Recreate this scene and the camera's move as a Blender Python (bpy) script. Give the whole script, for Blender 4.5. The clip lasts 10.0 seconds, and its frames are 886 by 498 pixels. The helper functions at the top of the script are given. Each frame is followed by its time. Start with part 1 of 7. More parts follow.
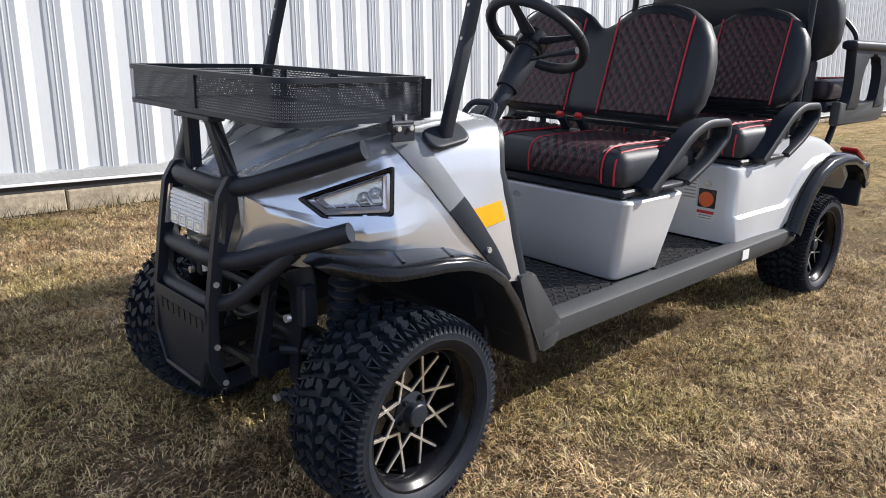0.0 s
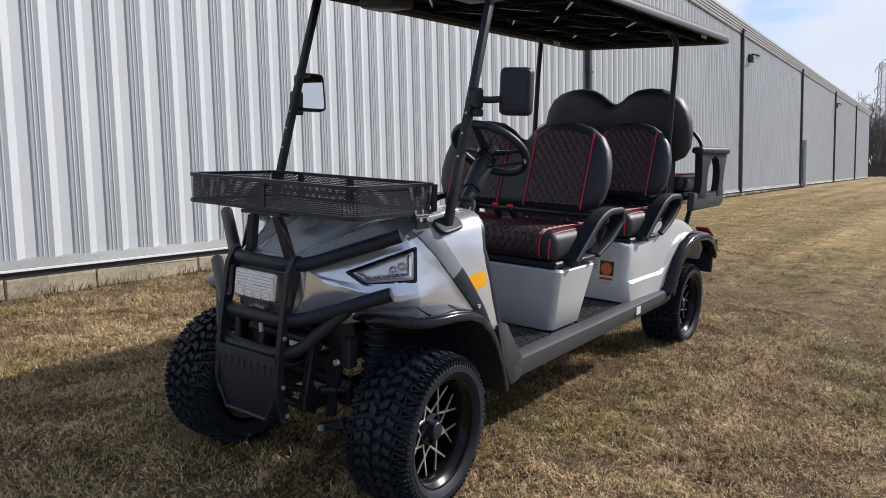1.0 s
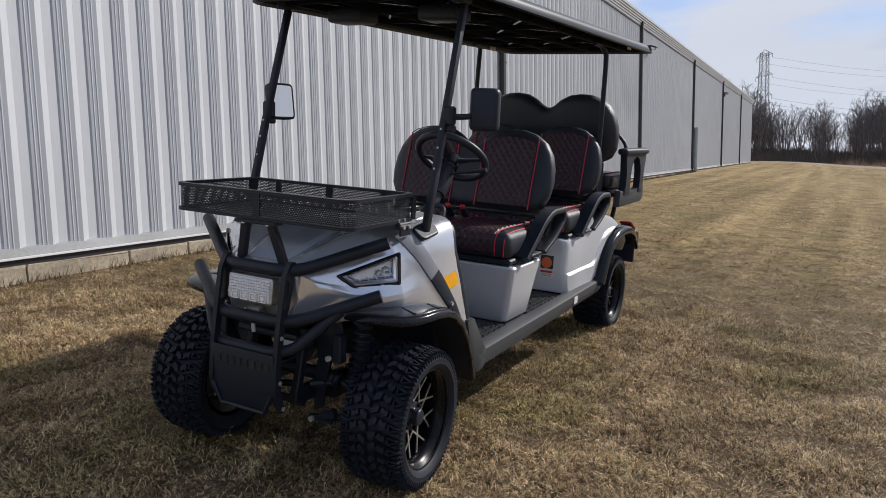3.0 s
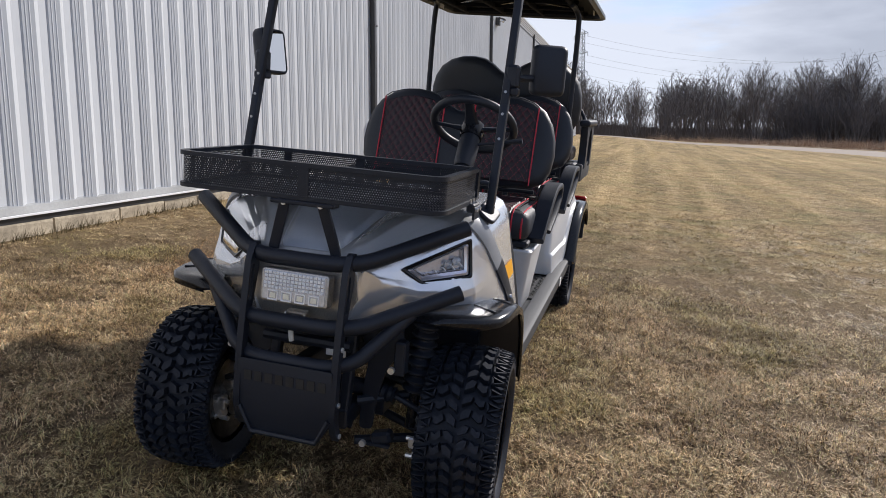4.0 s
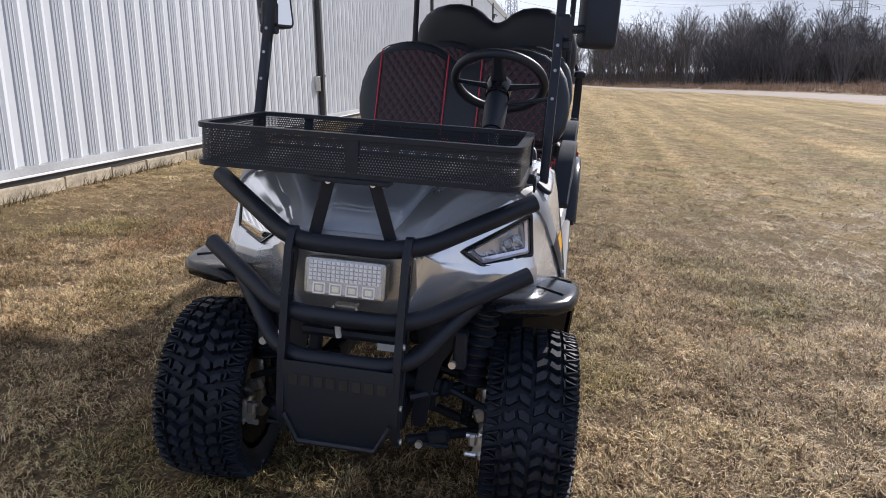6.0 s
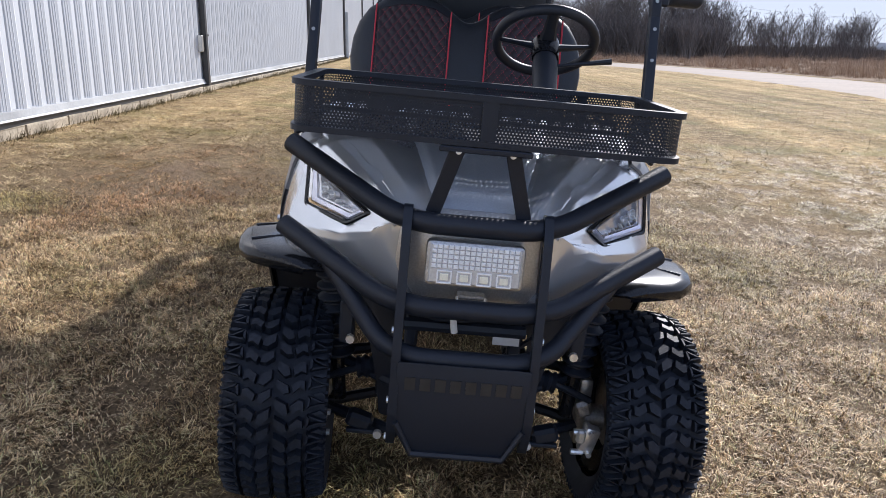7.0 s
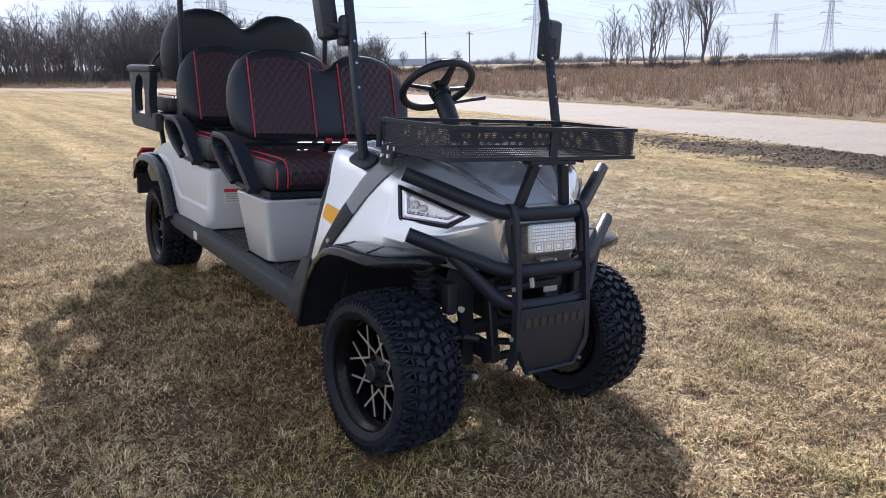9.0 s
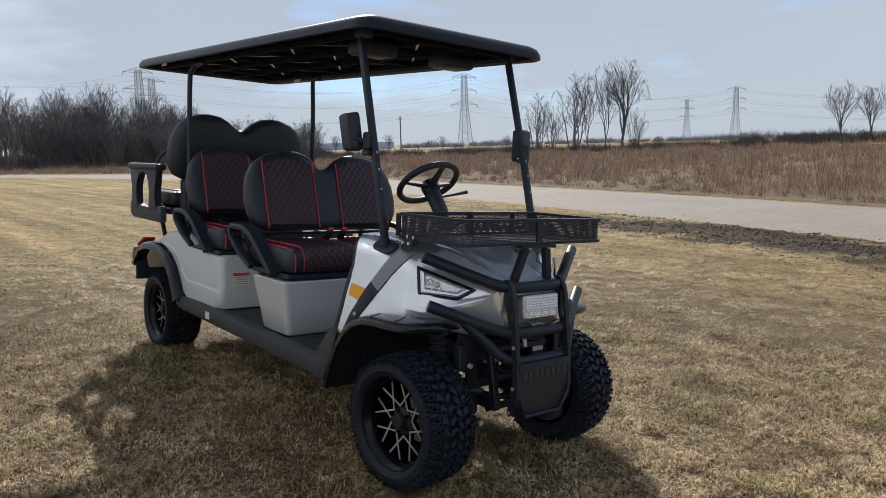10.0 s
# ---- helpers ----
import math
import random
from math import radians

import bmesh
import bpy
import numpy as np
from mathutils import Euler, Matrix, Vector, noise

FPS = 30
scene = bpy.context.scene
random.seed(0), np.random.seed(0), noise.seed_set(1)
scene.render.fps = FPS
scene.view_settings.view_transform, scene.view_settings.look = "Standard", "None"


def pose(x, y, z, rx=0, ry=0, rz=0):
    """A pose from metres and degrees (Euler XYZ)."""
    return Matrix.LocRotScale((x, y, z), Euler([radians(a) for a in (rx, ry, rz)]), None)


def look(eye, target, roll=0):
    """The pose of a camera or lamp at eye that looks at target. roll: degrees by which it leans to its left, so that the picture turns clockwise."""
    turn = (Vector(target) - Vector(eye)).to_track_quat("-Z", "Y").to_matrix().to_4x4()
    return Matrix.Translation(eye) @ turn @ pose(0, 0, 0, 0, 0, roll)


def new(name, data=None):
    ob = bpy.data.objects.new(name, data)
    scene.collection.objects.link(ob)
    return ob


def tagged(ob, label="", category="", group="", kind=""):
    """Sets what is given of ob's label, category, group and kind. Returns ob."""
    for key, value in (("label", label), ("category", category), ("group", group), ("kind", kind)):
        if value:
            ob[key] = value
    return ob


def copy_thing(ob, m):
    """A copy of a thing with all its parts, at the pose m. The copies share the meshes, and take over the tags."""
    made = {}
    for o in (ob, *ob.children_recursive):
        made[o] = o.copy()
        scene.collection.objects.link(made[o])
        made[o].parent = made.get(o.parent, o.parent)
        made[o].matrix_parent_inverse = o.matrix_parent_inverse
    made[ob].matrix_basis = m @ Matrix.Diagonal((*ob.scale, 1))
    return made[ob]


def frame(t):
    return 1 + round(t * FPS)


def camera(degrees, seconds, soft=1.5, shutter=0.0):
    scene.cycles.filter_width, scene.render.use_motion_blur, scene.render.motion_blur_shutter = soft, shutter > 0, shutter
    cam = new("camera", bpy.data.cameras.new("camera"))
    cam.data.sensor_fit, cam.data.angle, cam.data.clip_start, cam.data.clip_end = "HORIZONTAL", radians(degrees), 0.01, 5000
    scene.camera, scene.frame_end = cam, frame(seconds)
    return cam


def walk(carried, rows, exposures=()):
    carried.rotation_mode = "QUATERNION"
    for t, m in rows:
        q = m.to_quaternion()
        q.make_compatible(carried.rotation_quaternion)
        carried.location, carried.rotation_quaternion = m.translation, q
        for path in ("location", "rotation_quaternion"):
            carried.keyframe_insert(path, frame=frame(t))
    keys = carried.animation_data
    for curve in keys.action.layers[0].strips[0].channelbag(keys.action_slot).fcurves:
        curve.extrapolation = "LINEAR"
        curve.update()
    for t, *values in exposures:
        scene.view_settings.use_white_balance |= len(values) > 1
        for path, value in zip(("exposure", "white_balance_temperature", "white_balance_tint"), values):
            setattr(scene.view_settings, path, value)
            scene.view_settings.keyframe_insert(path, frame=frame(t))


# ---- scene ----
# ---- camera and its walk ----
cam = camera(62.0, 10.0, soft=0.9, shutter=0.0)
# seconds, eye x y z, heading, pitch, lean
ROWS = [
    (0.0, 1.283, 2.107, 1.137, 136.68, -11.73, -0.9),
    (0.5, 1.789, 2.182, 1.17, 130.36, -8.45, -0.97),
    (1.0, 2.182, 2.274, 1.203, 126.12, -5.4, -1.24),
    (1.5, 2.444, 2.402, 1.244, 123.77, -4.35, -1.57),
    (2.0, 2.577, 2.458, 1.297, 123.14, -3.73, -1.6),
    (2.5, 2.607, 2.449, 1.344, 121.88, -4.75, -1.39),
    (3.0, 2.586, 2.177, 1.334, 118.69, -6.98, -0.92),
    (3.2, 2.587, 2.016, 1.332, 116.91, -7.94, -0.45),
    (4.3, 2.441, 0.904, 1.341, 103.02, -9.32, -0.19),
    (4.5, 2.467, 0.834, 1.356, 103.04, -9.15, -0.75),
    (5.0, 2.475, 0.788, 1.36, 103.39, -10.06, -1.0),
    (6.3, 2.237, 0.594, 1.372, 99.13, -14.6, -0.4),
    (6.5, 2.242, 0.44, 1.356, 97.05, -14.77, 0.58),
    (7.0, 2.056, -0.022, 1.338, 89.67, -15.7, 0.75),
    (7.5, 1.928, -0.562, 1.409, 80.14, -16.08, 0.11),
    (8.0, 2.008, -1.015, 1.41, 70.09, -15.6, -0.45),
    (8.5, 2.129, -1.41, 1.435, 61.02, -15.92, -1.32),
    (9.0, 2.331, -1.744, 1.457, 56.07, -14.23, -1.28),
    (9.5, 2.494, -2.072, 1.526, 52.44, -10.94, -1.46),
    (10.0, 2.654, -2.386, 1.573, 50.63, -8.13, -1.53),
]
walk(cam, [(t, pose(x, y, z, 90 + pitch, 0, yaw) @ pose(0, 0, 0, 0, 0, lean)) for t, x, y, z, yaw, pitch, lean in ROWS],
     exposures=[(0.0, 0.50, 6400, 11), (0.6, 0.11, 6380, 11), (1.2, -0.10, 6340, 11), (1.6, -0.18, 6340, 11), (2.6, -0.28, 6310, 11), (3.2, -0.31, 6390, 13), (4.5, 0.13, 6370, 13), (5.0, 0.03, 6350, 13), (5.6, 0.12, 6340, 14), (6.5, 0.38, 6140, 14), (7.5, 0.57, 6030, 14), (8.0, 0.60, 6040, 14), (8.5, 0.70, 5980, 13), (9.0, 0.63, 6060, 13), (9.5, 0.46, 6270, 10), (10.0, 0.01, 6310, 7)])

# ---- daylight ----
SUN_FROM = Vector((-1.287, 0.756, 0.961)).normalized()
world = bpy.data.worlds.new("sky")
scene.world = world
world.use_nodes = True
wn = world.node_tree.nodes
sky = wn.new("ShaderNodeTexSky")
sky.sky_type, sky.sun_disc = "NISHITA", False
sky.sun_elevation = math.asin(SUN_FROM.z)
sky.sun_rotation = math.atan2(SUN_FROM.x, SUN_FROM.y)
sky.air_density, sky.dust_density, sky.ozone_density = 1.0, 0.02, 2.0
# thin high cloud: a drifting veil mixed over the clear sky
wl = world.node_tree.links
wtc = wn.new("ShaderNodeTexCoord")
wmap = wn.new("ShaderNodeMapping")
wmap.inputs["Scale"].default_value = (1.0, 1.0, 4.5)
wl.new(wtc.outputs["Generated"], wmap.inputs["Vector"])
cloud = wn.new("ShaderNodeTexNoise")
cloud.inputs["Scale"].default_value, cloud.inputs["Detail"].default_value, cloud.inputs["Roughness"].default_value = 2.3, 7.0, 0.55
wl.new(wmap.outputs["Vector"], cloud.inputs["Vector"])
cramp = wn.new("ShaderNodeValToRGB")
cramp.color_ramp.elements[0].position, cramp.color_ramp.elements[0].color = 0.32, (0.58, 0.58, 0.58, 1)
cramp.color_ramp.elements[1].position, cramp.color_ramp.elements[1].color = 0.45, (0.97, 0.97, 0.97, 1)
wl.new(cloud.outputs["Fac"], cramp.inputs["Fac"])
# broad thick and thin parts of the cloud
bank = wn.new("ShaderNodeTexNoise")
bank.inputs["Scale"].default_value, bank.inputs["Detail"].default_value = 1.1, 4.0
wl.new(wmap.outputs["Vector"], bank.inputs["Vector"])
veil = wn.new("ShaderNodeValToRGB")
veil.color_ramp.elements[0].position, veil.color_ramp.elements[0].color = 0.35, (0.74, 0.79, 0.87, 1)
veil.color_ramp.elements[1].position, veil.color_ramp.elements[1].color = 0.60, (0.80, 0.85, 0.92, 1)
wl.new(bank.outputs["Fac"], veil.inputs["Fac"])
gain = wn.new("ShaderNodeMix")
gain.data_type, gain.blend_type = "RGBA", "MULTIPLY"
gain.inputs["Factor"].default_value = 1.0
gain.inputs["B"].default_value = (6.6, 6.65, 6.95, 1)
wl.new(veil.outputs["Color"], gain.inputs["A"])
wmix = wn.new("ShaderNodeMix")
wmix.data_type = "RGBA"
white = wn.new("ShaderNodeMix")
white.data_type, white.blend_type = "RGBA", "MULTIPLY"
white.inputs["B"].default_value = (1.60, 1.58, 1.52, 1)
wl.new(gain.outputs["Result"], white.inputs["A"])
wl.new(white.outputs["Result"], wmix.inputs["B"])
# a ragged gap of blue above the roof of the building, with a small white cloud in it
def world_math(op, a, b=None, c=None):
    nd = wn.new("ShaderNodeMath")
    nd.operation, nd.use_clamp = op, op == "MULTIPLY_ADD"
    for sock, val in zip(nd.inputs, (a, b, c)):
        if hasattr(val, "is_output"):
            wl.new(val, sock)
        elif val is not None:
            sock.default_value = val
    return nd.outputs["Value"]


def toward(az, el, wide, ragged):
    """1 near a direction, falling to 0 at the angle wide, with an uneven edge."""
    a, e = radians(az), radians(el)
    dot = wn.new("ShaderNodeVectorMath")
    dot.operation = "DOT_PRODUCT"
    wl.new(wtc.outputs["Generated"], dot.inputs[0])
    dot.inputs[1].default_value = (math.cos(e) * math.cos(a), math.cos(e) * math.sin(a), math.sin(e))
    off = world_math("ARCCOSINE", dot.outputs["Value"])
    off = world_math("ADD", off, world_math("MULTIPLY", world_math("SUBTRACT", shreds.outputs["Fac"], 0.5), radians(ragged)))
    return world_math("MULTIPLY_ADD", off, -2.0 / radians(wide), 2.0)


shreds = wn.new("ShaderNodeTexNoise")
shreds.inputs["Scale"].default_value, shreds.inputs["Detail"].default_value = 11.0, 6.0
wl.new(wmap.outputs["Vector"], shreds.inputs["Vector"])
# a brighter bank of white cloud low beyond the end of the building
wl.new(toward(-168.0, 7.0, 26.0, 14.0), white.inputs["Factor"])
gap = world_math("MULTIPLY", toward(-166.0, 15.0, 7.5, 7.0), 0.50)
puff = toward(-164.8, 12.3, 2.0, 3.0)
thin = world_math("SUBTRACT", 1.0, world_math("MULTIPLY", gap, world_math("SUBTRACT", 1.0, puff)))
# the cloud thins out overhead and to the east
lean = wn.new("ShaderNodeVectorMath")
lean.operation = "DOT_PRODUCT"
wl.new(wtc.outputs["Generated"], lean.inputs[0])
lean.inputs[1].default_value = (0.80, -0.10, 0.59)
open_sky = world_math("MULTIPLY_ADD", lean.outputs["Value"], 1.25, 0.0)
thin = world_math("MULTIPLY", thin, world_math("SUBTRACT", 1.0, world_math("MULTIPLY", open_sky, 0.50)))
wl.new(world_math("MULTIPLY", cramp.outputs["Color"], thin), wmix.inputs["Factor"])
clear = wn.new("ShaderNodeMix")
clear.data_type, clear.blend_type = "RGBA", "MULTIPLY"
clear.inputs["Factor"].default_value = 1.0
clear.inputs["B"].default_value = (0.95, 1.18, 1.58, 1)
wl.new(sky.outputs["Color"], clear.inputs["A"])
wl.new(clear.outputs["Result"], wmix.inputs["A"])
wl.new(wmix.outputs["Result"], wn["Background"].inputs["Color"])
wn["Background"].inputs["Strength"].default_value = 0.10
sun = new("sun", bpy.data.lights.new("sun", "SUN"))
sun.data.energy, sun.data.angle, sun.data.color = 5.0, radians(0.6), (1.0, 0.95, 0.885)
sun.matrix_world = look(SUN_FROM * 60, (0, 0, 0))

# ---- materials ----
def material(name, color, rough=0.5, metal=0.0, scale=30.0, vary=0.15, bump=0.0, bump_scale=None, big=0.0, big_scale=1.5, coat=0.0, tint=None, spec=0.5, per_object=0.0, stretch=(1, 1, 1), rough_vary=0.1):
    """A surface with grain (scale, vary), large blotches (big), gloss variation and fine relief, in object metres."""
    m = bpy.data.materials.new(name)
    m.use_nodes = True
    n, l = m.node_tree.nodes, m.node_tree.links
    b = n["Principled BSDF"]
    tc = n.new("ShaderNodeTexCoord")
    mp = n.new("ShaderNodeMapping")
    mp.inputs["Scale"].default_value = stretch
    l.new(tc.outputs["Object"], mp.inputs["Vector"])
    fine = n.new("ShaderNodeTexNoise")
    fine.inputs["Scale"].default_value, fine.inputs["Detail"].default_value, fine.inputs["Roughness"].default_value = scale, 5.0, 0.6
    l.new(mp.outputs["Vector"], fine.inputs["Vector"])
    coarse = n.new("ShaderNodeTexNoise")
    coarse.inputs["Scale"].default_value, coarse.inputs["Detail"].default_value = big_scale, 3.0
    l.new(tc.outputs["Object"], coarse.inputs["Vector"])
    lo = [c * (1 - vary) for c in color]
    hi = [min(1, c * (1 + vary)) for c in color] if tint is None else list(tint)
    r = n.new("ShaderNodeValToRGB")
    r.color_ramp.elements[0].position, r.color_ramp.elements[0].color = 0.3, (*lo, 1)
    r.color_ramp.elements[1].position, r.color_ramp.elements[1].color = 0.7, (*hi, 1)
    l.new(fine.outputs["Fac"], r.inputs["Fac"])
    out = r.outputs["Color"]
    if big:
        rb = n.new("ShaderNodeValToRGB")
        rb.color_ramp.elements[0].position, rb.color_ramp.elements[0].color = 0.3, (1 - big, 1 - big, 1 - big, 1)
        rb.color_ramp.elements[1].position, rb.color_ramp.elements[1].color = 0.7, (1 + big * 0.4, 1 + big * 0.4, 1 + big * 0.4, 1)
        l.new(coarse.outputs["Fac"], rb.inputs["Fac"])
        mx = n.new("ShaderNodeMix")
        mx.data_type, mx.blend_type = "RGBA", "MULTIPLY"
        mx.inputs["Factor"].default_value = 1.0
        l.new(out, mx.inputs["A"])
        l.new(rb.outputs["Color"], mx.inputs["B"])
        out = mx.outputs["Result"]
    if per_object:
        oi = n.new("ShaderNodeObjectInfo")
        hs = n.new("ShaderNodeHueSaturation")
        mr = n.new("ShaderNodeMapRange")
        mr.inputs["To Min"].default_value, mr.inputs["To Max"].default_value = 1 - per_object, 1 + per_object
        l.new(oi.outputs["Random"], mr.inputs["Value"])
        l.new(mr.outputs["Result"], hs.inputs["Value"])
        l.new(out, hs.inputs["Color"])
        out = hs.outputs["Color"]
    l.new(out, b.inputs["Base Color"])
    rr = n.new("ShaderNodeMapRange")
    rr.inputs["To Min"].default_value, rr.inputs["To Max"].default_value = max(0.02, rough - rough_vary), min(1, rough + rough_vary)
    l.new(coarse.outputs["Fac"], rr.inputs["Value"])
    l.new(rr.outputs["Result"], b.inputs["Roughness"])
    b.inputs["Metallic"].default_value = metal
    b.inputs["Specular IOR Level"].default_value = spec
    b.inputs["Coat Weight"].default_value = coat
    b.inputs["Coat Roughness"].default_value = 0.06
    if bump:
        bp = n.new("ShaderNodeBump")
        bp.inputs["Distance"].default_value, bp.inputs["Strength"].default_value = bump, 1.0
        src = fine
        if bump_scale:
            src = n.new("ShaderNodeTexNoise")
            src.inputs["Scale"].default_value, src.inputs["Detail"].default_value = bump_scale, 4.0
            l.new(mp.outputs["Vector"], src.inputs["Vector"])
        l.new(src.outputs["Fac"], bp.inputs["Height"])
        l.new(bp.outputs["Normal"], b.inputs["Normal"])
    return m


M_SHEET = material("white_painted_steel_sheet", (0.565, 0.592, 0.622), 0.38, 0.0, 60, 0.03, big=0.06, big_scale=0.7, stretch=(1, 1, .15))
M_FLASH = material("white_steel_flashing", (0.56, 0.58, 0.60), 0.4, 0.0, 40, 0.05, big=0.08)
M_LIP = material("white_flashing_edge", (0.80, 0.81, 0.82), 0.35, 0.0, 40, 0.05)
M_DRIP = material("mottled_grey_drip_flashing", (0.36, 0.37, 0.37), 0.55, 0.0, 40, 0.1, big=0.3, big_scale=1.2)
M_LEDBED = material("grey_led_reflector_bed", (0.62, 0.63, 0.65), 0.22, 0.35, 150, 0.15)
M_GUTTER = material("black_downpipe_paint", (0.03, 0.03, 0.032), 0.4, 0.0, 40, 0.2)
M_CONC = material("weathered_concrete_footing", (0.46, 0.39, 0.285), 0.92, 0.0, 25, 0.25, bump=0.006, big=0.35, big_scale=2.2, per_object=0.12)
M_ROAD = material("pale_concrete_road", (0.30, 0.247, 0.198), 0.9, 0.0, 9, 0.16, bump=0.004, big=0.18, big_scale=0.35)
M_PAINT = material("silver_metallic_paint", (0.83, 0.855, 0.90), 0.22, 0.68, 400, 0.08, coat=0.5, rough_vary=0.06)
# the reflected sky's blue is put into the bonnet's silver
M_HOOD = material("silver_sky_blue_bonnet", (0.71, 0.785, 0.905), 0.22, 0.44, 300, 0.12, coat=0.9, rough_vary=0.04)
M_DKPAN = material("dark_grey_grille_panel", (0.52, 0.51, 0.50), 0.34, 0.75, 200, 0.15, coat=0.5)
# silver chin darkened in colour for the shaded ground it reflects
M_CHIN = material("chin_reflection_grey", (0.20, 0.20, 0.205), 0.30, 0.6, 200, 0.12, coat=0.4)
M_LTPAN = material("light_grey_moulded_plastic", (0.58, 0.595, 0.615), 0.40, 0.12, 300, 0.04, big=0.05, coat=0.12)
M_POWDER = material("black_powder_coat", (0.0145, 0.0185, 0.0285), 0.42, 0.0, 500, 0.3, spec=0.35, bump=0.0006, bump_scale=600)
M_GLOSS = material("gloss_black_plastic", (0.010, 0.011, 0.014), 0.2, 0.0, 100, 0.2, coat=0.1, spec=0.35)
M_STRAP = material("grey_moulded_trim", (0.27, 0.285, 0.31), 0.42, 0.0, 300, 0.12, big=0.1)
M_GUIDE = material("mauve_light_guide", (0.76, 0.76, 0.86), 0.14, 0.7, 150, 0.1, coat=0.5)
M_PLAST = material("matt_black_plastic", (0.0155, 0.020, 0.0305), 0.46, 0.0, 300, 0.25, spec=0.4, bump=0.0004, bump_scale=500)
M_GREYPL = material("dark_grey_plastic_sill", (0.060, 0.063, 0.068), 0.6, 0.0, 200, 0.2, big=0.15, spec=0.25)
M_MAT = material("black_rubber_tread_mat", (0.025, 0.025, 0.026), 0.45, 0.0, 150, 0.35, bump=0.003, bump_scale=90)
M_RUBBER = material("black_tyre_rubber", (0.016, 0.0205, 0.031), 0.55, 0.0, 120, 0.35, spec=0.25, bump=0.0008, bump_scale=240, big=0.3, big_scale=6)
M_RIMBLK = material("gloss_black_alloy", (0.006, 0.006, 0.008), 0.25, 0.0, 100, 0.2, coat=0.05, spec=0.2)
M_RIMCUT = material("machined_bare_alloy", (0.90, 0.89, 0.87), 0.34, 0.85, 300, 0.06, stretch=(1, 8, 1))
M_CHROME = material("bright_zinc_bolt", (0.80, 0.80, 0.80), 0.3, 0.7, 200, 0.1)
M_STEEL = material("bare_cast_steel", (0.45, 0.44, 0.42), 0.4, 0.9, 120, 0.25)
M_VINYL = material("black_grained_vinyl", (0.021, 0.026, 0.036), 0.48, 0.0, 350, 0.3, bump=0.0007, bump_scale=420)
M_QUILT = material("black_quilted_vinyl", (0.025, 0.0165, 0.0225), 0.46, 0.0, 350, 0.3, bump=0.0007, bump_scale=420)
M_RED = material("red_piping_thread", (0.55, 0.02, 0.045), 0.5, 0.0, 200, 0.15)
M_STITCH = material("dark_red_thread", (0.46, 0.055, 0.085), 0.6, 0.0, 200, 0.15)
M_REDPL = material("red_buckle_button", (0.6, 0.03, 0.03), 0.35, 0.0, 200, 0.1)
M_YELLOW = material("amber_reflective_tape", (0.9, 0.42, 0.01), 0.3, 0.0, 300, 0.08)
M_ORANGE = material("orange_side_reflector", (0.75, 0.12, 0.02), 0.25, 0.0, 300, 0.15)
M_TAILRED = material("red_tail_lens", (0.45, 0.03, 0.03), 0.2, 0.0, 200, 0.1)
M_LABEL = material("white_paper_label", (0.72, 0.72, 0.7), 0.6, 0.0, 60, 0.04)
M_INK = material("grey_label_print", (0.3, 0.3, 0.3), 0.6, 0.0, 60, 0.1)
M_OPTIC = material("clear_led_optic", (0.93, 0.94, 0.95), 0.16, 0.0, 150, 0.1, coat=0.5)
M_CHIP = material("pale_yellow_led_chip", (0.88, 0.85, 0.70), 0.35, 0.0, 150, 0.1)
M_LENSW = material("clear_white_lens_optics", (0.78, 0.80, 0.82), 0.12, 0.55, 150, 0.1)
M_LAMPIN = material("lamp_reflector_chrome", (0.66, 0.67, 0.71), 0.20, 0.7, 150, 0.15)
M_BELT = material("black_belt_webbing", (0.018, 0.018, 0.02), 0.7, 0.0, 300, 0.2)
M_ROOFTOP = material("grey_black_moulded_roof", (0.013, 0.016, 0.023), 0.38, 0.0, 60, 0.15, spec=0.18)
M_ROOFIN = material("black_roof_lining", (0.012, 0.013, 0.016), 0.7, 0.0, 60, 0.25, big=0.2, spec=0.04)
M_ROOFBAR = material("black_roof_frame", (0.012, 0.0135, 0.018), 0.7, 0.0, 200, 0.25, spec=0.04)
M_BARK = material("grey_brown_bark", (0.19, 0.165, 0.145), 0.95, 0.0, 8, 0.3, per_object=0.2)
M_FARBARK = material("grey_twig_wood", (0.145, 0.125, 0.115), 0.95, 0.0, 2, 0.25, per_object=0.25)
# wood colour paled to grey for the haze of distance
M_SKYLINE = material("haze_grey_distant_woods", (0.27, 0.265, 0.275), 0.95, 0.0, .4, 0.3)
M_BRUSH = material("brown_bare_brush", (0.11, 0.09, 0.075), 0.95, 0.0, 1.2, 0.35)
M_PYLON = material("galvanised_lattice_steel", (0.42, 0.46, 0.50), 0.6, 0.4, 2, 0.2)
M_WIRE = material("dark_cable", (0.05, 0.05, 0.055), 0.7, 0.0, 2, 0.2)


def glass(name, tint=(1, 1, 1), rough=0.02):
    m = bpy.data.materials.new(name)
    m.use_nodes = True
    b = m.node_tree.nodes["Principled BSDF"]
    b.inputs["Base Color"].default_value = (*tint, 1)
    b.inputs["Transmission Weight"].default_value = 1.0
    b.inputs["Roughness"].default_value = rough
    b.inputs["IOR"].default_value = 1.2
    return m


M_GLASS = glass("clear_lamp_cover")
M_MIRROR = material("mirror_glass", (0.95, 0.94, 0.91), 0.02, 1.0, 5, 0.01, rough_vary=0.0)


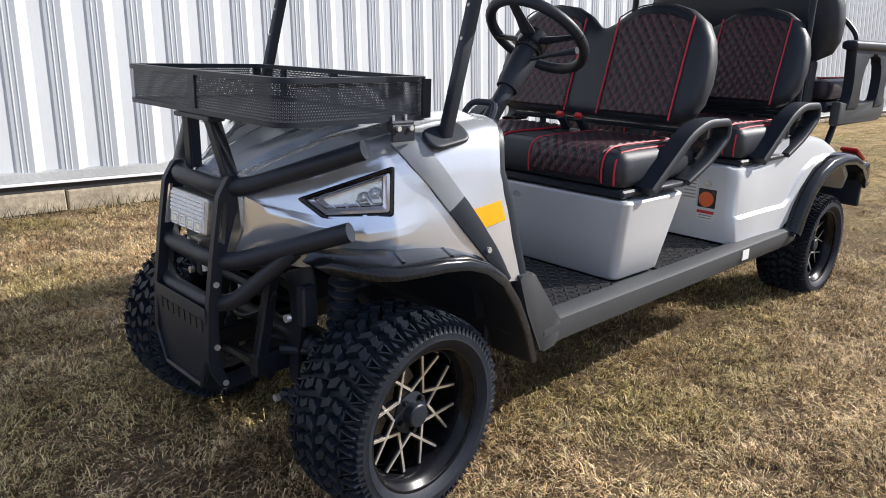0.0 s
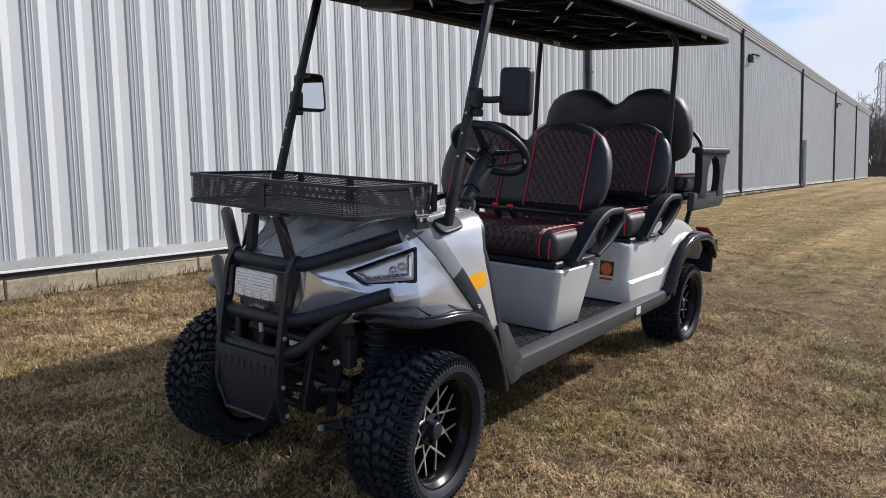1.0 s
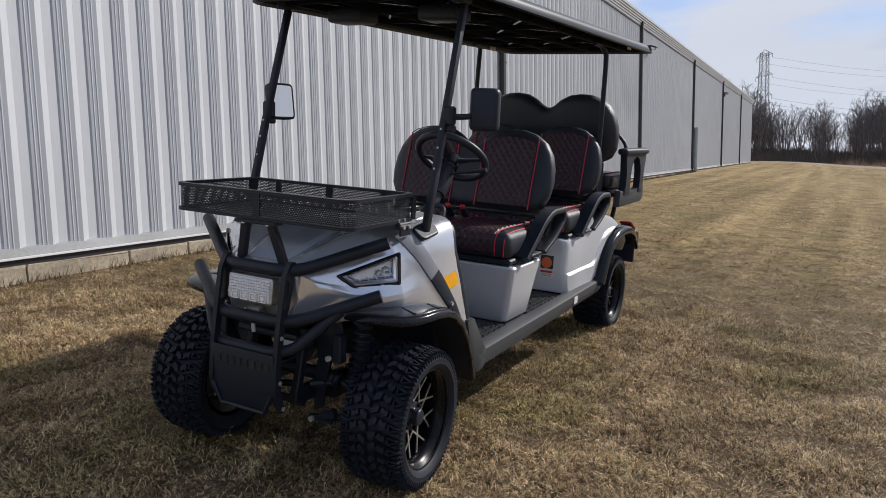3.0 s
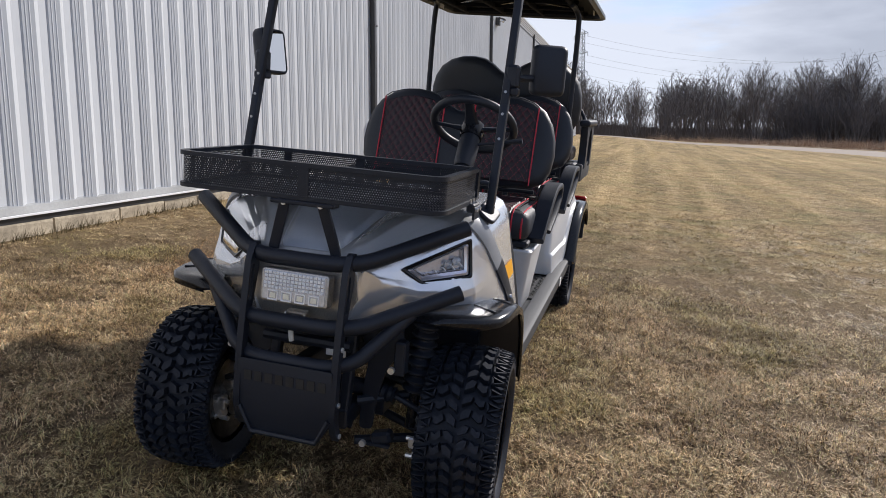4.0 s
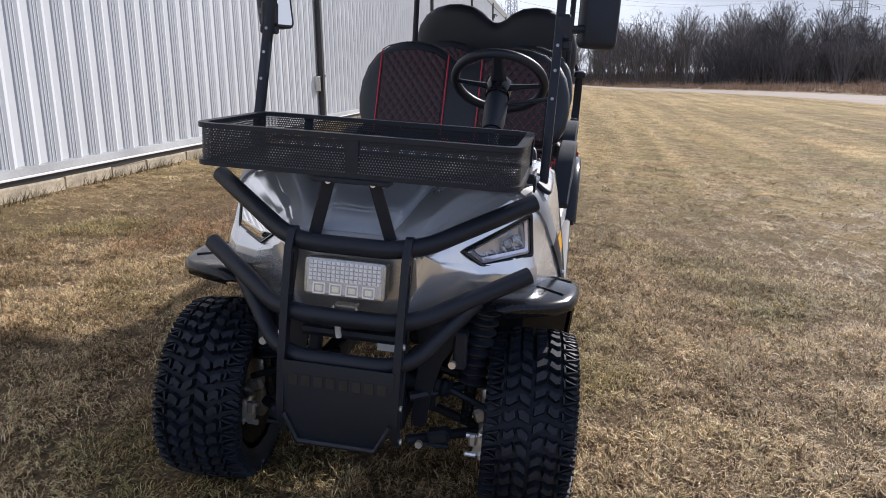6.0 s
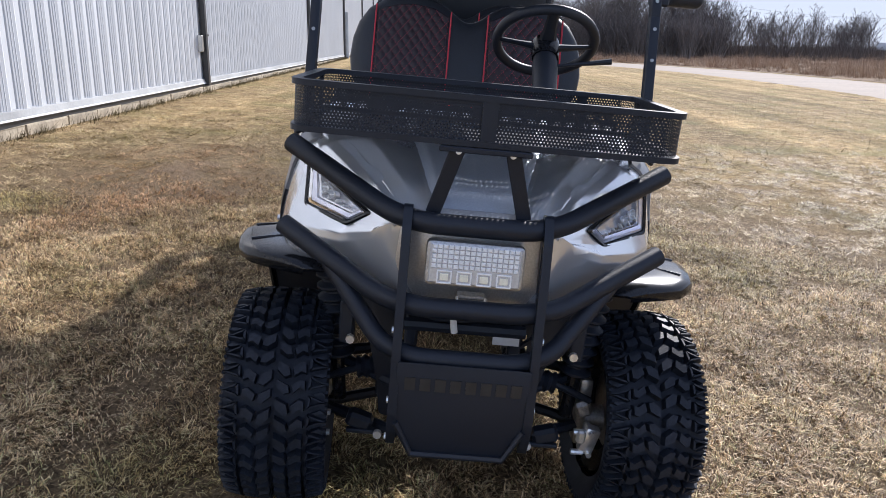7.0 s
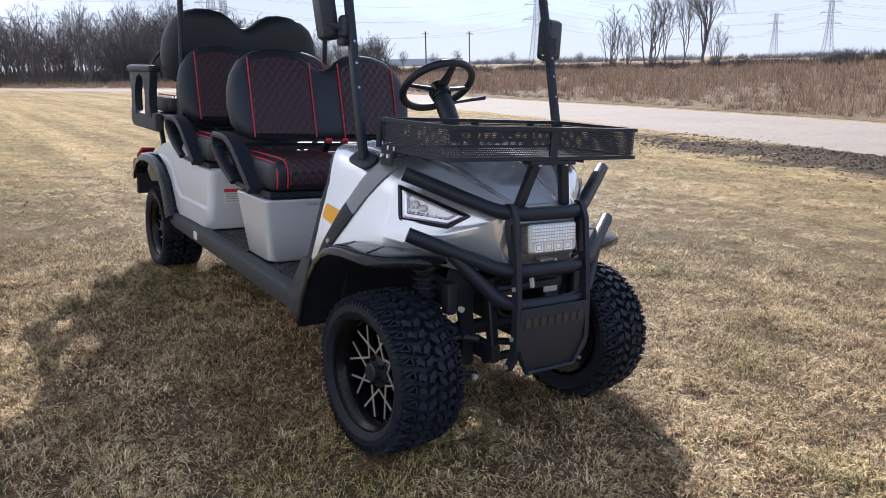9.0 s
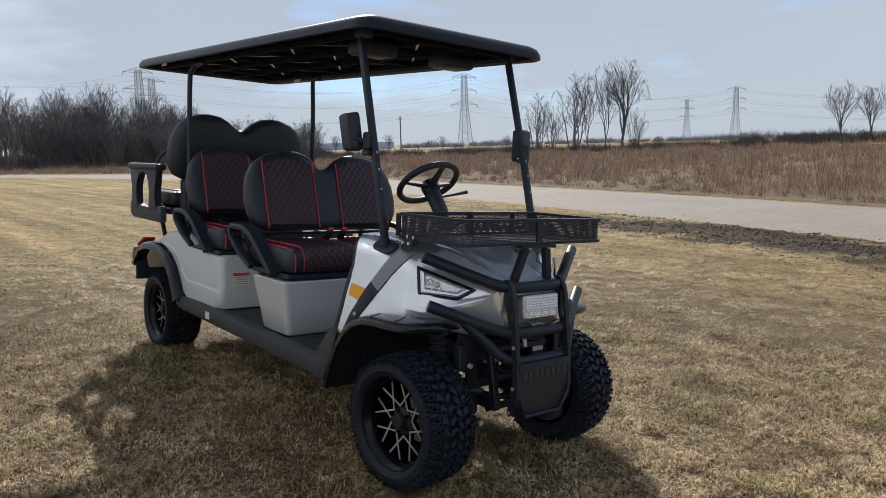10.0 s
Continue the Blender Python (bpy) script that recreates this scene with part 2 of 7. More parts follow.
def sward(name, cols, scale_patch, dark, mow=0.0):
    """Dormant turf: straw, green and bare patches at three scales, with rough relief."""
    m = bpy.data.materials.new(name)
    m.use_nodes = True
    n, l = m.node_tree.nodes, m.node_tree.links
    b = n["Principled BSDF"]
    tc = n.new("ShaderNodeTexCoord")

    def tex(scale, detail, rough=0.6, dist=0.0):
        t = n.new("ShaderNodeTexNoise")
        t.inputs["Scale"].default_value, t.inputs["Detail"].default_value = scale, detail
        t.inputs["Roughness"].default_value, t.inputs["Distortion"].default_value = rough, dist
        l.new(tc.outputs["Object"], t.inputs["Vector"])
        return t

    def ramp(src, stops):
        r = n.new("ShaderNodeValToRGB")
        while len(r.color_ramp.elements) < len(stops):
            r.color_ramp.elements.new(0.5)
        for e, (p, c) in zip(r.color_ramp.elements, stops):
            e.position, e.color = p, (*c, 1)
        l.new(src, r.inputs["Fac"])
        return r.outputs["Color"]

    def mix(a, bb, fac, mode="MIX"):
        x = n.new("ShaderNodeMix")
        x.data_type, x.blend_type = "RGBA", mode
        if isinstance(fac, float):
            x.inputs["Factor"].default_value = fac
        else:
            l.new(fac, x.inputs["Factor"])
        l.new(a, x.inputs["A"])
        l.new(bb, x.inputs["B"])
        return x.outputs["Result"]

    blades = ramp(tex(140, 6, 0.75, 0.6).outputs["Fac"], [(0.36, [c * dark for c in cols[0]]), (0.5, cols[0]), (0.64, cols[1])])
    tuft = ramp(tex(11, 4, 0.65).outputs["Fac"], [(0.33, (0.55, 0.53, 0.52)), (0.58, (1.2, 1.2, 1.23))])
    base = mix(blades, tuft, 1.0, "MULTIPLY")
    base = mix(base, ramp(tex(2.6, 5, 0.7).outputs["Fac"], [(0.36, (0.72, 0.68, 0.66)), (0.6, (1.15, 1.15, 1.16))]), 1.0, "MULTIPLY")
    green = ramp(tex(150, 5, 0.7).outputs["Fac"], [(0.3, [c * 0.5 for c in cols[2]]), (0.7, cols[2])])
    gm = ramp(tex(scale_patch, 5, 0.7).outputs["Fac"], [(0.48, (0, 0, 0)), (0.66, (0.65, 0.65, 0.65))])
    base = mix(base, green, gm)
    soil = ramp(tex(60, 5, 0.7).outputs["Fac"], [(0.3, [c * 0.6 for c in cols[3]]), (0.7, cols[3])])
    sm = ramp(tex(scale_patch * 1.7, 6, 0.75, 0.5).outputs["Fac"], [(0.58, (0, 0, 0)), (0.76, (0.75, 0.75, 0.75))])
    base = mix(base, soil, sm)
    if mow:
        mp = n.new("ShaderNodeMapping")
        mp.inputs["Scale"].default_value, mp.inputs["Rotation"].default_value = (0.06, 1.1, 1.0), (0, 0, radians(-4))
        l.new(tc.outputs["Object"], mp.inputs["Vector"])
        st = tex(1.0, 4, 0.6)
        l.new(mp.outputs["Vector"], st.inputs["Vector"])
        base = mix(base, ramp(st.outputs["Fac"], [(0.35, (1 - mow, 1 - mow, 1 - mow)), (0.65, (1 + mow, 1 + mow * .9, 1 + mow * .7))]), 1.0, "MULTIPLY")
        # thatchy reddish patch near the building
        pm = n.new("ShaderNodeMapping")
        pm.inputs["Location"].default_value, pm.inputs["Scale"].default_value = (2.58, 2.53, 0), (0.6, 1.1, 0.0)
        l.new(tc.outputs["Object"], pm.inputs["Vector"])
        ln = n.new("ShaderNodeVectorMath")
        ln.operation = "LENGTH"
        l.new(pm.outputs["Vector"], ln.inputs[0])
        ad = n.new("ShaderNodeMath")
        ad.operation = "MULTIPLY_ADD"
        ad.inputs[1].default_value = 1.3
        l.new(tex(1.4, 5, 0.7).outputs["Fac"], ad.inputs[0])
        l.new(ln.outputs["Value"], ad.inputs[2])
        # dark bare soil along the road's edge
        dt = n.new("ShaderNodeVectorMath")
        dt.operation = "DOT_PRODUCT"
        dt.inputs[1].default_value = (0.1556, 0.988, 0)
        l.new(tc.outputs["Object"], dt.inputs[0])
        of = n.new("ShaderNodeMath")
        of.operation = "SUBTRACT"
        of.inputs[1].default_value = 9.9
        l.new(dt.outputs["Value"], of.inputs[0])
        ab = n.new("ShaderNodeMath")
        ab.operation = "ABSOLUTE"
        l.new(of.outputs["Value"], ab.inputs[0])
        ns = n.new("ShaderNodeMath")
        ns.operation = "MULTIPLY_ADD"
        ns.inputs[1].default_value = 4.9
        l.new(tex(0.8, 7, 0.75).outputs["Fac"], ns.inputs[0])
        sx = n.new("ShaderNodeSeparateXYZ")
        l.new(tc.outputs["Object"], sx.inputs["Vector"])
        far = n.new("ShaderNodeMapRange")
        far.inputs["From Min"].default_value, far.inputs["From Max"].default_value, far.inputs["To Max"].default_value = -6.0, -10.0, 1.3
        l.new(sx.outputs["X"], far.inputs["Value"])
        both = n.new("ShaderNodeMath")
        l.new(ab.outputs["Value"], both.inputs[0])
        l.new(far.outputs["Result"], both.inputs[1])
        l.new(both.outputs["Value"], ns.inputs[2])
        hf = n.new("ShaderNodeMath")
        hf.operation = "MULTIPLY"
        hf.inputs[1].default_value = 0.26
        l.new(ns.outputs["Value"], hf.inputs[0])
        sv = ramp(hf.outputs["Value"], [(0.84, (0.92, 0.92, 0.92)), (1.0, (0, 0, 0))])
        base = mix(base, ramp(tex(30, 5, 0.7).outputs["Fac"], [(0.3, (0.028, 0.020, 0.016)), (0.7, (0.095, 0.066, 0.050))]), sv)
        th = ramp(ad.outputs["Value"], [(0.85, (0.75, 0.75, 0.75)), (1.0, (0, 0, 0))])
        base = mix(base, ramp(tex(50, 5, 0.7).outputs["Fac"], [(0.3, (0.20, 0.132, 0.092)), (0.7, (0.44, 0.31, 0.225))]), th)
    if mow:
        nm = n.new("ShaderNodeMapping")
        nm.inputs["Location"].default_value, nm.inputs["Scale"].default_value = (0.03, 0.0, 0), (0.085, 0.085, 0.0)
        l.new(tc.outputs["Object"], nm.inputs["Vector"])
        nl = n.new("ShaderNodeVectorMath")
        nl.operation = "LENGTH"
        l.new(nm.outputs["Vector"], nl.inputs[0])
        # dark thatch round the cart, its colour also holding the shade between blades
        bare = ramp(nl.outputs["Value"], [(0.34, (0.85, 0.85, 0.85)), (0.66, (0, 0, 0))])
        ml = n.new("ShaderNodeMapping")
        ml.inputs["Scale"].default_value, ml.inputs["Rotation"].default_value = (0.05, 1.5, 1.0), (0, 0, radians(-4))
        l.new(tc.outputs["Object"], ml.inputs["Vector"])
        lines = n.new("ShaderNodeTexNoise")
        lines.inputs["Scale"].default_value, lines.inputs["Detail"].default_value = 1.0, 4.0
        l.new(ml.outputs["Vector"], lines.inputs["Vector"])
        base = mix(base, ramp(lines.outputs["Fac"], [(0.40, (0.82, 0.81, 0.74)), (0.56, (1.06, 1.05, 1.03))]), 1.0, "MULTIPLY")
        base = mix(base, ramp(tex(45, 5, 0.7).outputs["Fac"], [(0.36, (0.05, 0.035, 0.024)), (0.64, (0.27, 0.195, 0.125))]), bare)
    wide = ramp(tex(0.22, 3).outputs["Fac"], [(0.3, (0.82, 0.82, 0.80)), (0.7, (1.08, 1.06, 1.0))])
    base = mix(base, wide, 1.0, "MULTIPLY")
    l.new(base, b.inputs["Base Color"])
    b.inputs["Roughness"].default_value = 0.95
    b.inputs["Specular IOR Level"].default_value = 0.15
    bp = n.new("ShaderNodeBump")
    bp.inputs["Distance"].default_value, bp.inputs["Strength"].default_value = 0.03, 0.9
    l.new(tex(70, 6, 0.75, 0.4).outputs["Fac"], bp.inputs["Height"])
    l.new(bp.outputs["Normal"], b.inputs["Normal"])
    return m


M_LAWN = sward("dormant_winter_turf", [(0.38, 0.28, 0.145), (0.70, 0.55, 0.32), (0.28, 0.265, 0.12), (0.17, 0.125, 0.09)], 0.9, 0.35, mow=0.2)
M_FIELD = sward("tawny_rough_field", [(0.24, 0.175, 0.115), (0.38, 0.285, 0.19), (0.24, 0.18, 0.115), (0.17, 0.12, 0.08)], 0.15, 0.4)
M_SOIL = material("dark_bare_soil_verge", (0.060, 0.040, 0.028), 0.95, 0.0, 18, 0.4, bump=0.02, bump_scale=40, big=0.3, big_scale=2)


def blade_material(name, stops, patch):
    """Blades that differ one from another, with greener ground in patches."""
    m = bpy.data.materials.new(name)
    m.use_nodes = True
    n, l = m.node_tree.nodes, m.node_tree.links
    b = n["Principled BSDF"]
    geo = n.new("ShaderNodeNewGeometry")
    r = n.new("ShaderNodeValToRGB")
    while len(r.color_ramp.elements) < len(stops):
        r.color_ramp.elements.new(0.5)
    for e, (p, c) in zip(r.color_ramp.elements, stops):
        e.position, e.color = p, (*c, 1)
    l.new(geo.outputs["Random Per Island"], r.inputs["Fac"])
    tc = n.new("ShaderNodeTexCoord")
    t = n.new("ShaderNodeTexNoise")
    t.inputs["Scale"].default_value, t.inputs["Detail"].default_value = 0.9, 5.0
    l.new(tc.outputs["Object"], t.inputs["Vector"])
    f = n.new("ShaderNodeMapRange")
    f.inputs["From Min"].default_value, f.inputs["From Max"].default_value = 0.48, 0.66
    f.inputs["To Max"].default_value = 0.85
    l.new(t.outputs["Fac"], f.inputs["Value"])
    x = n.new("ShaderNodeMix")
    x.data_type, x.blend_type = "RGBA", "MULTIPLY"
    x.inputs["B"].default_value = (*patch, 1)
    l.new(f.outputs["Result"], x.inputs["Factor"])
    l.new(r.outputs["Color"], x.inputs["A"])
    t2 = n.new("ShaderNodeTexNoise")
    t2.inputs["Scale"].default_value, t2.inputs["Detail"].default_value, t2.inputs["Roughness"].default_value = 2.6, 5.0, 0.7
    l.new(tc.outputs["Object"], t2.inputs["Vector"])
    r2 = n.new("ShaderNodeValToRGB")
    r2.color_ramp.elements[0].position, r2.color_ramp.elements[0].color = 0.38, (0.66, 0.61, 0.57, 1)
    r2.color_ramp.elements[1].position, r2.color_ramp.elements[1].color = 0.56, (1.14, 1.15, 1.17, 1)
    l.new(t2.outputs["Fac"], r2.inputs["Fac"])
    x2 = n.new("ShaderNodeMix")
    x2.data_type, x2.blend_type = "RGBA", "MULTIPLY"
    x2.inputs["Factor"].default_value = 1.0
    l.new(x.outputs["Result"], x2.inputs["A"])
    l.new(r2.outputs["Color"], x2.inputs["B"])
    # reddish thatch: in drifts, and in one worn patch by the building
    pm = n.new("ShaderNodeMapping")
    pm.inputs["Location"].default_value, pm.inputs["Scale"].default_value = (2.58, 2.53, 0), (0.6, 1.1, 0.0)
    l.new(tc.outputs["Object"], pm.inputs["Vector"])
    ln = n.new("ShaderNodeVectorMath")
    ln.operation = "LENGTH"
    l.new(pm.outputs["Vector"], ln.inputs[0])
    t4 = n.new("ShaderNodeTexNoise")
    t4.inputs["Scale"].default_value, t4.inputs["Detail"].default_value, t4.inputs["Roughness"].default_value = 1.1, 6.0, 0.7
    l.new(tc.outputs["Object"], t4.inputs["Vector"])
    ad = n.new("ShaderNodeMath")
    ad.operation = "MULTIPLY_ADD"
    ad.inputs[1].default_value = -1.6
    l.new(t4.outputs["Fac"], ad.inputs[0])
    mn = n.new("ShaderNodeMath")
    mn.operation = "MINIMUM"
    mn.inputs[1].default_value = 1.25
    l.new(ln.outputs["Value"], mn.inputs[0])
    l.new(mn.outputs["Value"], ad.inputs[2])
    f4 = n.new("ShaderNodeMapRange")
    f4.inputs["From Min"].default_value, f4.inputs["From Max"].default_value = 0.38, 0.02
    f4.inputs["To Max"].default_value = 0.88
    l.new(ad.outputs["Value"], f4.inputs["Value"])
    x4 = n.new("ShaderNodeMix")
    x4.data_type, x4.blend_type = "RGBA", "MULTIPLY"
    x4.inputs["B"].default_value = (0.74, 0.575, 0.51, 1)
    l.new(f4.outputs["Result"], x4.inputs["Factor"])
    l.new(x2.outputs["Result"], x4.inputs["A"])
    x2 = x4
    t3 = n.new("ShaderNodeTexNoise")
    t3.inputs["Scale"].default_value, t3.inputs["Detail"].default_value, t3.inputs["Roughness"].default_value = 34.0, 4.0, 0.8
    l.new(tc.outputs["Object"], t3.inputs["Vector"])
    r3 = n.new("ShaderNodeValToRGB")
    r3.color_ramp.elements[0].position, r3.color_ramp.elements[0].color = 0.41, (0.25, 0.21, 0.185, 1)
    r3.color_ramp.elements[1].position, r3.color_ramp.elements[1].color = 0.51, (1.30, 1.30, 1.35, 1)
    l.new(t3.outputs["Fac"], r3.inputs["Fac"])
    x3 = n.new("ShaderNodeMix")
    x3.data_type, x3.blend_type = "RGBA", "MULTIPLY"
    x3.inputs["Factor"].default_value = 1.0
    l.new(x2.outputs["Result"], x3.inputs["A"])
    l.new(r3.outputs["Color"], x3.inputs["B"])
    # faint mowing lines along the building
    mp = n.new("ShaderNodeMapping")
    mp.inputs["Scale"].default_value, mp.inputs["Rotation"].default_value = (0.05, 1.5, 1.0), (0, 0, radians(-4))
    l.new(tc.outputs["Object"], mp.inputs["Vector"])
    t5 = n.new("ShaderNodeTexNoise")
    t5.inputs["Scale"].default_value, t5.inputs["Detail"].default_value = 1.0, 4.0
    l.new(mp.outputs["Vector"], t5.inputs["Vector"])
    r5 = n.new("ShaderNodeValToRGB")
    r5.color_ramp.elements[0].position, r5.color_ramp.elements[0].color = 0.40, (0.82, 0.81, 0.74, 1)
    r5.color_ramp.elements[1].position, r5.color_ramp.elements[1].color = 0.56, (1.06, 1.05, 1.03, 1)
    l.new(t5.outputs["Fac"], r5.inputs["Fac"])
    x5 = n.new("ShaderNodeMix")
    x5.data_type, x5.blend_type = "RGBA", "MULTIPLY"
    x5.inputs["Factor"].default_value = 1.0
    l.new(x3.outputs["Result"], x5.inputs["A"])
    l.new(r5.outputs["Color"], x5.inputs["B"])
    x2 = x5
    l.new(x2.outputs["Result"], b.inputs["Base Color"])
    b.inputs["Roughness"].default_value = 0.6
    b.inputs["Specular IOR Level"].default_value = 0.3
    # thin dry leaf: some light comes through
    tl = n.new("ShaderNodeBsdfTranslucent")
    l.new(x2.outputs["Result"], tl.inputs["Color"])
    mixs = n.new("ShaderNodeMixShader")
    mixs.inputs["Fac"].default_value = 0.22
    l.new(b.outputs["BSDF"], mixs.inputs[1])
    l.new(tl.outputs["BSDF"], mixs.inputs[2])
    l.new(mixs.outputs["Shader"], n["Material Output"].inputs["Surface"])
    return m


M_BLADE = blade_material("dry_grass_blades", [(0.0, (0.06, 0.038, 0.022)), (0.22, (0.24, 0.155, 0.086)), (0.42, (0.63, 0.455, 0.242)), (0.8, (0.81, 0.665, 0.42)), (1.0, (0.36, 0.355, 0.145))], (0.66, 0.72, 0.50))
M_BLADE_MID = blade_material("dry_mown_grass_blades", [(0.0, (0.07, 0.046, 0.026)), (0.25, (0.25, 0.17, 0.088)), (0.5, (0.55, 0.41, 0.212)), (0.85, (0.73, 0.595, 0.35)), (1.0, (0.36, 0.345, 0.14))], (0.70, 0.75, 0.52))
M_BLADE_FAR = blade_material("low_mown_grass_blades", [(0.0, (0.18, 0.13, 0.066)), (0.4, (0.38, 0.29, 0.145)), (0.8, (0.52, 0.42, 0.225)), (1.0, (0.36, 0.34, 0.14))], (0.74, 0.78, 0.55))
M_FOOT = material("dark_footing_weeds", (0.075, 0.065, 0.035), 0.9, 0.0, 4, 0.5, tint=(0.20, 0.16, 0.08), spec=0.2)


def weed_material(name, stops):
    """Dry stems that differ one from another, in drifts of darker and paler growth."""
    m = bpy.data.materials.new(name)
    m.use_nodes = True
    n, l = m.node_tree.nodes, m.node_tree.links
    b = n["Principled BSDF"]
    geo = n.new("ShaderNodeNewGeometry")
    r = n.new("ShaderNodeValToRGB")
    while len(r.color_ramp.elements) < len(stops):
        r.color_ramp.elements.new(0.5)
    for e, (p, c) in zip(r.color_ramp.elements, stops):
        e.position, e.color = p, (*c, 1)
    l.new(geo.outputs["Random Per Island"], r.inputs["Fac"])
    tc = n.new("ShaderNodeTexCoord")
    t = n.new("ShaderNodeTexNoise")
    t.inputs["Scale"].default_value, t.inputs["Detail"].default_value, t.inputs["Roughness"].default_value = 0.55, 6.0, 0.7
    l.new(tc.outputs["Object"], t.inputs["Vector"])
    d = n.new("ShaderNodeValToRGB")
    d.color_ramp.elements[0].position, d.color_ramp.elements[0].color = 0.38, (0.62, 0.52, 0.46, 1)
    d.color_ramp.elements[1].position, d.color_ramp.elements[1].color = 0.62, (1.2, 1.18, 1.12, 1)
    l.new(t.outputs["Fac"], d.inputs["Fac"])
    x = n.new("ShaderNodeMix")
    x.data_type, x.blend_type = "RGBA", "MULTIPLY"
    x.inputs["Factor"].default_value = 1.0
    l.new(r.outputs["Color"], x.inputs["A"])
    l.new(d.outputs["Color"], x.inputs["B"])
    l.new(x.outputs["Result"], b.inputs["Base Color"])
    b.inputs["Roughness"].default_value = 0.9
    b.inputs["Specular IOR Level"].default_value = 0.2
    return m


M_TALL = weed_material("tall_tawny_weeds", [(0.0, (0.13, 0.088, 0.06)), (0.35, (0.36, 0.25, 0.172)), (0.7, (0.55, 0.42, 0.295)), (1.0, (0.78, 0.65, 0.50))])

# ---- helpers for meshes ----
def mesh_object(name, bm, mat, smooth=False):
    me = bpy.data.meshes.new(name)
    bm.normal_update()
    bm.to_mesh(me)
    bm.free()
    if mat is not None:
        for m in (mat if isinstance(mat, (list, tuple)) else [mat]):
            me.materials.append(m)
    if smooth:
        me.polygons.foreach_set("use_smooth", [True] * len(me.polygons))
        if smooth != "all":
            me.set_sharp_from_angle(angle=radians(smooth if smooth is not True else 35))
    return new(name, me)


def part(name, bm, mat, parent, label="", smooth=True):
    ob = mesh_object(name, bm, mat, smooth)
    ob.parent = parent
    if label:
        ob["label"] = label
    return ob


def box(bm, c, s, rot=None, bevel=0.0, seg=2):
    """A box at c with size s, turned by the matrix rot, its edges rounded by bevel."""
    m = Matrix.Translation(c) @ (rot.to_4x4() if rot is not None else Matrix()) @ Matrix.Diagonal((*s, 1))
    made = bmesh.ops.create_cube(bm, size=1.0, matrix=m)
    if bevel:
        vs = set(made["verts"])
        es = [e for e in bm.edges if e.verts[0] in vs and e.verts[1] in vs]
        bmesh.ops.bevel(bm, geom=es, offset=bevel, segments=seg, affect="EDGES", profile=0.5)
    return bm


def smooth_path(pts, rad, n=5):
    """A polyline with its inner corners rounded."""
    pts = [Vector(p) for p in pts]
    out = [pts[0]]
    for a, b, c in zip(pts, pts[1:], pts[2:]):
        r = min(rad, (b - a).length * 0.45, (c - b).length * 0.45)
        p, q = b + (a - b).normalized() * r, b + (c - b).normalized() * r
        for k in range(n + 1):
            t = k / n
            out.append((1 - t) ** 2 * p + 2 * t * (1 - t) * b + t * t * q)
    return out + [pts[-1]]


def tube(bm, pts, r, sides=10, radii=None, cap=True, flat=1.0, up=None):
    """A round bar along a polyline; flat squeezes it across."""
    pts = [Vector(p) for p in pts]
    rings, side = [], None
    for i, p in enumerate(pts):
        d = (pts[min(i + 1, len(pts) - 1)] - pts[max(i - 1, 0)]).normalized()
        if side is None:
            ref = Vector(up) if up else (Vector((0, 0, 1)) if abs(d.z) < 0.9 else Vector((0, 1, 0)))
            side = d.cross(ref).normalized()
        side = (side - d * side.dot(d)).normalized()
        top = side.cross(d)
        rr = radii[i] if radii else r
        rings.append([bm.verts.new(p + rr * (math.cos(a) * side + flat * math.sin(a) * top)) for a in (2 * math.pi * k / sides for k in range(sides))])
    for a, b in zip(rings, rings[1:]):
        for k in range(sides):
            bm.faces.new((a[k], b[k], b[(k + 1) % sides], a[(k + 1) % sides]))
    if cap:
        bm.faces.new(rings[0])
        bm.faces.new(rings[-1][::-1])
    return bm


def loft(bm, sections, closed=True, cap=True):
    """Skin over rings of equally many points."""
    rings = [[bm.verts.new(p) for p in s] for s in sections]
    n = len(rings[0])
    for a, b in zip(rings, rings[1:]):
        for k in range(n if closed else n - 1):
            bm.faces.new((a[k], a[(k + 1) % n], b[(k + 1) % n], b[k]))
    if cap and closed:
        bm.faces.new(rings[0][::-1])
        bm.faces.new(rings[-1])
    return rings


def slab(bm, outline, frame_m, thick, bevel=0.0):
    """A flat plate: an outline in the plane of frame_m, thick along its third axis, centred."""
    lo = [bm.verts.new(frame_m @ Vector((u, v, -thick / 2))) for u, v in outline]
    hi = [bm.verts.new(frame_m @ Vector((u, v, thick / 2))) for u, v in outline]
    n = len(lo)
    fs = [bm.faces.new(lo[::-1]), bm.faces.new(hi)]
    for k in range(n):
        fs.append(bm.faces.new((lo[k], lo[(k + 1) % n], hi[(k + 1) % n], hi[k])))
    if bevel:
        es = {e for f in fs[:2] for e in f.edges}
        bmesh.ops.bevel(bm, geom=list(es), offset=bevel, segments=2, affect="EDGES", profile=0.5)
    return bm


def rounded(points, rad, n=4):
    """A closed outline with rounded corners."""
    out, m = [], len(points)
    for i in range(m):
        a, b, c = (Vector(points[(i + k) % m]) for k in (-1, 0, 1))
        r = min(rad, (b - a).length * 0.45, (c - b).length * 0.45)
        p, q = b + (a - b).normalized() * r, b + (c - b).normalized() * r
        for k in range(n + 1):
            t = k / n
            out.append(tuple((1 - t) ** 2 * p + 2 * t * (1 - t) * b + t * t * q))
    return out


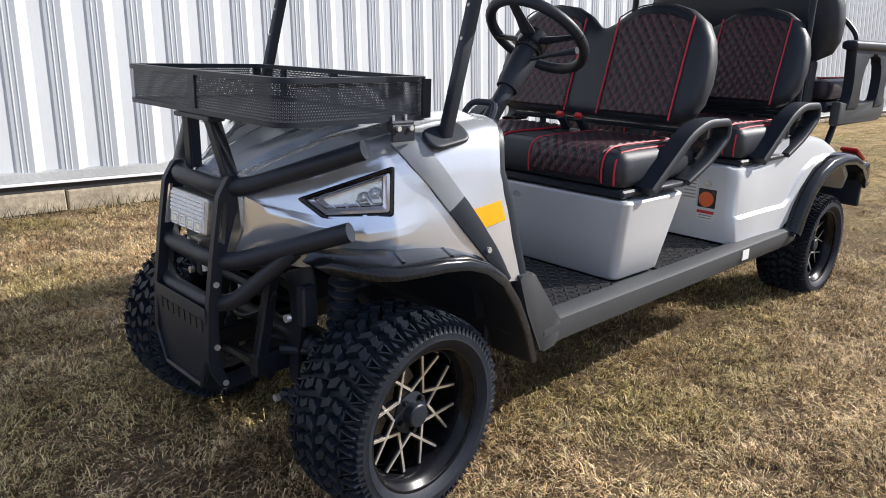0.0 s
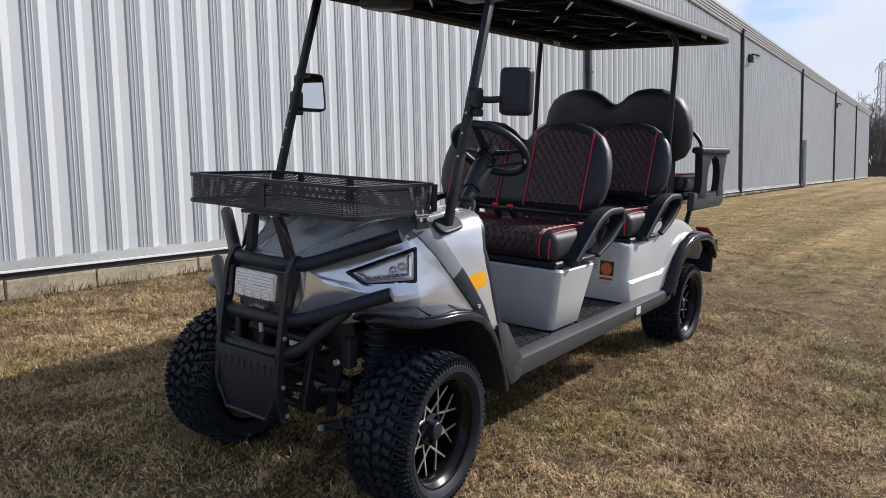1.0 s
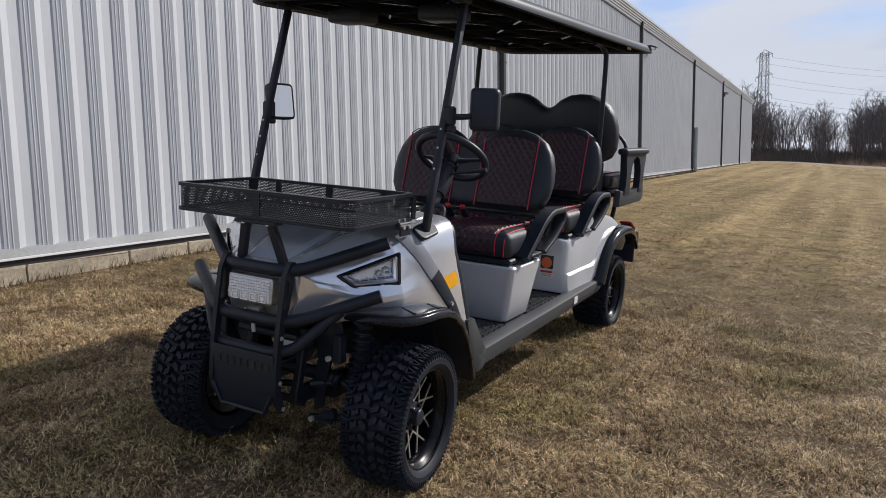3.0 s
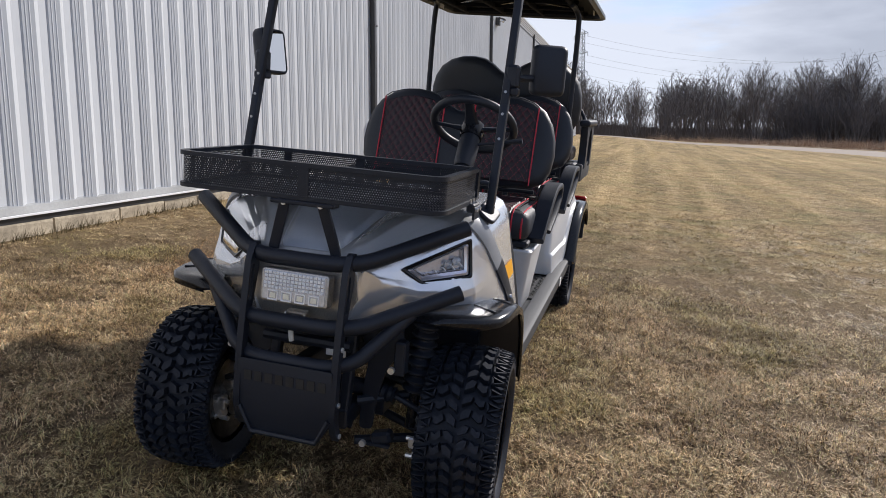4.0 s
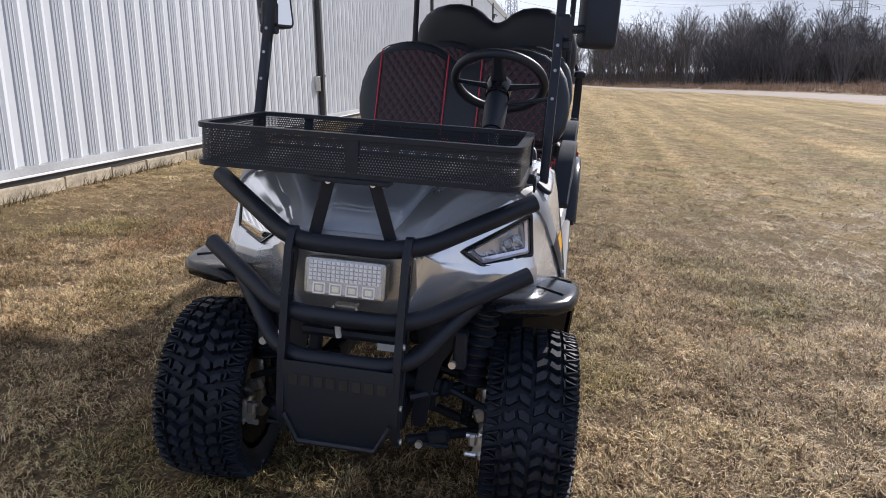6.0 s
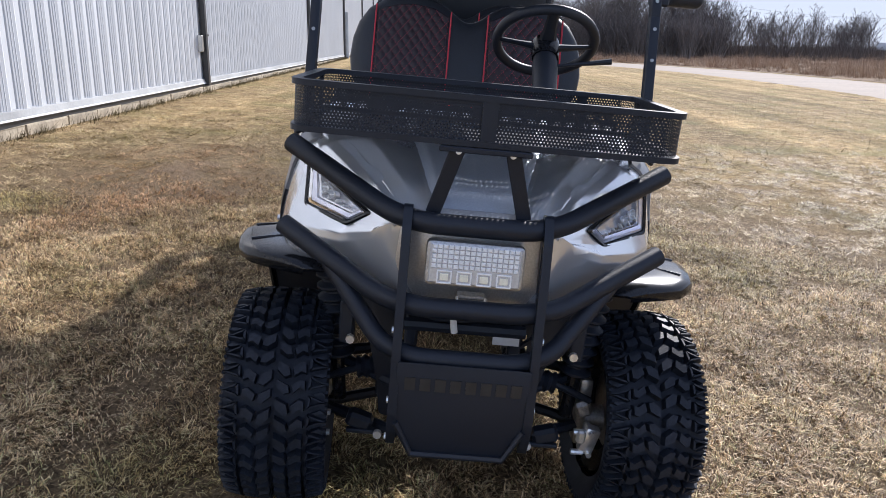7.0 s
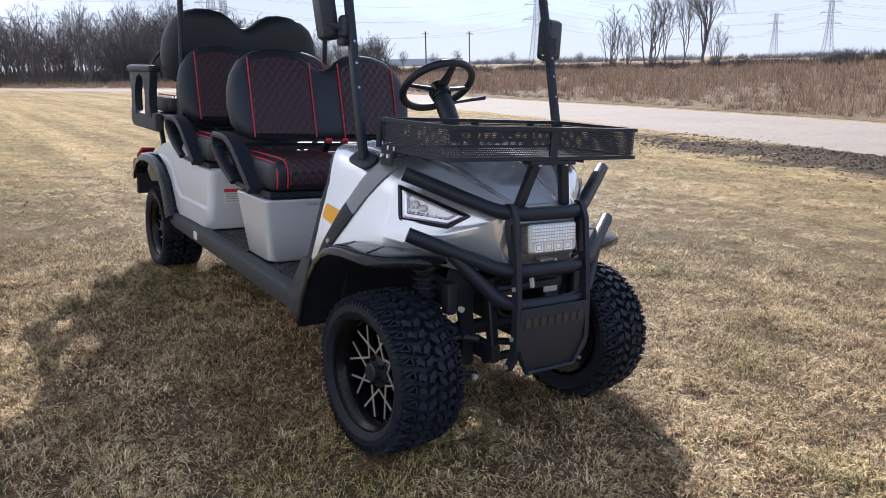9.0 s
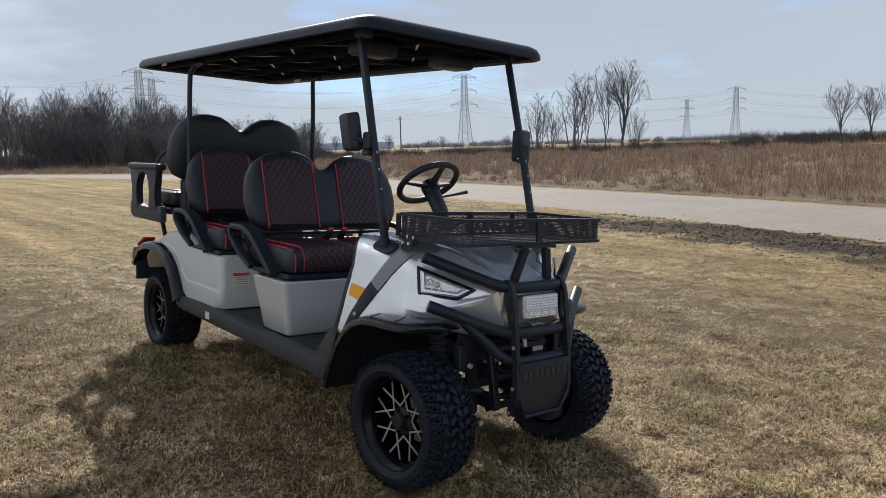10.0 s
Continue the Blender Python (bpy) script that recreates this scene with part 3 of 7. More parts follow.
def lathe(bm, profile, n=48, axis="y"):
    """A turned body about the y axis from (radius, y) pairs."""
    rings = []
    for r, y in profile:
        rings.append([bm.verts.new((r * math.cos(2 * math.pi * k / n), y, r * math.sin(2 * math.pi * k / n))) for k in range(n)])
    for a, b in zip(rings, rings[1:]):
        for k in range(n):
            bm.faces.new((a[k], b[k], b[(k + 1) % n], a[(k + 1) % n]))
    return rings


def bulk(name, verts, faces, mat, smooth=False):
    """One mesh from arrays of many alike pieces."""
    me = bpy.data.meshes.new(name)
    verts = np.asarray(verts, np.float32)
    faces = np.asarray(faces, np.int32)
    k = faces.shape[1]
    me.vertices.add(len(verts))
    me.vertices.foreach_set("co", verts.ravel())
    me.loops.add(faces.size)
    me.loops.foreach_set("vertex_index", faces.ravel())
    me.polygons.add(len(faces))
    me.polygons.foreach_set("loop_start", np.arange(len(faces), dtype=np.int32) * k)
    me.polygons.foreach_set("loop_total", np.full(len(faces), k, np.int32))
    me.polygons.foreach_set("use_smooth", np.full(len(faces), smooth))
    me.update(calc_edges=True)
    me.materials.append(mat)
    return me


# ---- the ground: falls away from the building, level towards the road ----
def lay(x, y):
    """The height of the ground."""
    x, y = np.asarray(x, float), np.asarray(y, float)
    across = np.where(y > 0, -0.34 * np.tanh(y * 0.0783 / 0.34), 0.45 * np.tanh(-y * 0.0783 / 0.45) + 0.0)
    along = 0.06 * np.tanh(-0.0135 * x / 0.06)
    swell = 1.6 * np.exp(-(((x + 40) / 60) ** 2) - ((y - 170) / 50) ** 2) + 3.5 * np.exp(-(((x - 30) / 70) ** 2) - ((y - 190) / 45) ** 2)
    return across + along + swell


def spaced(lo, hi, fine, reach):
    out, v, s = [], 0.0, fine
    while v < reach:
        out.append(v)
        v += s
        if v > hi:
            s *= 1.22
    return np.array(sorted({-round(o, 4) for o in out} | {round(o, 4) for o in out}))


gx, gy = spaced(0, 16, 0.5, 4200), spaced(0, 16, 0.5, 4200)
GX, GY = np.meshgrid(gx, gy, indexing="ij")
gv = np.stack([GX.ravel(), GY.ravel(), lay(GX, GY).ravel()], 1)
gi = np.arange(len(gx) * len(gy)).reshape(len(gx), len(gy))
gf = np.stack([gi[:-1, :-1].ravel(), gi[1:, :-1].ravel(), gi[1:, 1:].ravel(), gi[:-1, 1:].ravel()], 1)
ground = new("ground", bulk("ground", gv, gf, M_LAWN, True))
tagged(ground, "dormant straw-coloured mown lawn with greening patches and bare spots", "lawn", kind="structure")


def strip(name, mid, half, lift, mat, label, category, ragged=0.0, step=1.0):
    """A ribbon laid over the ground along a centre line, with a half width for each point."""
    pts = smooth_path([(*p, 0) for p in mid], 14, 8)
    dense = []
    seg = np.cumsum([0] + [(b - a).length for a, b in zip(pts, pts[1:])])
    for d in np.arange(0, seg[-1], step):
        i = min(np.searchsorted(seg, d, "right") - 1, len(pts) - 2)
        dense.append(pts[i].lerp(pts[i + 1], (d - seg[i]) / (seg[i + 1] - seg[i])))
    vs, nn = [], len(dense)
    rng = np.random.default_rng(7)
    for i, p in enumerate(dense):
        t = (dense[min(i + 1, nn - 1)] - dense[max(i - 1, 0)]).normalized()
        s = Vector((-t.y, t.x, 0))
        w = half
        for k in np.linspace(-1, 1, 9):
            q = p + s * (k * (w + ragged * (rng.random() - 0.5) * (abs(k) > 0.9)))
            edge = 0.03 if abs(k) > 0.99 else 0.0
            vs.append((q.x, q.y, float(lay(q.x, q.y)) + lift - edge))
    fs = [(i * 9 + k, (i + 1) * 9 + k, (i + 1) * 9 + k + 1, i * 9 + k + 1) for i in range(nn - 1) for k in range(8)]
    ob = new(name, bulk(name, vs, fs, mat, True))
    return tagged(ob, label, category, kind="structure")


ROAD_MID = [(60, 5.5), (25, 10.3), (-3, 14.4), (-15, 16.6), (-30, 18.0), (-46, 17.5), (-60, 14.5), (-74, 9.0), (-90, -1.0), (-120, -24.0)]
strip("road", ROAD_MID, 3.1, 0.016, M_ROAD, "pale concrete service road curving past the lawn", "road", 0.45, 0.45)
field_v = []
fx, fy = np.linspace(-220, 220, 89), np.linspace(0, 1, 41) ** 2.2


def road_edge(x):
    xs, ys = zip(*sorted(ROAD_MID))
    return np.interp(x, xs, ys) + 3.4


for x in fx:
    y0 = float(road_edge(x)) if x > -82 else float(road_edge(-82)) + (-82 - x) * 0.6
    for v in fy:
        y = y0 - 0.25 + v * 420
        field_v.append((x, y, float(lay(x, y)) + 0.010))
fi = np.arange(89 * 41).reshape(89, 41)
ff = np.stack([fi[:-1, :-1].ravel(), fi[1:, :-1].ravel(), fi[1:, 1:].ravel(), fi[:-1, 1:].ravel()], 1)
tagged(new("meadow", bulk("meadow", field_v, ff, M_FIELD, True)), "tawny rough winter meadow beyond the road", "meadow", kind="structure")

# ---- the long steel-clad building ----
WALL_Y0, WALL_K = -4.25, 0.028
WALL_END, WALL_NEAR, EAVE, LIP = -78.0, 26.0, 6.25, 0.52
WALL_M = Matrix.Translation((0, WALL_Y0, 0)) @ Matrix.Rotation(math.atan(WALL_K), 4, "Z")
PITCH = 0.322


def wall_cladding():
    """Ribbed sheet: low ridges with sloping faces and flat pans between."""
    prof, x = [], WALL_NEAR - 0.273
    while x > WALL_END + 0.3:
        # ridge, falling face, flat pan, short steep step, long gently rising face with two fine beads
        prof += [(x, 0.042), (x - .088, 0.002), (x - .186, 0.0), (x - .201, 0.012), (x - .229, 0.018), (x - .233, 0.0225), (x - .239, 0.0225), (x - .243, 0.0205), (x - .268, 0.0275), (x - .272, 0.0315), (x - .278, 0.0315), (x - .282, 0.0305)]
        x -= PITCH
    vs, fs = [], []
    for px, py in prof:
        vs += [(px, py, LIP + 0.07), (px, py, EAVE)]
    for i in range(len(prof) - 1):
        fs.append((2 * i + 1, 2 * i, 2 * i + 2, 2 * i + 3))
    return bulk("wall_cladding", vs, fs, M_SHEET)


wall = new("wall_north", wall_cladding())
wall.matrix_world = WALL_M
tagged(wall, "long building wall of white ribbed steel sheet", "wall", kind="structure")


def wall_piece(name, bm, mat, label="", smooth=False):
    return part(name, bm, mat, wall, label, smooth)


bm = bmesh.new()
span, midx = WALL_NEAR - WALL_END, (WALL_NEAR + WALL_END) / 2
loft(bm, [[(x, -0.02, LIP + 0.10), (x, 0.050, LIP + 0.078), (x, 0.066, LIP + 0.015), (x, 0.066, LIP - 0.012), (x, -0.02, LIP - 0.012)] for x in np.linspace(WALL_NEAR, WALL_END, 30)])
wall_piece("flashing", bm, M_DRIP, "grey folded steel drip flashing")
bm = bmesh.new()
box(bm, (midx, 0.071, LIP - 0.002), (span, 0.012, 0.022), bevel=0.003, seg=1)
wall_piece("drip_lip", bm, M_LIP, "bright white folded edge of the flashing")
# added dark strip: stands in for the shaded recess between flashing and footing
bm = bmesh.new()
box(bm, (midx, 0.030, LIP - 0.050), (span, 0.030, 0.070))
wall_piece("sill_shade_strip", bm, M_GUTTER, "dark strip for the shade in the gap above the footing")
bm = bmesh.new()
box(bm, (midx, -0.16, (EAVE + LIP) / 2), (span, 0.25, EAVE - LIP))
wall_piece("backing", bm, M_SHEET)
bm = bmesh.new()
steps = [(-0.02, 0.0), (0.05, 0.0), (0.06, 0.07), (0.085, 0.075), (0.09, 0.14), (0.12, 0.145), (0.125, 0.21), (0.155, 0.215), (0.16, 0.28), (0.19, 0.285), (0.195, 0.36), (-0.02, 0.38)]
loft(bm, [[(x, y, EAVE + z) for y, z in steps] for x in (WALL_NEAR, WALL_END - 0.1)])
wall_piece("eaves_gutter", bm, M_FLASH, "white folded eaves gutter")
bm = bmesh.new()
box(bm, (midx, 0.03, EAVE - 0.035), (span, 0.06, 0.05))
wall_piece("gutter_strip", bm, M_GUTTER, "dark strip under the gutter")
bm = bmesh.new()
box(bm, (midx, -20, EAVE + 0.34), (span, 40, 0.06), Matrix.Rotation(radians(-3), 3, "X"))
wall_piece("roof", bm, M_FLASH)
bm = bmesh.new()
box(bm, (WALL_END - 0.05, -20, EAVE / 2), (0.12, 40, EAVE))
wall_piece("end_wall", bm, M_SHEET)
bm = bmesh.new()
loft(bm, [[(x, -0.3, 0.0), (x, 0.03, 0.0), (x, 0.03, LIP - 0.035), (x, -0.3, LIP - 0.035)] for x in (WALL_NEAR, WALL_END)])
wall_piece("footing_core", bm, M_CONC)
for sx in (-12.5, -26.4, -39.6, -52.8, -65.8, 1.3 + 0.2 + 12.0):
    bm = bmesh.new()
    box(bm, (sx, 0.085, (EAVE + LIP) / 2 - 0.02), (0.13, 0.10, EAVE - LIP + 0.06), bevel=0.012)
    box(bm, (sx, 0.085, EAVE + 0.08), (0.16, 0.12, 0.12), bevel=0.01)
    for bz in (1.4, 3.4, 5.4):
        box(bm, (sx, 0.09, bz), (0.17, 0.115, 0.035))
    wall_piece("downpipe", bm, M_GUTTER, "black square downpipe")
bm = bmesh.new()
tube(bm, [(-40.5, 0.12, 0.2), (-40.5, 0.12, 2.84)], 0.10, 10)
wall_piece("standpipe", bm, M_PYLON, "grey steel standpipe")
for lx in (-27.7, -53.2):
    bm = bmesh.new()
    box(bm, (lx, 0.10, 5.50), (0.34, 0.16, 0.30), bevel=0.03)
    box(bm, (lx, 0.27, 5.60), (0.30, 0.26, 0.05), Matrix.Rotation(radians(-18), 3, "X"), bevel=0.01)
    lamp = wall_piece("wall_lamp", bm, M_GUTTER, "black wall-pack lamp")
    bm = bmesh.new()
    box(bm, (lx, 0.26, 5.53), (0.26, 0.16, 0.10), Matrix.Rotation(radians(-28), 3, "X"), bevel=0.02)
    part("lens", bm, M_LENSW, lamp, "white lamp lens")
# small fixings box by the first downpipe
bm = bmesh.new()
box(bm, (-12.28, 0.07, 1.25), (0.12, 0.08, 0.30), bevel=0.01)
wall_piece("tap_box", bm, M_STEEL, "small grey fixing on the wall")
# footing blocks
rngb = random.Random(3)
bx = 2.6
block_meshes = []
for k in range(4):
    bm = bmesh.new()
    w = (0.80, 0.95, 1.10, 0.7)[k]
    box(bm, (0, 0, 0), (w - 0.012, 0.10, 0.17), bevel=0.010)
    for v in bm.verts:
        v.co += Vector((rngb.uniform(-.006, .006), rngb.uniform(-.008, .008), rngb.uniform(-.010, .010)))
    o = mesh_object("footing_block", bm, M_CONC)
    block_meshes.append((w, o.data))
    bpy.data.objects.remove(o)
while bx > -34:
    w, me = rngb.choice(block_meshes)
    for row, (dz, dy) in enumerate(((LIP - 0.155, 0.02), (LIP - 0.325, 0.045))):
        ob = new("footing_block", me)
        ob.parent = wall
        ob.matrix_basis = Matrix.Translation((bx - w / 2 - row * 0.31, dy + rngb.uniform(-.006, .006), dz)) @ Matrix.Rotation(rngb.uniform(-.008, .008), 4, "Y")
    bx -= w

# ---- the distance: bare trees, brush, tall weeds, pylons ----
def twig_mesh(rng, height, wide, fork, limbs, side, fine, thick, stems):
    """A bare tree: limbs rising in arcs into a domed crown, branches off the limbs, fine twigs off the branches."""
    wood, twigs = [], []

    def dome(p):
        """Keep a point under the rounded outline of the crown."""
        r = math.hypot(p.x, p.y)
        if r > wide:
            p = Vector((p.x * wide / r, p.y * wide / r, p.z))
            r = wide
        top = height * (.50 + .50 * math.sqrt(max(0, 1 - (r / wide) ** 2))) * rng.uniform(.95, 1.02)
        return Vector((p.x, p.y, min(p.z, top)))

    def arc(a, c, b, n, r1, r2, into):
        """A bent limb from a by way of c to b; returns its points."""
        pts = []
        for k in range(n + 1):
            t = k / n
            q = a * (1 - t) ** 2 + c * (2 * t * (1 - t)) + b * t * t
            if 0 < k < n:
                q = q + Vector((rng.gauss(0, 1), rng.gauss(0, 1), rng.gauss(0, 1))) * (b - a).length * .018
            pts.append((q, r1 + (r2 - r1) * t))
        for p, q in zip(pts, pts[1:]):
            into.append((p[0], q[0], p[1], q[1]))
        return pts

    def along(pts, t):
        f = t * (len(pts) - 1)
        i = min(int(f), len(pts) - 2)
        return pts[i][0].lerp(pts[i + 1][0], f - i), (pts[i + 1][0] - pts[i][0]).normalized(), pts[i][1] + (pts[i + 1][1] - pts[i][1]) * (f - i)

    bole = arc(Vector((0, 0, -.2)), Vector((rng.gauss(0, .1), rng.gauss(0, .1), height * fork * .6)), Vector((rng.gauss(0, .2), rng.gauss(0, .2), height * (fork + .12))), 3, thick, thick * .6, wood) if not stems else None
    for k in range(limbs):
        az = k * 2.4 + rng.uniform(-.6, .6)
        rho = math.sqrt((k + .5) / limbs) * .82
        tip = dome(Vector((math.cos(az) * rho * wide, math.sin(az) * rho * wide, height * 1.1)))
        tip.z *= rng.uniform(.80, .99)
        if bole:
            start, _, r = along(bole, rng.uniform(.45, 1.0))
            r *= .62
        else:
            start, r = Vector((math.cos(az) * rho * wide * .22, math.sin(az) * rho * wide * .22, -.2)), thick
        bend = start.lerp(tip, .5) + Vector((-math.cos(az) * rho * wide * .10, -math.sin(az) * rho * wide * .10, (tip.z - start.z) * .13))
        main = arc(start, bend, tip, 5, r, .018, wood)
        for b in range(side):
            t = .22 + .76 * (b + rng.random()) / side
            p, d, r = along(main, t)
            turn = rng.uniform(0, 2 * math.pi)
            d = (d * .75 + Vector((math.cos(turn), math.sin(turn), rng.uniform(-.1, .5))) * rng.uniform(.5, .95)).normalized()
            ln = height * rng.uniform(.15, .27) * (1.2 - .7 * t)
            tip2 = dome(p + d * ln + Vector((0, 0, ln * .22)))
            sub = arc(p, p + d * ln * .55, tip2, 2, max(r * .5, .018), .010, twigs)
            for f in range(fine):
                q, e, _ = along(sub, .15 + .85 * (f + rng.random()) / fine)
                e = (e * .8 + Vector((rng.gauss(0, .6), rng.gauss(0, .6), rng.uniform(-.1, .7)))).normalized()
                twigs.append((q, dome(q + e * ln * rng.uniform(.28, .6)), .012, .008))

    def prisms(segs, sides):
        vs, fs = [], []
        for a, b, r1, r2 in segs:
            d = (b - a).normalized()
            s = d.cross(Vector((0.3, 0.2, 1.0))).normalized() if abs(d.z) < .98 else Vector((1, 0, 0))
            t = s.cross(d)
            base = len(vs)
            for c, r in ((a, r1), (b, r2)):
                for k in range(sides):
                    an = 2 * math.pi * k / sides
                    vs.append(c + r * (math.cos(an) * s + math.sin(an) * t))
            for k in range(sides):
                k2 = (k + 1) % sides
                fs.append((base + k, base + k2, base + sides + k2, base + sides + k))
        return vs, fs

    def ribbons(segs):
        vs, fs = [], []
        for a, b, r1, r2 in segs:
            side = (b - a).cross(Vector((rng.gauss(0, 1), rng.gauss(0, 1), rng.gauss(0, 1)))).normalized()
            n = len(vs)
            vs.extend((a - side * r1, a + side * r1, b + side * r2, b - side * r2))
            fs.append((n, n + 1, n + 2, n + 3))
        return vs, fs

    return prisms(wood, 4), ribbons(twigs)


def tree_kind(seed, height, wide, fork, limbs, side, fine, thick, stems=False):
    (tv, tf), (cv, cf) = twig_mesh(random.Random(seed), height, wide, fork, limbs, side, fine, thick, stems)
    return bulk("trunk", tv, tf, M_BARK), bulk("crown", cv, cf, M_FARBARK)


# round-headed, vase-shaped, many-stemmed, tall fan, dense bush, slim
TREES = [tree_kind(11, 9.5, 3.6, .16, 9, 9, 11, .16), tree_kind(12, 9.5, 2.9, .0, 7, 10, 12, .10, True), tree_kind(13, 7.5, 3.1, .0, 9, 9, 10, .07, True), tree_kind(14, 11.5, 3.3, .22, 10, 9, 12, .20), tree_kind(15, 4.6, 3.0, .0, 14, 7, 11, .04, True), tree_kind(16, 10.0, 2.4, .10, 6, 9, 10, .11)]


def plant_tree(kind, x, y, size, turn, label):
    root = new("bare_tree")
    z = float(lay(x, y))
    root.matrix_world = Matrix.Translation((x, y, z)) @ Matrix.Rotation(turn, 4, "Z") @ Matrix.Scale(size, 4)
    for nm, me in zip(("trunk", "crown"), TREES[kind]):
        ob = new(nm, me)
        ob.parent = root
    tagged(root, label, "tree", group="bare winter trees")


def polar(az, dist, eye=(2.6, 0.0)):
    a = radians(az)
    return eye[0] + dist * math.cos(a), eye[1] + dist * math.sin(a)


rngt = random.Random(21)
# woodland behind the far end of the lawn
for k in range(150):
    az, d = rngt.uniform(151, 188.5), rngt.uniform(104, 165)
    x, y = polar(az, d)
    low = 0.80 if az < 166 else 1.0
    plant_tree(rngt.choice((0, 1, 1, 2, 2, 2)), x, y, rngt.uniform(.72, 1.12) * low * (1 if az < 172 else 1.12), rngt.uniform(0, 6.28), "leafless grey-brown tree in the wood's edge")
for k in range(32):
    x, y = polar(rngt.uniform(159, 173.5), rngt.uniform(98, 125))
    plant_tree(rngt.choice((0, 0, 1, 2, 3)), x, y, rngt.uniform(.75, 1.1), rngt.uniform(0, 6.28), "leafless grey-brown tree in the wood's edge")
# a bank of rounded bushes before the trees
for k in range(30):
    x, y = polar(159.5 + 11.0 * (k + rngt.random()) / 30, rngt.uniform(93, 101))
    plant_tree(4, x, y, rngt.uniform(.85, 1.25), rngt.uniform(0, 6.28), "dense rounded leafless bush before the wood")
# the tall clump in the meadow
for az, s, kind in ((134.0, 1.05, 1), (132.8, 1.0, 2), (131.2, 1.38, 1), (130.1, 1.30, 5), (128.8, 1.45, 5), (127.5, 1.36, 3), (126.6, .9, 2)):
    x, y = polar(az, 125)
    plant_tree(kind, x, y, s, rngt.uniform(0, 6.28), "tall leafless tree in a meadow clump")
for az, d, s in ((112.7, 127, 1.0), (110.9, 128, .94), (108, 125, .8), (152.5, 150, .6), (150.6, 160, .55), (149.3, 165, .5), (147, 170, .45), (145.2, 170, .5), (141, 190, .45), (136, 190, .4), (104, 120, .6), (100, 118, .7)):
    x, y = polar(az, d)
    plant_tree(rngt.choice((0, 0, 2)), x, y, s, rngt.uniform(0, 6.28), "small leafless tree at the meadow's far edge")


def thicket(name, az0, az1, d0, d1, count, h0, h1, label, seed):
    """Dense leafless brush: many crossing stems in clumps of uneven height."""
    rng = np.random.default_rng(seed)
    az = np.radians(rng.uniform(az0, az1, count))
    d = rng.uniform(d0, d1, count)
    bx_, by_ = 2.6 + d * np.cos(az), d * np.sin(az)
    lump = np.array([noise.noise((x * .12, y * .12, 3.0)) for x, y in zip(bx_, by_)]) * 0.5 + 0.6
    vs, fs = [], []
    hh = rng.uniform(h0, h1, count) * np.clip(lump, .25, 1.2)
    lean = rng.normal(0, .42, (count, 2))
    wv = rng.uniform(.018, .05, count)
    bz = lay(bx_, by_)
    dirx, diry = -np.sin(az), np.cos(az)
    a = np.stack([bx_ - dirx * wv, by_ - diry * wv, bz], 1)
    b = np.stack([bx_ + dirx * wv, by_ + diry * wv, bz], 1)
    c = np.stack([bx_ + lean[:, 0] * hh, by_ + lean[:, 1] * hh, bz + hh], 1)
    vs = np.stack([a, b, c], 1).reshape(-1, 3)
    fs = np.arange(len(vs)).reshape(-1, 3)
    ob = new(name, bulk(name, vs, fs, M_BRUSH))
    tagged(ob, label, "brush", kind="stuff")


thicket("brush", 150, 190, 96, 150, 48000, 0.8, 3.4, "dense leafless brown brush under the wood's edge", 5)

def bush_bank(name, az0, az1, d0, d1, clumps, stems, h0, h1, wide, label, seed, mat):
    """A low bank of rounded leafless bushes, each a dome of stems fanning from its root."""
    rng = np.random.default_rng(seed)
    az, d = np.radians(rng.uniform(az0, az1, clumps)), rng.uniform(d0, d1, clumps)
    cx, cy = 2.6 + d * np.cos(az), d * np.sin(az)
    lump = np.array([noise.noise((a * 9, 2.0, seed)) + .5 * noise.noise((a * 31, 5.0, seed)) for a in az])
    size = h0 + (h1 - h0) * np.clip(.5 + .8 * lump, 0, 1) * rng.uniform(.75, 1.1, clumps)
    cx, cy, az, size = (np.repeat(q, stems) for q in (cx, cy, az, size))
    n = len(cx)
    way, up, far = rng.uniform(0, 2 * math.pi, n), rng.uniform(.1, 1, n), rng.uniform(.5, 1, n)
    out = np.sqrt(1 - up * up) * 1.1
    bx, by = cx + rng.normal(0, .25, n) * size, cy + rng.normal(0, .25, n) * size
    z = lay(bx, by) - .05
    tx, ty = cx + np.cos(way) * out * far * size, cy + np.sin(way) * out * far * size
    w = rng.uniform(.4, 1, n) * wide
    dx, dy = -np.sin(az) * w, np.cos(az) * w
    p = np.stack([np.stack([bx - dx, by - dy, z], 1), np.stack([bx + dx, by + dy, z], 1), np.stack([tx, ty, z + up * far * size], 1)], 1).reshape(-1, 3)
    tagged(new(name, bulk(name, p, np.arange(len(p)).reshape(-1, 3), mat)), label, "brush", kind="stuff")


bush_bank("hedge", 94, 119, 112, 134, 150, 130, 1.5, 3.6, .05, "low leafless hedge along the far meadow", 6, M_BRUSH)
bush_bank("hedge", 118, 153, 104, 132, 260, 80, 1.3, 2.3, .05, "low leafless hedge along the far meadow", 7, M_BRUSH)
# a wooded skyline far behind the meadow, with haze put into its grey
bush_bank("far_woods", 92, 153, 380, 460, 330, 60, 2.5, 7.0, .16, "low leafless woods on the skyline, greyed for haze", 8, M_SKYLINE)


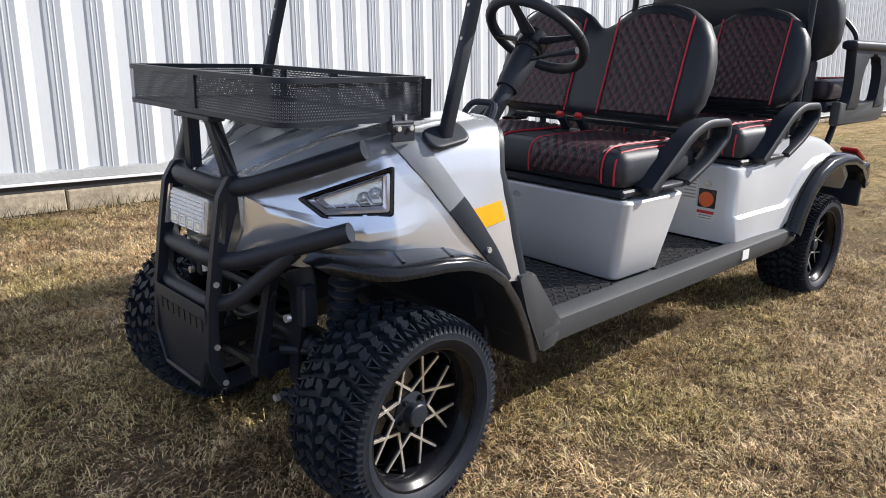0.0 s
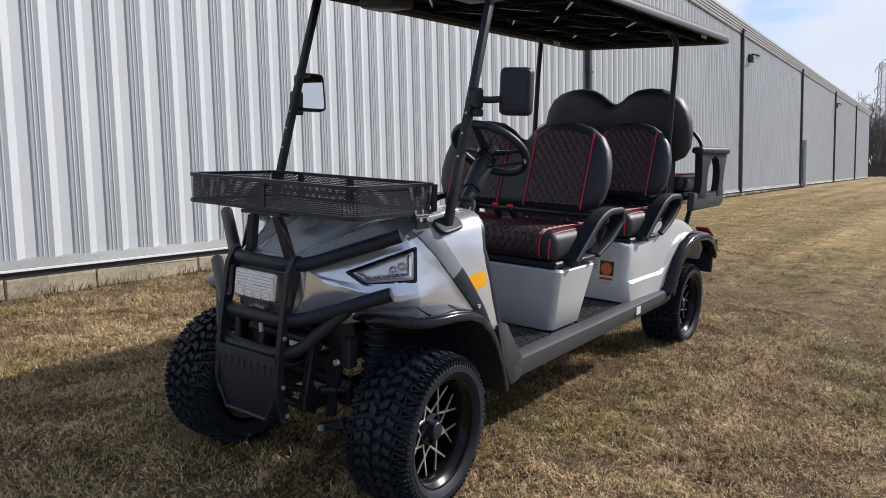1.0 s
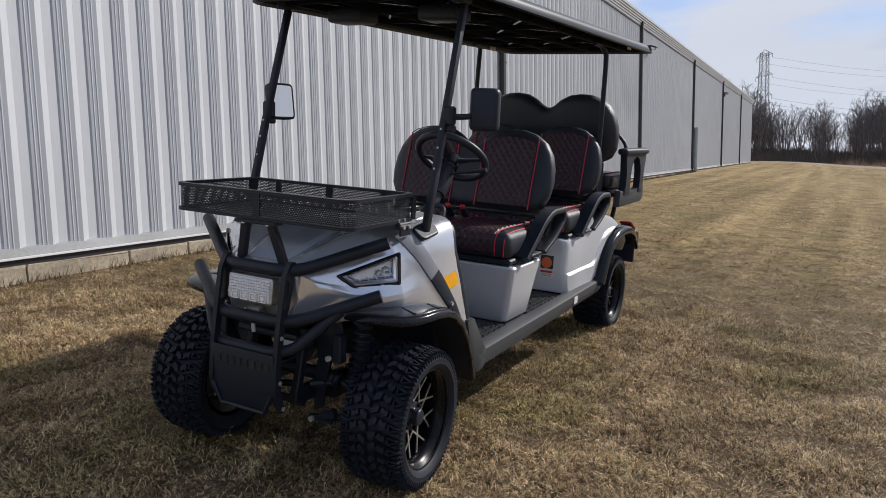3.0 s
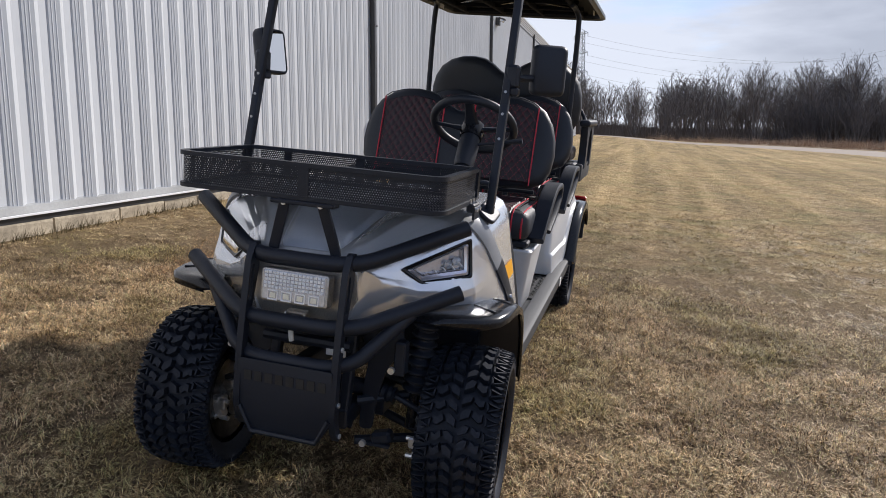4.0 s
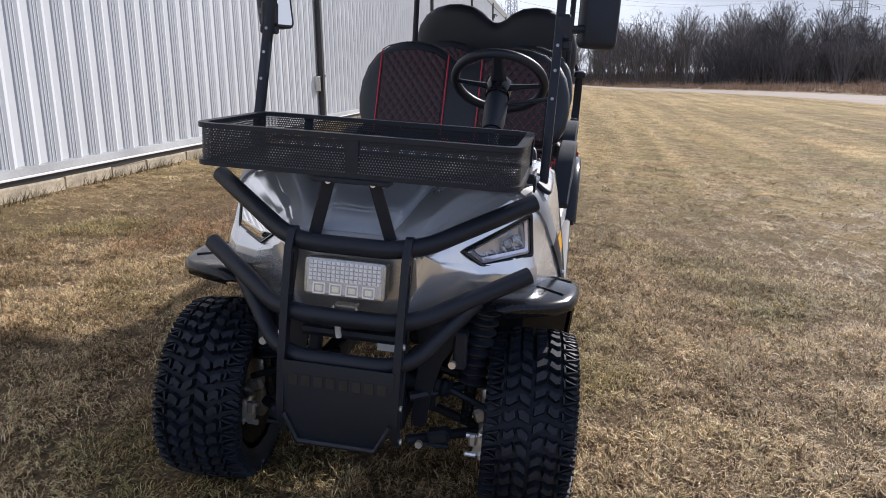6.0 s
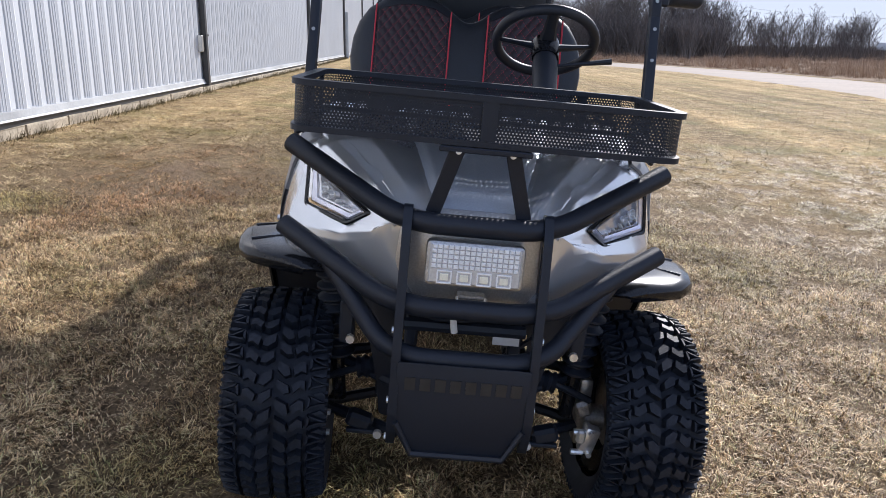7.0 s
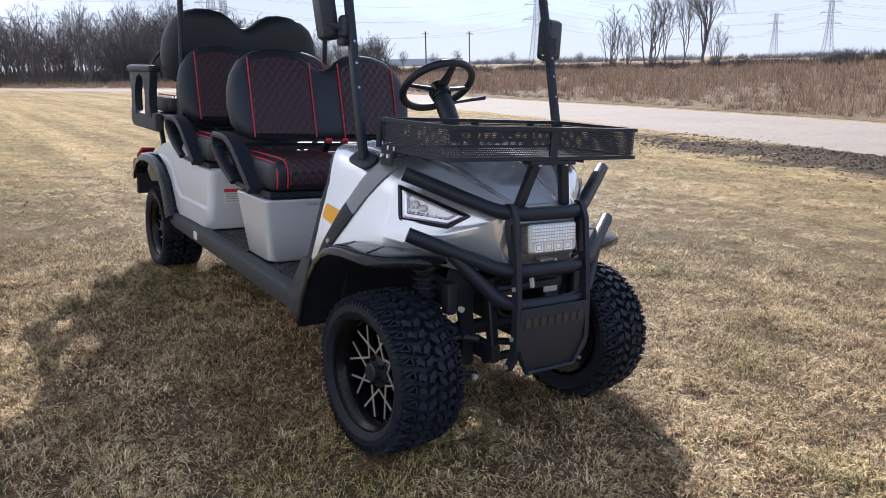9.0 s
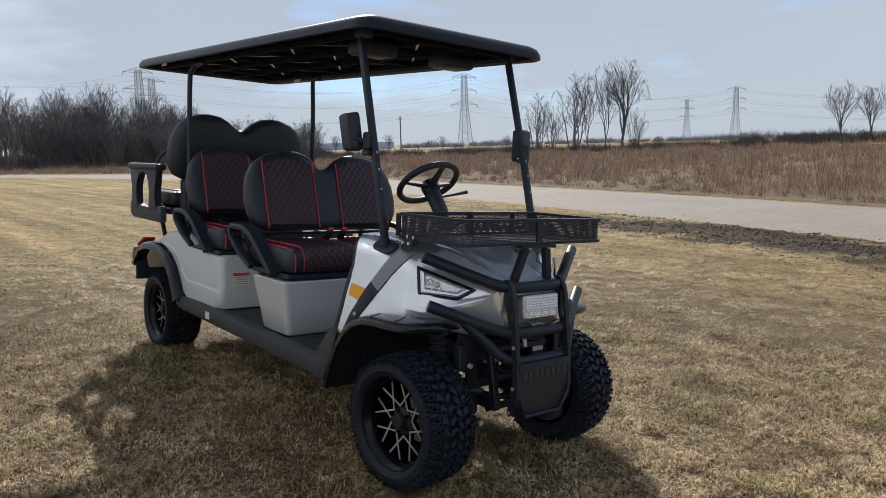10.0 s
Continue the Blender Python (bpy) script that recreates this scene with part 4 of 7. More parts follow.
def weeds():
    """Dry weeds and grasses of the meadow: bushy clumps of leaning stems, thick along the road."""
    rng = np.random.default_rng(9)
    count = 12500
    cx = rng.uniform(-95, 45, count)
    v = rng.random(count) ** 1.5
    cy = road_edge(cx) + 0.5 + v * 95 + np.array([1.1 * noise.noise((q * .35, 1.0, 0.0)) + .6 * noise.noise((q * 1.3, 7.0, 0.0)) for q in cx])
    lump = np.array([noise.noise((a * .17, b * .25, 0.5)) + .5 * noise.noise((a * .6, b * .6, 4.5)) for a, b in zip(cx, cy)])
    keep = lump > rng.uniform(-1.1, -.15, count)
    cx, cy, lump = cx[keep], cy[keep], lump[keep]
    ch = np.clip(0.62 + 0.70 * lump, .25, 1.25) * rng.uniform(.6, 1.25, len(cx)) * np.clip((cy - road_edge(cx)) / 2.2, .25, 1)
    many = 38
    x, y, h = (np.repeat(q, many) for q in (cx, cy, ch))
    count = len(x)
    out, way = np.abs(rng.normal(0, .40, count)), rng.uniform(0, 2 * math.pi, count)
    size = (0.25 + .5 * h) * (1 + (y - 18).clip(0) * .012)
    x, y = x + np.cos(way) * out * size, y + np.sin(way) * out * size
    h = h * rng.uniform(.35, 1.15, count) * np.clip(1.15 - .7 * out, .3, 1)
    w = rng.uniform(.003, .0065, count) * (1 + (y - 18).clip(0) * .04)
    az = rng.uniform(0, math.pi, count)
    z = lay(x, y) + .02
    lx = (np.cos(way) * out * .5 + rng.normal(0, .28, count)) * h
    ly = (np.sin(way) * out * .5 + rng.normal(0, .28, count)) * h
    dx, dy = np.cos(az) * w, np.sin(az) * w
    p = np.stack([np.stack([x - dx, y - dy, z], 1), np.stack([x + dx, y + dy, z], 1), np.stack([x + lx, y + ly, z + h], 1)], 1).reshape(-1, 3)
    f = np.arange(len(p)).reshape(-1, 3)
    tagged(new("weeds", bulk("weeds", p, f, M_TALL)), "tall tawny dry weeds and grasses along the road", "weeds", kind="stuff")


weeds()


def pylon(x, y, height, name_label, turn=math.pi / 2):
    root = new("pylon")
    root.matrix_world = Matrix.Translation((x, y, float(lay(x, y)))) @ Matrix.Rotation(math.atan2(y, x) + turn + 0.40, 4, "Z") @ Matrix.Scale(height, 4)
    bm = bmesh.new()
    r = 0.0042

    def w(z):
        return np.interp(z, [0, .55, 1.0], [.085, .040, .030])

    lv = [0, .14, .27, .38, .47, .55, .62, .69, .76, .83, .90, .96, 1.0]
    for a, b in zip(lv, lv[1:]):
        ca = [Vector((sx * w(a), sy * w(a), a)) for sx, sy in ((1, 1), (-1, 1), (-1, -1), (1, -1))]
        cb = [Vector((sx * w(b), sy * w(b), b)) for sx, sy in ((1, 1), (-1, 1), (-1, -1), (1, -1))]
        for k in range(4):
            tube(bm, [ca[k], cb[k]], r, 4, cap=False)
            tube(bm, [ca[k], cb[(k + 1) % 4]], r * .6, 4, cap=False)
            tube(bm, [ca[(k + 1) % 4], cb[k]], r * .6, 4, cap=False)
    ob = mesh_object("mast", bm, M_PYLON)
    ob.parent = root
    for z, s in ((.58, .20), (.775, .19), (.965, .18)):
        bm = bmesh.new()
        for sg in (1, -1):
            tube(bm, [(0, 0, z), (sg * s, 0, z)], r * .8, 4)
            tube(bm, [(0, 0, z + .06), (sg * s, 0, z)], r * .7, 4)
            tube(bm, [(sg * s * .5, 0, z), (sg * s * .5, 0, z + .03)], r * .5, 4)
            tube(bm, [(sg * s, 0, z), (sg * s, 0, z - .035)], r * .7, 4)
        arm = mesh_object("cross_arm", bm, M_PYLON)
        arm.parent = root
    tagged(root, name_label, "pylon", group="power line pylons")
    return [root.matrix_world @ Vector((sg * s, 0, z - .035)) for z, s in ((.58, .20), (.775, .19), (.965, .18)) for sg in (1, -1)]


PY = [(185.0, 300, 37.5), (162.6, 430, 45), (161.7, 560, 52), (138.9, 480, 45), (119.15, 520, 33), (122.44, 640, 32), (96, 560, 33)]
tips = []
for az, d, h in PY:
    x, y = polar(az, d)
    tips.append(pylon(x, y, h, "grey lattice steel power pylon in the distance", 0.0 if az > 180 else math.pi / 2))


def cable(a, b, sag, r=0.05):
    bm = bmesh.new()
    tube(bm, [a.lerp(b, t) - Vector((0, 0, sag * 4 * t * (1 - t))) for t in np.linspace(0, 1, 17)], r, 4, cap=False)
    ob = mesh_object("power_cable", bm, M_WIRE)
    tagged(ob, "thin sagging overhead power cable", "cable", group="power cables")


for i, j in ((0, 1), (1, 3), (3, 4), (4, 6)):
    for k in range(6):
        cable(tips[i][k], tips[j][k], 9, 0.03)
for az, d, h in ((147.6, 160, 8), (144.3, 165, 8)):
    x, y = polar(az, d)
    bm = bmesh.new()
    tube(bm, [(x, y, lay(x, y)), (x, y, lay(x, y) + h)], 0.14, 6)
    box(bm, (x, y, float(lay(x, y)) + h - .5), (0.12, 1.8, .12))
    tagged(mesh_object("utility_pole", bm, M_BARK), "weathered wooden utility pole with crossarm", "pole", group="utility poles")
# long low pale shed far off
x, y = polar(147.5, 260)
bm = bmesh.new()
box(bm, (x, y, 1.6), (5, 26, 2.2), Matrix.Rotation(radians(-32), 3, "Z"))
tagged(mesh_object("far_shed", bm, M_SHEET), "long low white shed beyond the meadow", "shed")

# ---- the golf cart, built level: x forward, y to its left, z up; then stood on the sloping lawn ----
CART_M = Matrix(((0.99991, -0.00105, 0.01346, 0), (0, 0.99695, 0.07801, 0), (-0.0135, -0.078, 0.99686, 0), (0, 0, 0, 1)))
cart = new("golf_cart")
cart.matrix_world = CART_M
tagged(cart, "silver six-seat golf cart with black knobbly tyres and front basket", "golf cart")


def offset_outline(pts, d):
    """Moves a closed outline inwards by d."""
    n, out = len(pts), []
    area = sum(pts[i][0] * pts[(i + 1) % n][1] - pts[(i + 1) % n][0] * pts[i][1] for i in range(n))
    sg = 1 if area > 0 else -1
    for i in range(n):
        a, b, c = (Vector(pts[(i + k) % n]) for k in (-1, 0, 1))
        e1, e2 = (b - a).normalized(), (c - b).normalized()
        n1, n2 = Vector((-e1.y, e1.x)) * sg, Vector((-e2.y, e2.x)) * sg
        m = n1 + n2
        m = m / max(m.length_squared, .5) * 2 if m.length > 1e-6 else n1
        out.append(tuple(b + m * d))
    return out


def pillow(bm, outline, m, thick, rnd, crown=0.0):
    """A padded slab: rounded rim, slightly domed faces."""
    prof = [(-thick / 2 - crown, rnd * 1.9), (-thick / 2, rnd), (-thick / 2 + rnd * .3, rnd * .3), (-thick / 2 + rnd, 0), (thick / 2 - rnd, 0), (thick / 2 - rnd * .3, rnd * .3), (thick / 2, rnd), (thick / 2 + crown, rnd * 1.9)]
    loft(bm, [[m @ Vector((*p, w)) for p in offset_outline(outline, ins)] for w, ins in prof])
    return bm


def mirror_y(pts):
    return [(x, -y, z) for x, y, z in pts]


def frame_from(o, u, v):
    """A frame at o with first axis along u and second near v."""
    u = Vector(u).normalized()
    w = u.cross(Vector(v)).normalized()
    v = w.cross(u)
    return Matrix(((u.x, v.x, w.x, o[0]), (u.y, v.y, w.y, o[1]), (u.z, v.z, w.z, o[2]), (0, 0, 0, 1)))


from mathutils.bvhtree import BVHTree

# -- wheels --
TYRE_R = 0.297


def tread_block(bm, poly, r_top, r_base, y_shift=0.0):
    """One lug: a polygon in arc length and width, raised from the carcass and tapered."""
    cx = sum(p[0] for p in poly) / len(poly)
    cy = sum(p[1] for p in poly) / len(poly)

    def at(s, y, r):
        dome = 0.016 * (abs(y) / .13) ** 2.6
        a = s / TYRE_R
        return ((r - dome) * math.cos(a), y, (r - dome) * math.sin(a))

    top = [bm.verts.new(at(cx + (s - cx) * .80, cy + (y - cy) * .84, r_top)) for s, y in poly]
    low = [bm.verts.new(at(s, y, r_base)) for s, y in poly]
    n = len(poly)
    bm.faces.new(top)
    for k in range(n):
        bm.faces.new((low[k], low[(k + 1) % n], top[(k + 1) % n], top[k]))


def build_wheel():
    """A wheel about the y axis, its outer face towards +y."""
    bm = bmesh.new()
    lathe(bm, [(.120, -.085), (.180, -.105), (.186, -.03), (.180, .03), (.178, .075), (.192, .098), (.206, .108), (.210, .114), (.206, .119), (.199, .117)], 56)
    wheel = mesh_object("wheel", bm, M_RIMBLK, 40)
    wheel.parent = cart
    bm = bmesh.new()
    lathe(bm, [(.196, -.112), (.206, -.118), (.226, -.130), (.250, -.135), (.264, -.128), (.267, -.112), (.270, -.06), (.2705, 0), (.270, .06), (.267, .112), (.264, .128), (.250, .135), (.238, .134), (.232, .1355), (.228, .133), (.212, .126), (.206, .118), (.200, .112)], 72)
    tyre = mesh_object("tyre", bm, M_RUBBER, 30)
    tyre.parent = wheel
    tyre["label"] = "black off-road tyre with chevron tread"
    bm = bmesh.new()
    count = 38
    rt = random.Random(14)
    step = 2 * math.pi * TYRE_R / count
    for k in range(count):
        s = k * step
        for sg in (1, -1):
            h = s + (step / 2 if sg < 0 else 0)
            # centre zigzags, long and short by turns, with a notch where they bend
            long = .60 if (k + (sg < 0)) % 2 else .50
            j1, j2 = rt.uniform(-.05, .05), rt.uniform(-.05, .05)
            tread_block(bm, [(h, sg * .004), (h + step * long, sg * .004), (h + step * (long + .40 + j1), sg * .026), (h + step * (long + .30), sg * .042), (h + step * (.34 + j1), sg * .036)], TYRE_R + rt.uniform(-.001, .001), .262)
            tread_block(bm, [(h + step * (.40 + j2), sg * .041), (h + step * (long + .34), sg * .047), (h + step * (long + .02 + j2), sg * .066), (h + step * (long + .14), sg * .080), (h + step * (.10 + j2), sg * .078), (h + step * .02, sg * .064)], TYRE_R + rt.uniform(-.001, .001), .262)
            # shoulder lugs, wide and narrow by turns
            q = h + step * .1
            # hollow three-cornered shoulder lug: three bars round a pit, and a short web
            A_, B_, C_ = (q - step * .26, .087 * sg), (q + step * .48, .084 * sg), (q + step * .16, .134 * sg)
            mid = ((A_[0] + B_[0] + C_[0]) / 3, (A_[1] + B_[1] + C_[1]) / 3)
            pull = lambda p: (p[0] + (mid[0] - p[0]) * .42, p[1] + (mid[1] - p[1]) * .42)
            for p, r in ((A_, B_), (B_, C_), (C_, A_)):
                tread_block(bm, [p, r, pull(r), pull(p)], TYRE_R + .001, .257)
            tread_block(bm, [(q + step * .52, .118 * sg), (q + step * .72, .094 * sg), (q + step * .80, .118 * sg), (q + step * .70, .132 * sg)], TYRE_R - .002, .257)
    # fine teeth down the shoulder
    for k in range(84):
        a = 2 * math.pi * k / 84
        for sg in (1, -1):
            m = Matrix.Rotation(-a, 4, "Y") @ Matrix.Translation((.258, sg * .1315, 0))
            box(bm, m.translation, (.022, .007, .007), m.to_3x3())
    tread = mesh_object("tread", bm, M_RUBBER, 30)
    tread.parent = wheel
    tagged(tread, "chevron tread lugs", kind="stuff")
    # star lattice: from each notch by the hub two arms run out to the rim and cross their neighbours
    def fork(wd, y1, y2, th, rise):
        b = bmesh.new()
        for k, (r1, a1, r2, a2) in enumerate(((.066, .0, .170, .60), (.066, .0, .170, -.60))):
            e = rise * (k % 2)
            p = Vector((r1 * math.cos(a1), y1 + e + (y2 - y1) * (r1 - .04) / .134, r1 * math.sin(a1)))
            q = Vector((r2 * math.cos(a2), y1 + e + (y2 - y1) * (r2 - .04) / .134, r2 * math.sin(a2)))
            d = (q - p).normalized()
            w = d.cross(Vector((0, 1, 0))).normalized() * wd
            up = Vector((0, th / 2, 0))
            vs = [b.verts.new(c + e2 * w + t * up) for c in (p - d * wd * .6, q + d * wd * .6) for e2, t in ((-1, -1), (1, -1), (1, 1), (-1, 1))]
            for f in ((0, 1, 2, 3), (7, 6, 5, 4), (0, 4, 5, 1), (1, 5, 6, 2), (2, 6, 7, 3), (3, 7, 4, 0)):
                b.faces.new([vs[i] for i in f])
        return b

    web = mesh_object("spoke", fork(.0085, .040, .050, .016, .001), M_RIMBLK)
    face = mesh_object("machined_face", fork(.0036, .0500, .0600, .003, .0007), M_RIMCUT)
    face["label"] = "bare machined alloy spoke face"
    for k in range(8):
        for ob in (web, face):
            c = ob if k == 0 else ob.copy()
            if k:
                scene.collection.objects.link(c)
            c.parent = wheel
            c.matrix_basis = Matrix.Rotation(2 * math.pi * k / 8, 4, "Y")
    bm = bmesh.new()
    lathe(bm, [(.0, .046), (.060, .046), (.060, .052), (.036, .058), (.034, .082), (.030, .086), (.0, .088)], 24)
    cap = mesh_object("centre_cap", bm, M_PLAST, 40)
    cap.parent = wheel
    bm = bmesh.new()
    tube(bm, [(.048, .05, 0), (.048, .070, 0)], .0085, 6)
    nut = mesh_object("lug_nut", bm, M_GLOSS)
    for k in range(5):
        c = nut if k == 0 else nut.copy()
        if k:
            scene.collection.objects.link(c)
        c.parent = wheel
        c.matrix_basis = Matrix.Rotation(2 * math.pi * k / 5 + .3, 4, "Y")
    bm = bmesh.new()
    lathe(bm, [(.0, -.055), (.115, -.055), (.115, -.045), (.0, -.045)], 32)
    disc = mesh_object("brake_disc", bm, M_STEEL, 40)
    disc.parent = wheel
    return wheel


STEER = radians(4.0)
first = build_wheel()
first.matrix_basis = Matrix.Translation((.005, 0.532, .300)) @ Matrix.Rotation(STEER, 4, "Z") @ Matrix.Scale(1.03, 4)
for x, s, turn, spin, half, z, size in ((.055, -1, STEER, 1.0, .498, .300, 1.0), (-3.08, 1, 0, 2.1, .470, .276, .971), (-3.08, -1, 0, .5, .468, .276, .971)):
    w = copy_thing(first, Matrix.Translation((x, s * half, z)) @ Matrix.Rotation(turn + (0 if s > 0 else math.pi), 4, "Z") @ Matrix.Rotation(spin, 4, "Y") @ Matrix.Scale(size, 4))

# -- front cowl: rings of (y, z) from the middle of the bonnet down to the skirt --
SECT = [
    (.285, [(0, .925), (.07, .925), (.13, .920), (.175, .905), (.192, .895), (.203, .886), (.207, .876), (.16, .70)]),
    (.245, [(0, .945), (.08, .946), (.15, .942), (.205, .925), (.230, .898), (.243, .876), (.252, .845), (.178, .700)]),
    (.150, [(0, .975), (.09, .980), (.18, .982), (.26, .962), (.303, .905), (.326, .850), (.350, .803), (.280, .690)]),
    (.060, [(0, 1.00), (.10, 1.010), (.21, 1.022), (.335, 1.012), (.400, .965), (.436, .865), (.466, .788), (.405, .722)]),
    (.000, [(0, 1.02), (.11, 1.030), (.24, 1.046), (.39, 1.042), (.462, .985), (.494, .872), (.514, .802), (.513, .742)]),
    (-.10, [(0, 1.045), (.12, 1.055), (.26, 1.068), (.42, 1.070), (.500, 1.02), (.525, .900), (.540, .820), (.548, .735)]),
    (-.22, [(0, 1.07), (.13, 1.078), (.28, 1.088), (.44, 1.092), (.520, 1.05), (.548, .920), (.566, .820), (.580, .700)]),
    (-.34, [(0, 1.085), (.13, 1.092), (.28, 1.100), (.45, 1.103), (.528, 1.06), (.562, .900), (.584, .760), (.598, .625)]),
    (-.43, [(0, 1.09), (.13, 1.096), (.28, 1.104), (.45, 1.105), (.530, 1.06), (.566, .890), (.590, .740), (.605, .615)]),
]


def cowl_side(x, z):
    """How far out the cowl's flank lies at x, z."""
    xs = [s[0] for s in SECT][::-1]
    ys = []
    for _, ring in SECT[::-1]:
        pts = sorted([(pz, py) for py, pz in ring[3:]])
        ys.append(np.interp(z, [p[0] for p in pts], [p[1] for p in pts]))
    return float(np.interp(x, xs, ys))


def refine(ring, n=3):
    pts = [Vector(p) for p in ring]
    out = []
    for i in range(len(pts) - 1):
        p0, p1, p2, p3 = pts[max(i - 1, 0)], pts[i], pts[i + 1], pts[min(i + 2, len(pts) - 1)]
        for k in range(n):
            t = k / n
            out.append(0.5 * ((2 * p1) + (p2 - p0) * t + (2 * p0 - 5 * p1 + 4 * p2 - p3) * t * t + (3 * p1 - p0 - 3 * p2 + p3) * t ** 3))
    return out + [pts[-1]]


bm = bmesh.new()
rings = []
for (xa, ra), (xb, rb) in zip(SECT, SECT[1:]):
    for t in (0, .5):
        rings.append((xa + (xb - xa) * t, [Vector(p).lerp(Vector(q), t) for p, q in zip(ra, rb)]))
rings.append((SECT[-1][0], [Vector(p) for p in SECT[-1][1]]))
full = []


def rear_x(z):
    """Where the cowl's rear edge lies at a height."""
    return float(np.interp(z, (.615, .75, .89, .96, 1.05, 1.11), (-.430, -.398, -.375, -.356, -.368, -.400)))


for x, ring in rings:
    half = refine(ring)
    if x < -.30:
        f = (x + .28) / (-.43 + .28)
        half3 = [(-.28 + (rear_x(p.y) + .28) * f, p.x, p.y) for p in half]
        full.append([(a, -b, e) for a, b, e in half3[::-1]] + half3[1:])
        continue
    full.append([(x, -p.x, p.y) for p in half[::-1]] + [(x, p.x, p.y) for p in half[1:]])
loft(bm, full, closed=False, cap=False)
# front face, set back between the lamps
fr = [bm.verts.new(p) for p in full[0]]
bm.faces.new(fr)
bmesh.ops.remove_doubles(bm, verts=bm.verts, dist=.0005)
bmesh.ops.recalc_face_normals(bm, faces=bm.faces[:])
skin = BVHTree.FromBMesh(bm)


def on_cowl(p, lift):
    """The nearest place on the cowl's skin, lifted off it."""
    q, nrm, i, dist = skin.find_nearest(Vector(p))
    if nrm.dot(Vector((0, q.y, .3))) < 0:
        nrm = -nrm
    return q + nrm * lift


# openings for the headlamps
LAMP = {1: [Vector(p) for p in ((-.014, .478, .988), (.166, .294, .892), (.122, .352, .842), (-.001, .494, .860))],
        -1: [Vector(p) for p in ((.008, -.456, .990), (.196, -.266, .896), (.143, -.326, .849), (.030, -.462, .865))]}


def lamp_frame(corner):
    """A frame in the lamp's face: first axis along its upper edge, third axis outwards."""
    nrm = (corner[2] - corner[0]).cross(corner[3] - corner[1]).normalized()
    if nrm.x < 0:
        nrm = -nrm
    u = corner[0] - corner[1]
    fm = frame_from(sum(corner, Vector()) / 4 + nrm * .004, u, nrm.cross(u))
    if (fm.to_3x3() @ Vector((0, 0, 1))).dot(nrm) < 0:
        fm = fm @ Matrix.Rotation(math.pi, 4, "X")
    return fm


def inside(p, poly):
    n = len(poly)
    sides = [(poly[(i + 1) % n][0] - poly[i][0]) * (p[1] - poly[i][1]) - (poly[(i + 1) % n][1] - poly[i][1]) * (p[0] - poly[i][0]) for i in range(n)]
    return all(q > 0 for q in sides) or all(q < 0 for q in sides)


for s in (1, -1):
    fm = lamp_frame(LAMP[s])
    inv = fm.inverted()
    hole = offset_outline([(q.x, q.y) for q in (inv @ p for p in LAMP[s])], .0025)
    near = [e for e in bm.edges if ((e.verts[0].co + e.verts[1].co) / 2 - fm.translation).length < .20]
    bmesh.ops.subdivide_edges(bm, edges=near, cuts=7, use_grid_fill=True)
    gone = []
    for fc in bm.faces:
        q = inv @ fc.calc_center_median()
        if abs(q.z) < .08 and inside((q.x, q.y), hole):
            gone.append(fc)
    bmesh.ops.delete(bm, geom=gone, context="FACES")
bmesh.ops.solidify(bm, geom=bm.faces[:], thickness=-.004)
part("front_cowl", bm, M_PAINT, cart, "silver metallic moulded front bodywork", smooth=48)

# bonnet panel: a raised middle that widens rearwards, a crease down each side, and a ridge outside it
def bonnet_lift(y, k, half_w):
    """How far the panel stands off the cowl at y, with k running from front to rear."""
    flat, y = .082 + .135 * k, abs(y)
    if y < flat:
        return .022 - .004 * (y / flat) ** 2
    if y < flat + .030:
        t = (y - flat) / .030
        return .018 - .017 * t * t * (3 - 2 * t)
    t = (y - flat - .030) / max(half_w - flat - .030, .01)
    return .001 + .017 * (t / .62 if t < .62 else max(0, 1 - (t - .62) / .38)) - .005 * (t > .995)


def bonnet_skin(lo, hi, n):
    """A strip of the panel between two bounds, each given for k from front to rear as half widths."""
    bm = bmesh.new()
    rows = []
    xs = [q[0] for q in SECT][::-1]
    for x in np.linspace(.262, -.36, 26):
        k = (.262 - x) / .622
        half_w = float(np.interp(x, xs, [r[3][0] for _, r in SECT[::-1]])) * .97
        ring = []
        for yy in np.linspace(lo(k, half_w), hi(k, half_w), n):
            zz = np.interp(x, xs, [np.interp(abs(yy), [p[0] for p in r[:4]], [p[1] for p in r[:4]]) for _, r in SECT[::-1]])
            ring.append((x, yy, float(zz) + bonnet_lift(yy, k, half_w) * min(1, k * 7 + .1) + .0035 - .006 * (abs(yy) > .99 * half_w)))
        rows.append(ring)
    loft(bm, rows, closed=False, cap=False)
    return bm


part("bonnet_panel", bonnet_skin(lambda k, h: -(.112 + .135 * k), lambda k, h: .112 + .135 * k, 41), M_HOOD, cart, "silver bonnet panel with creased edges, tinted for the blue sky it reflects", smooth=40)
part("bonnet_flank", bonnet_skin(lambda k, h: .112 + .135 * k, lambda k, h: max(h, .125 + .135 * k), 21), M_PAINT, cart, "silver ridge beside the bonnet panel", smooth=40)
part("bonnet_flank", bonnet_skin(lambda k, h: -max(h, .125 + .135 * k), lambda k, h: -(.112 + .135 * k), 21), M_PAINT, cart, "silver ridge beside the bonnet panel", smooth=40)

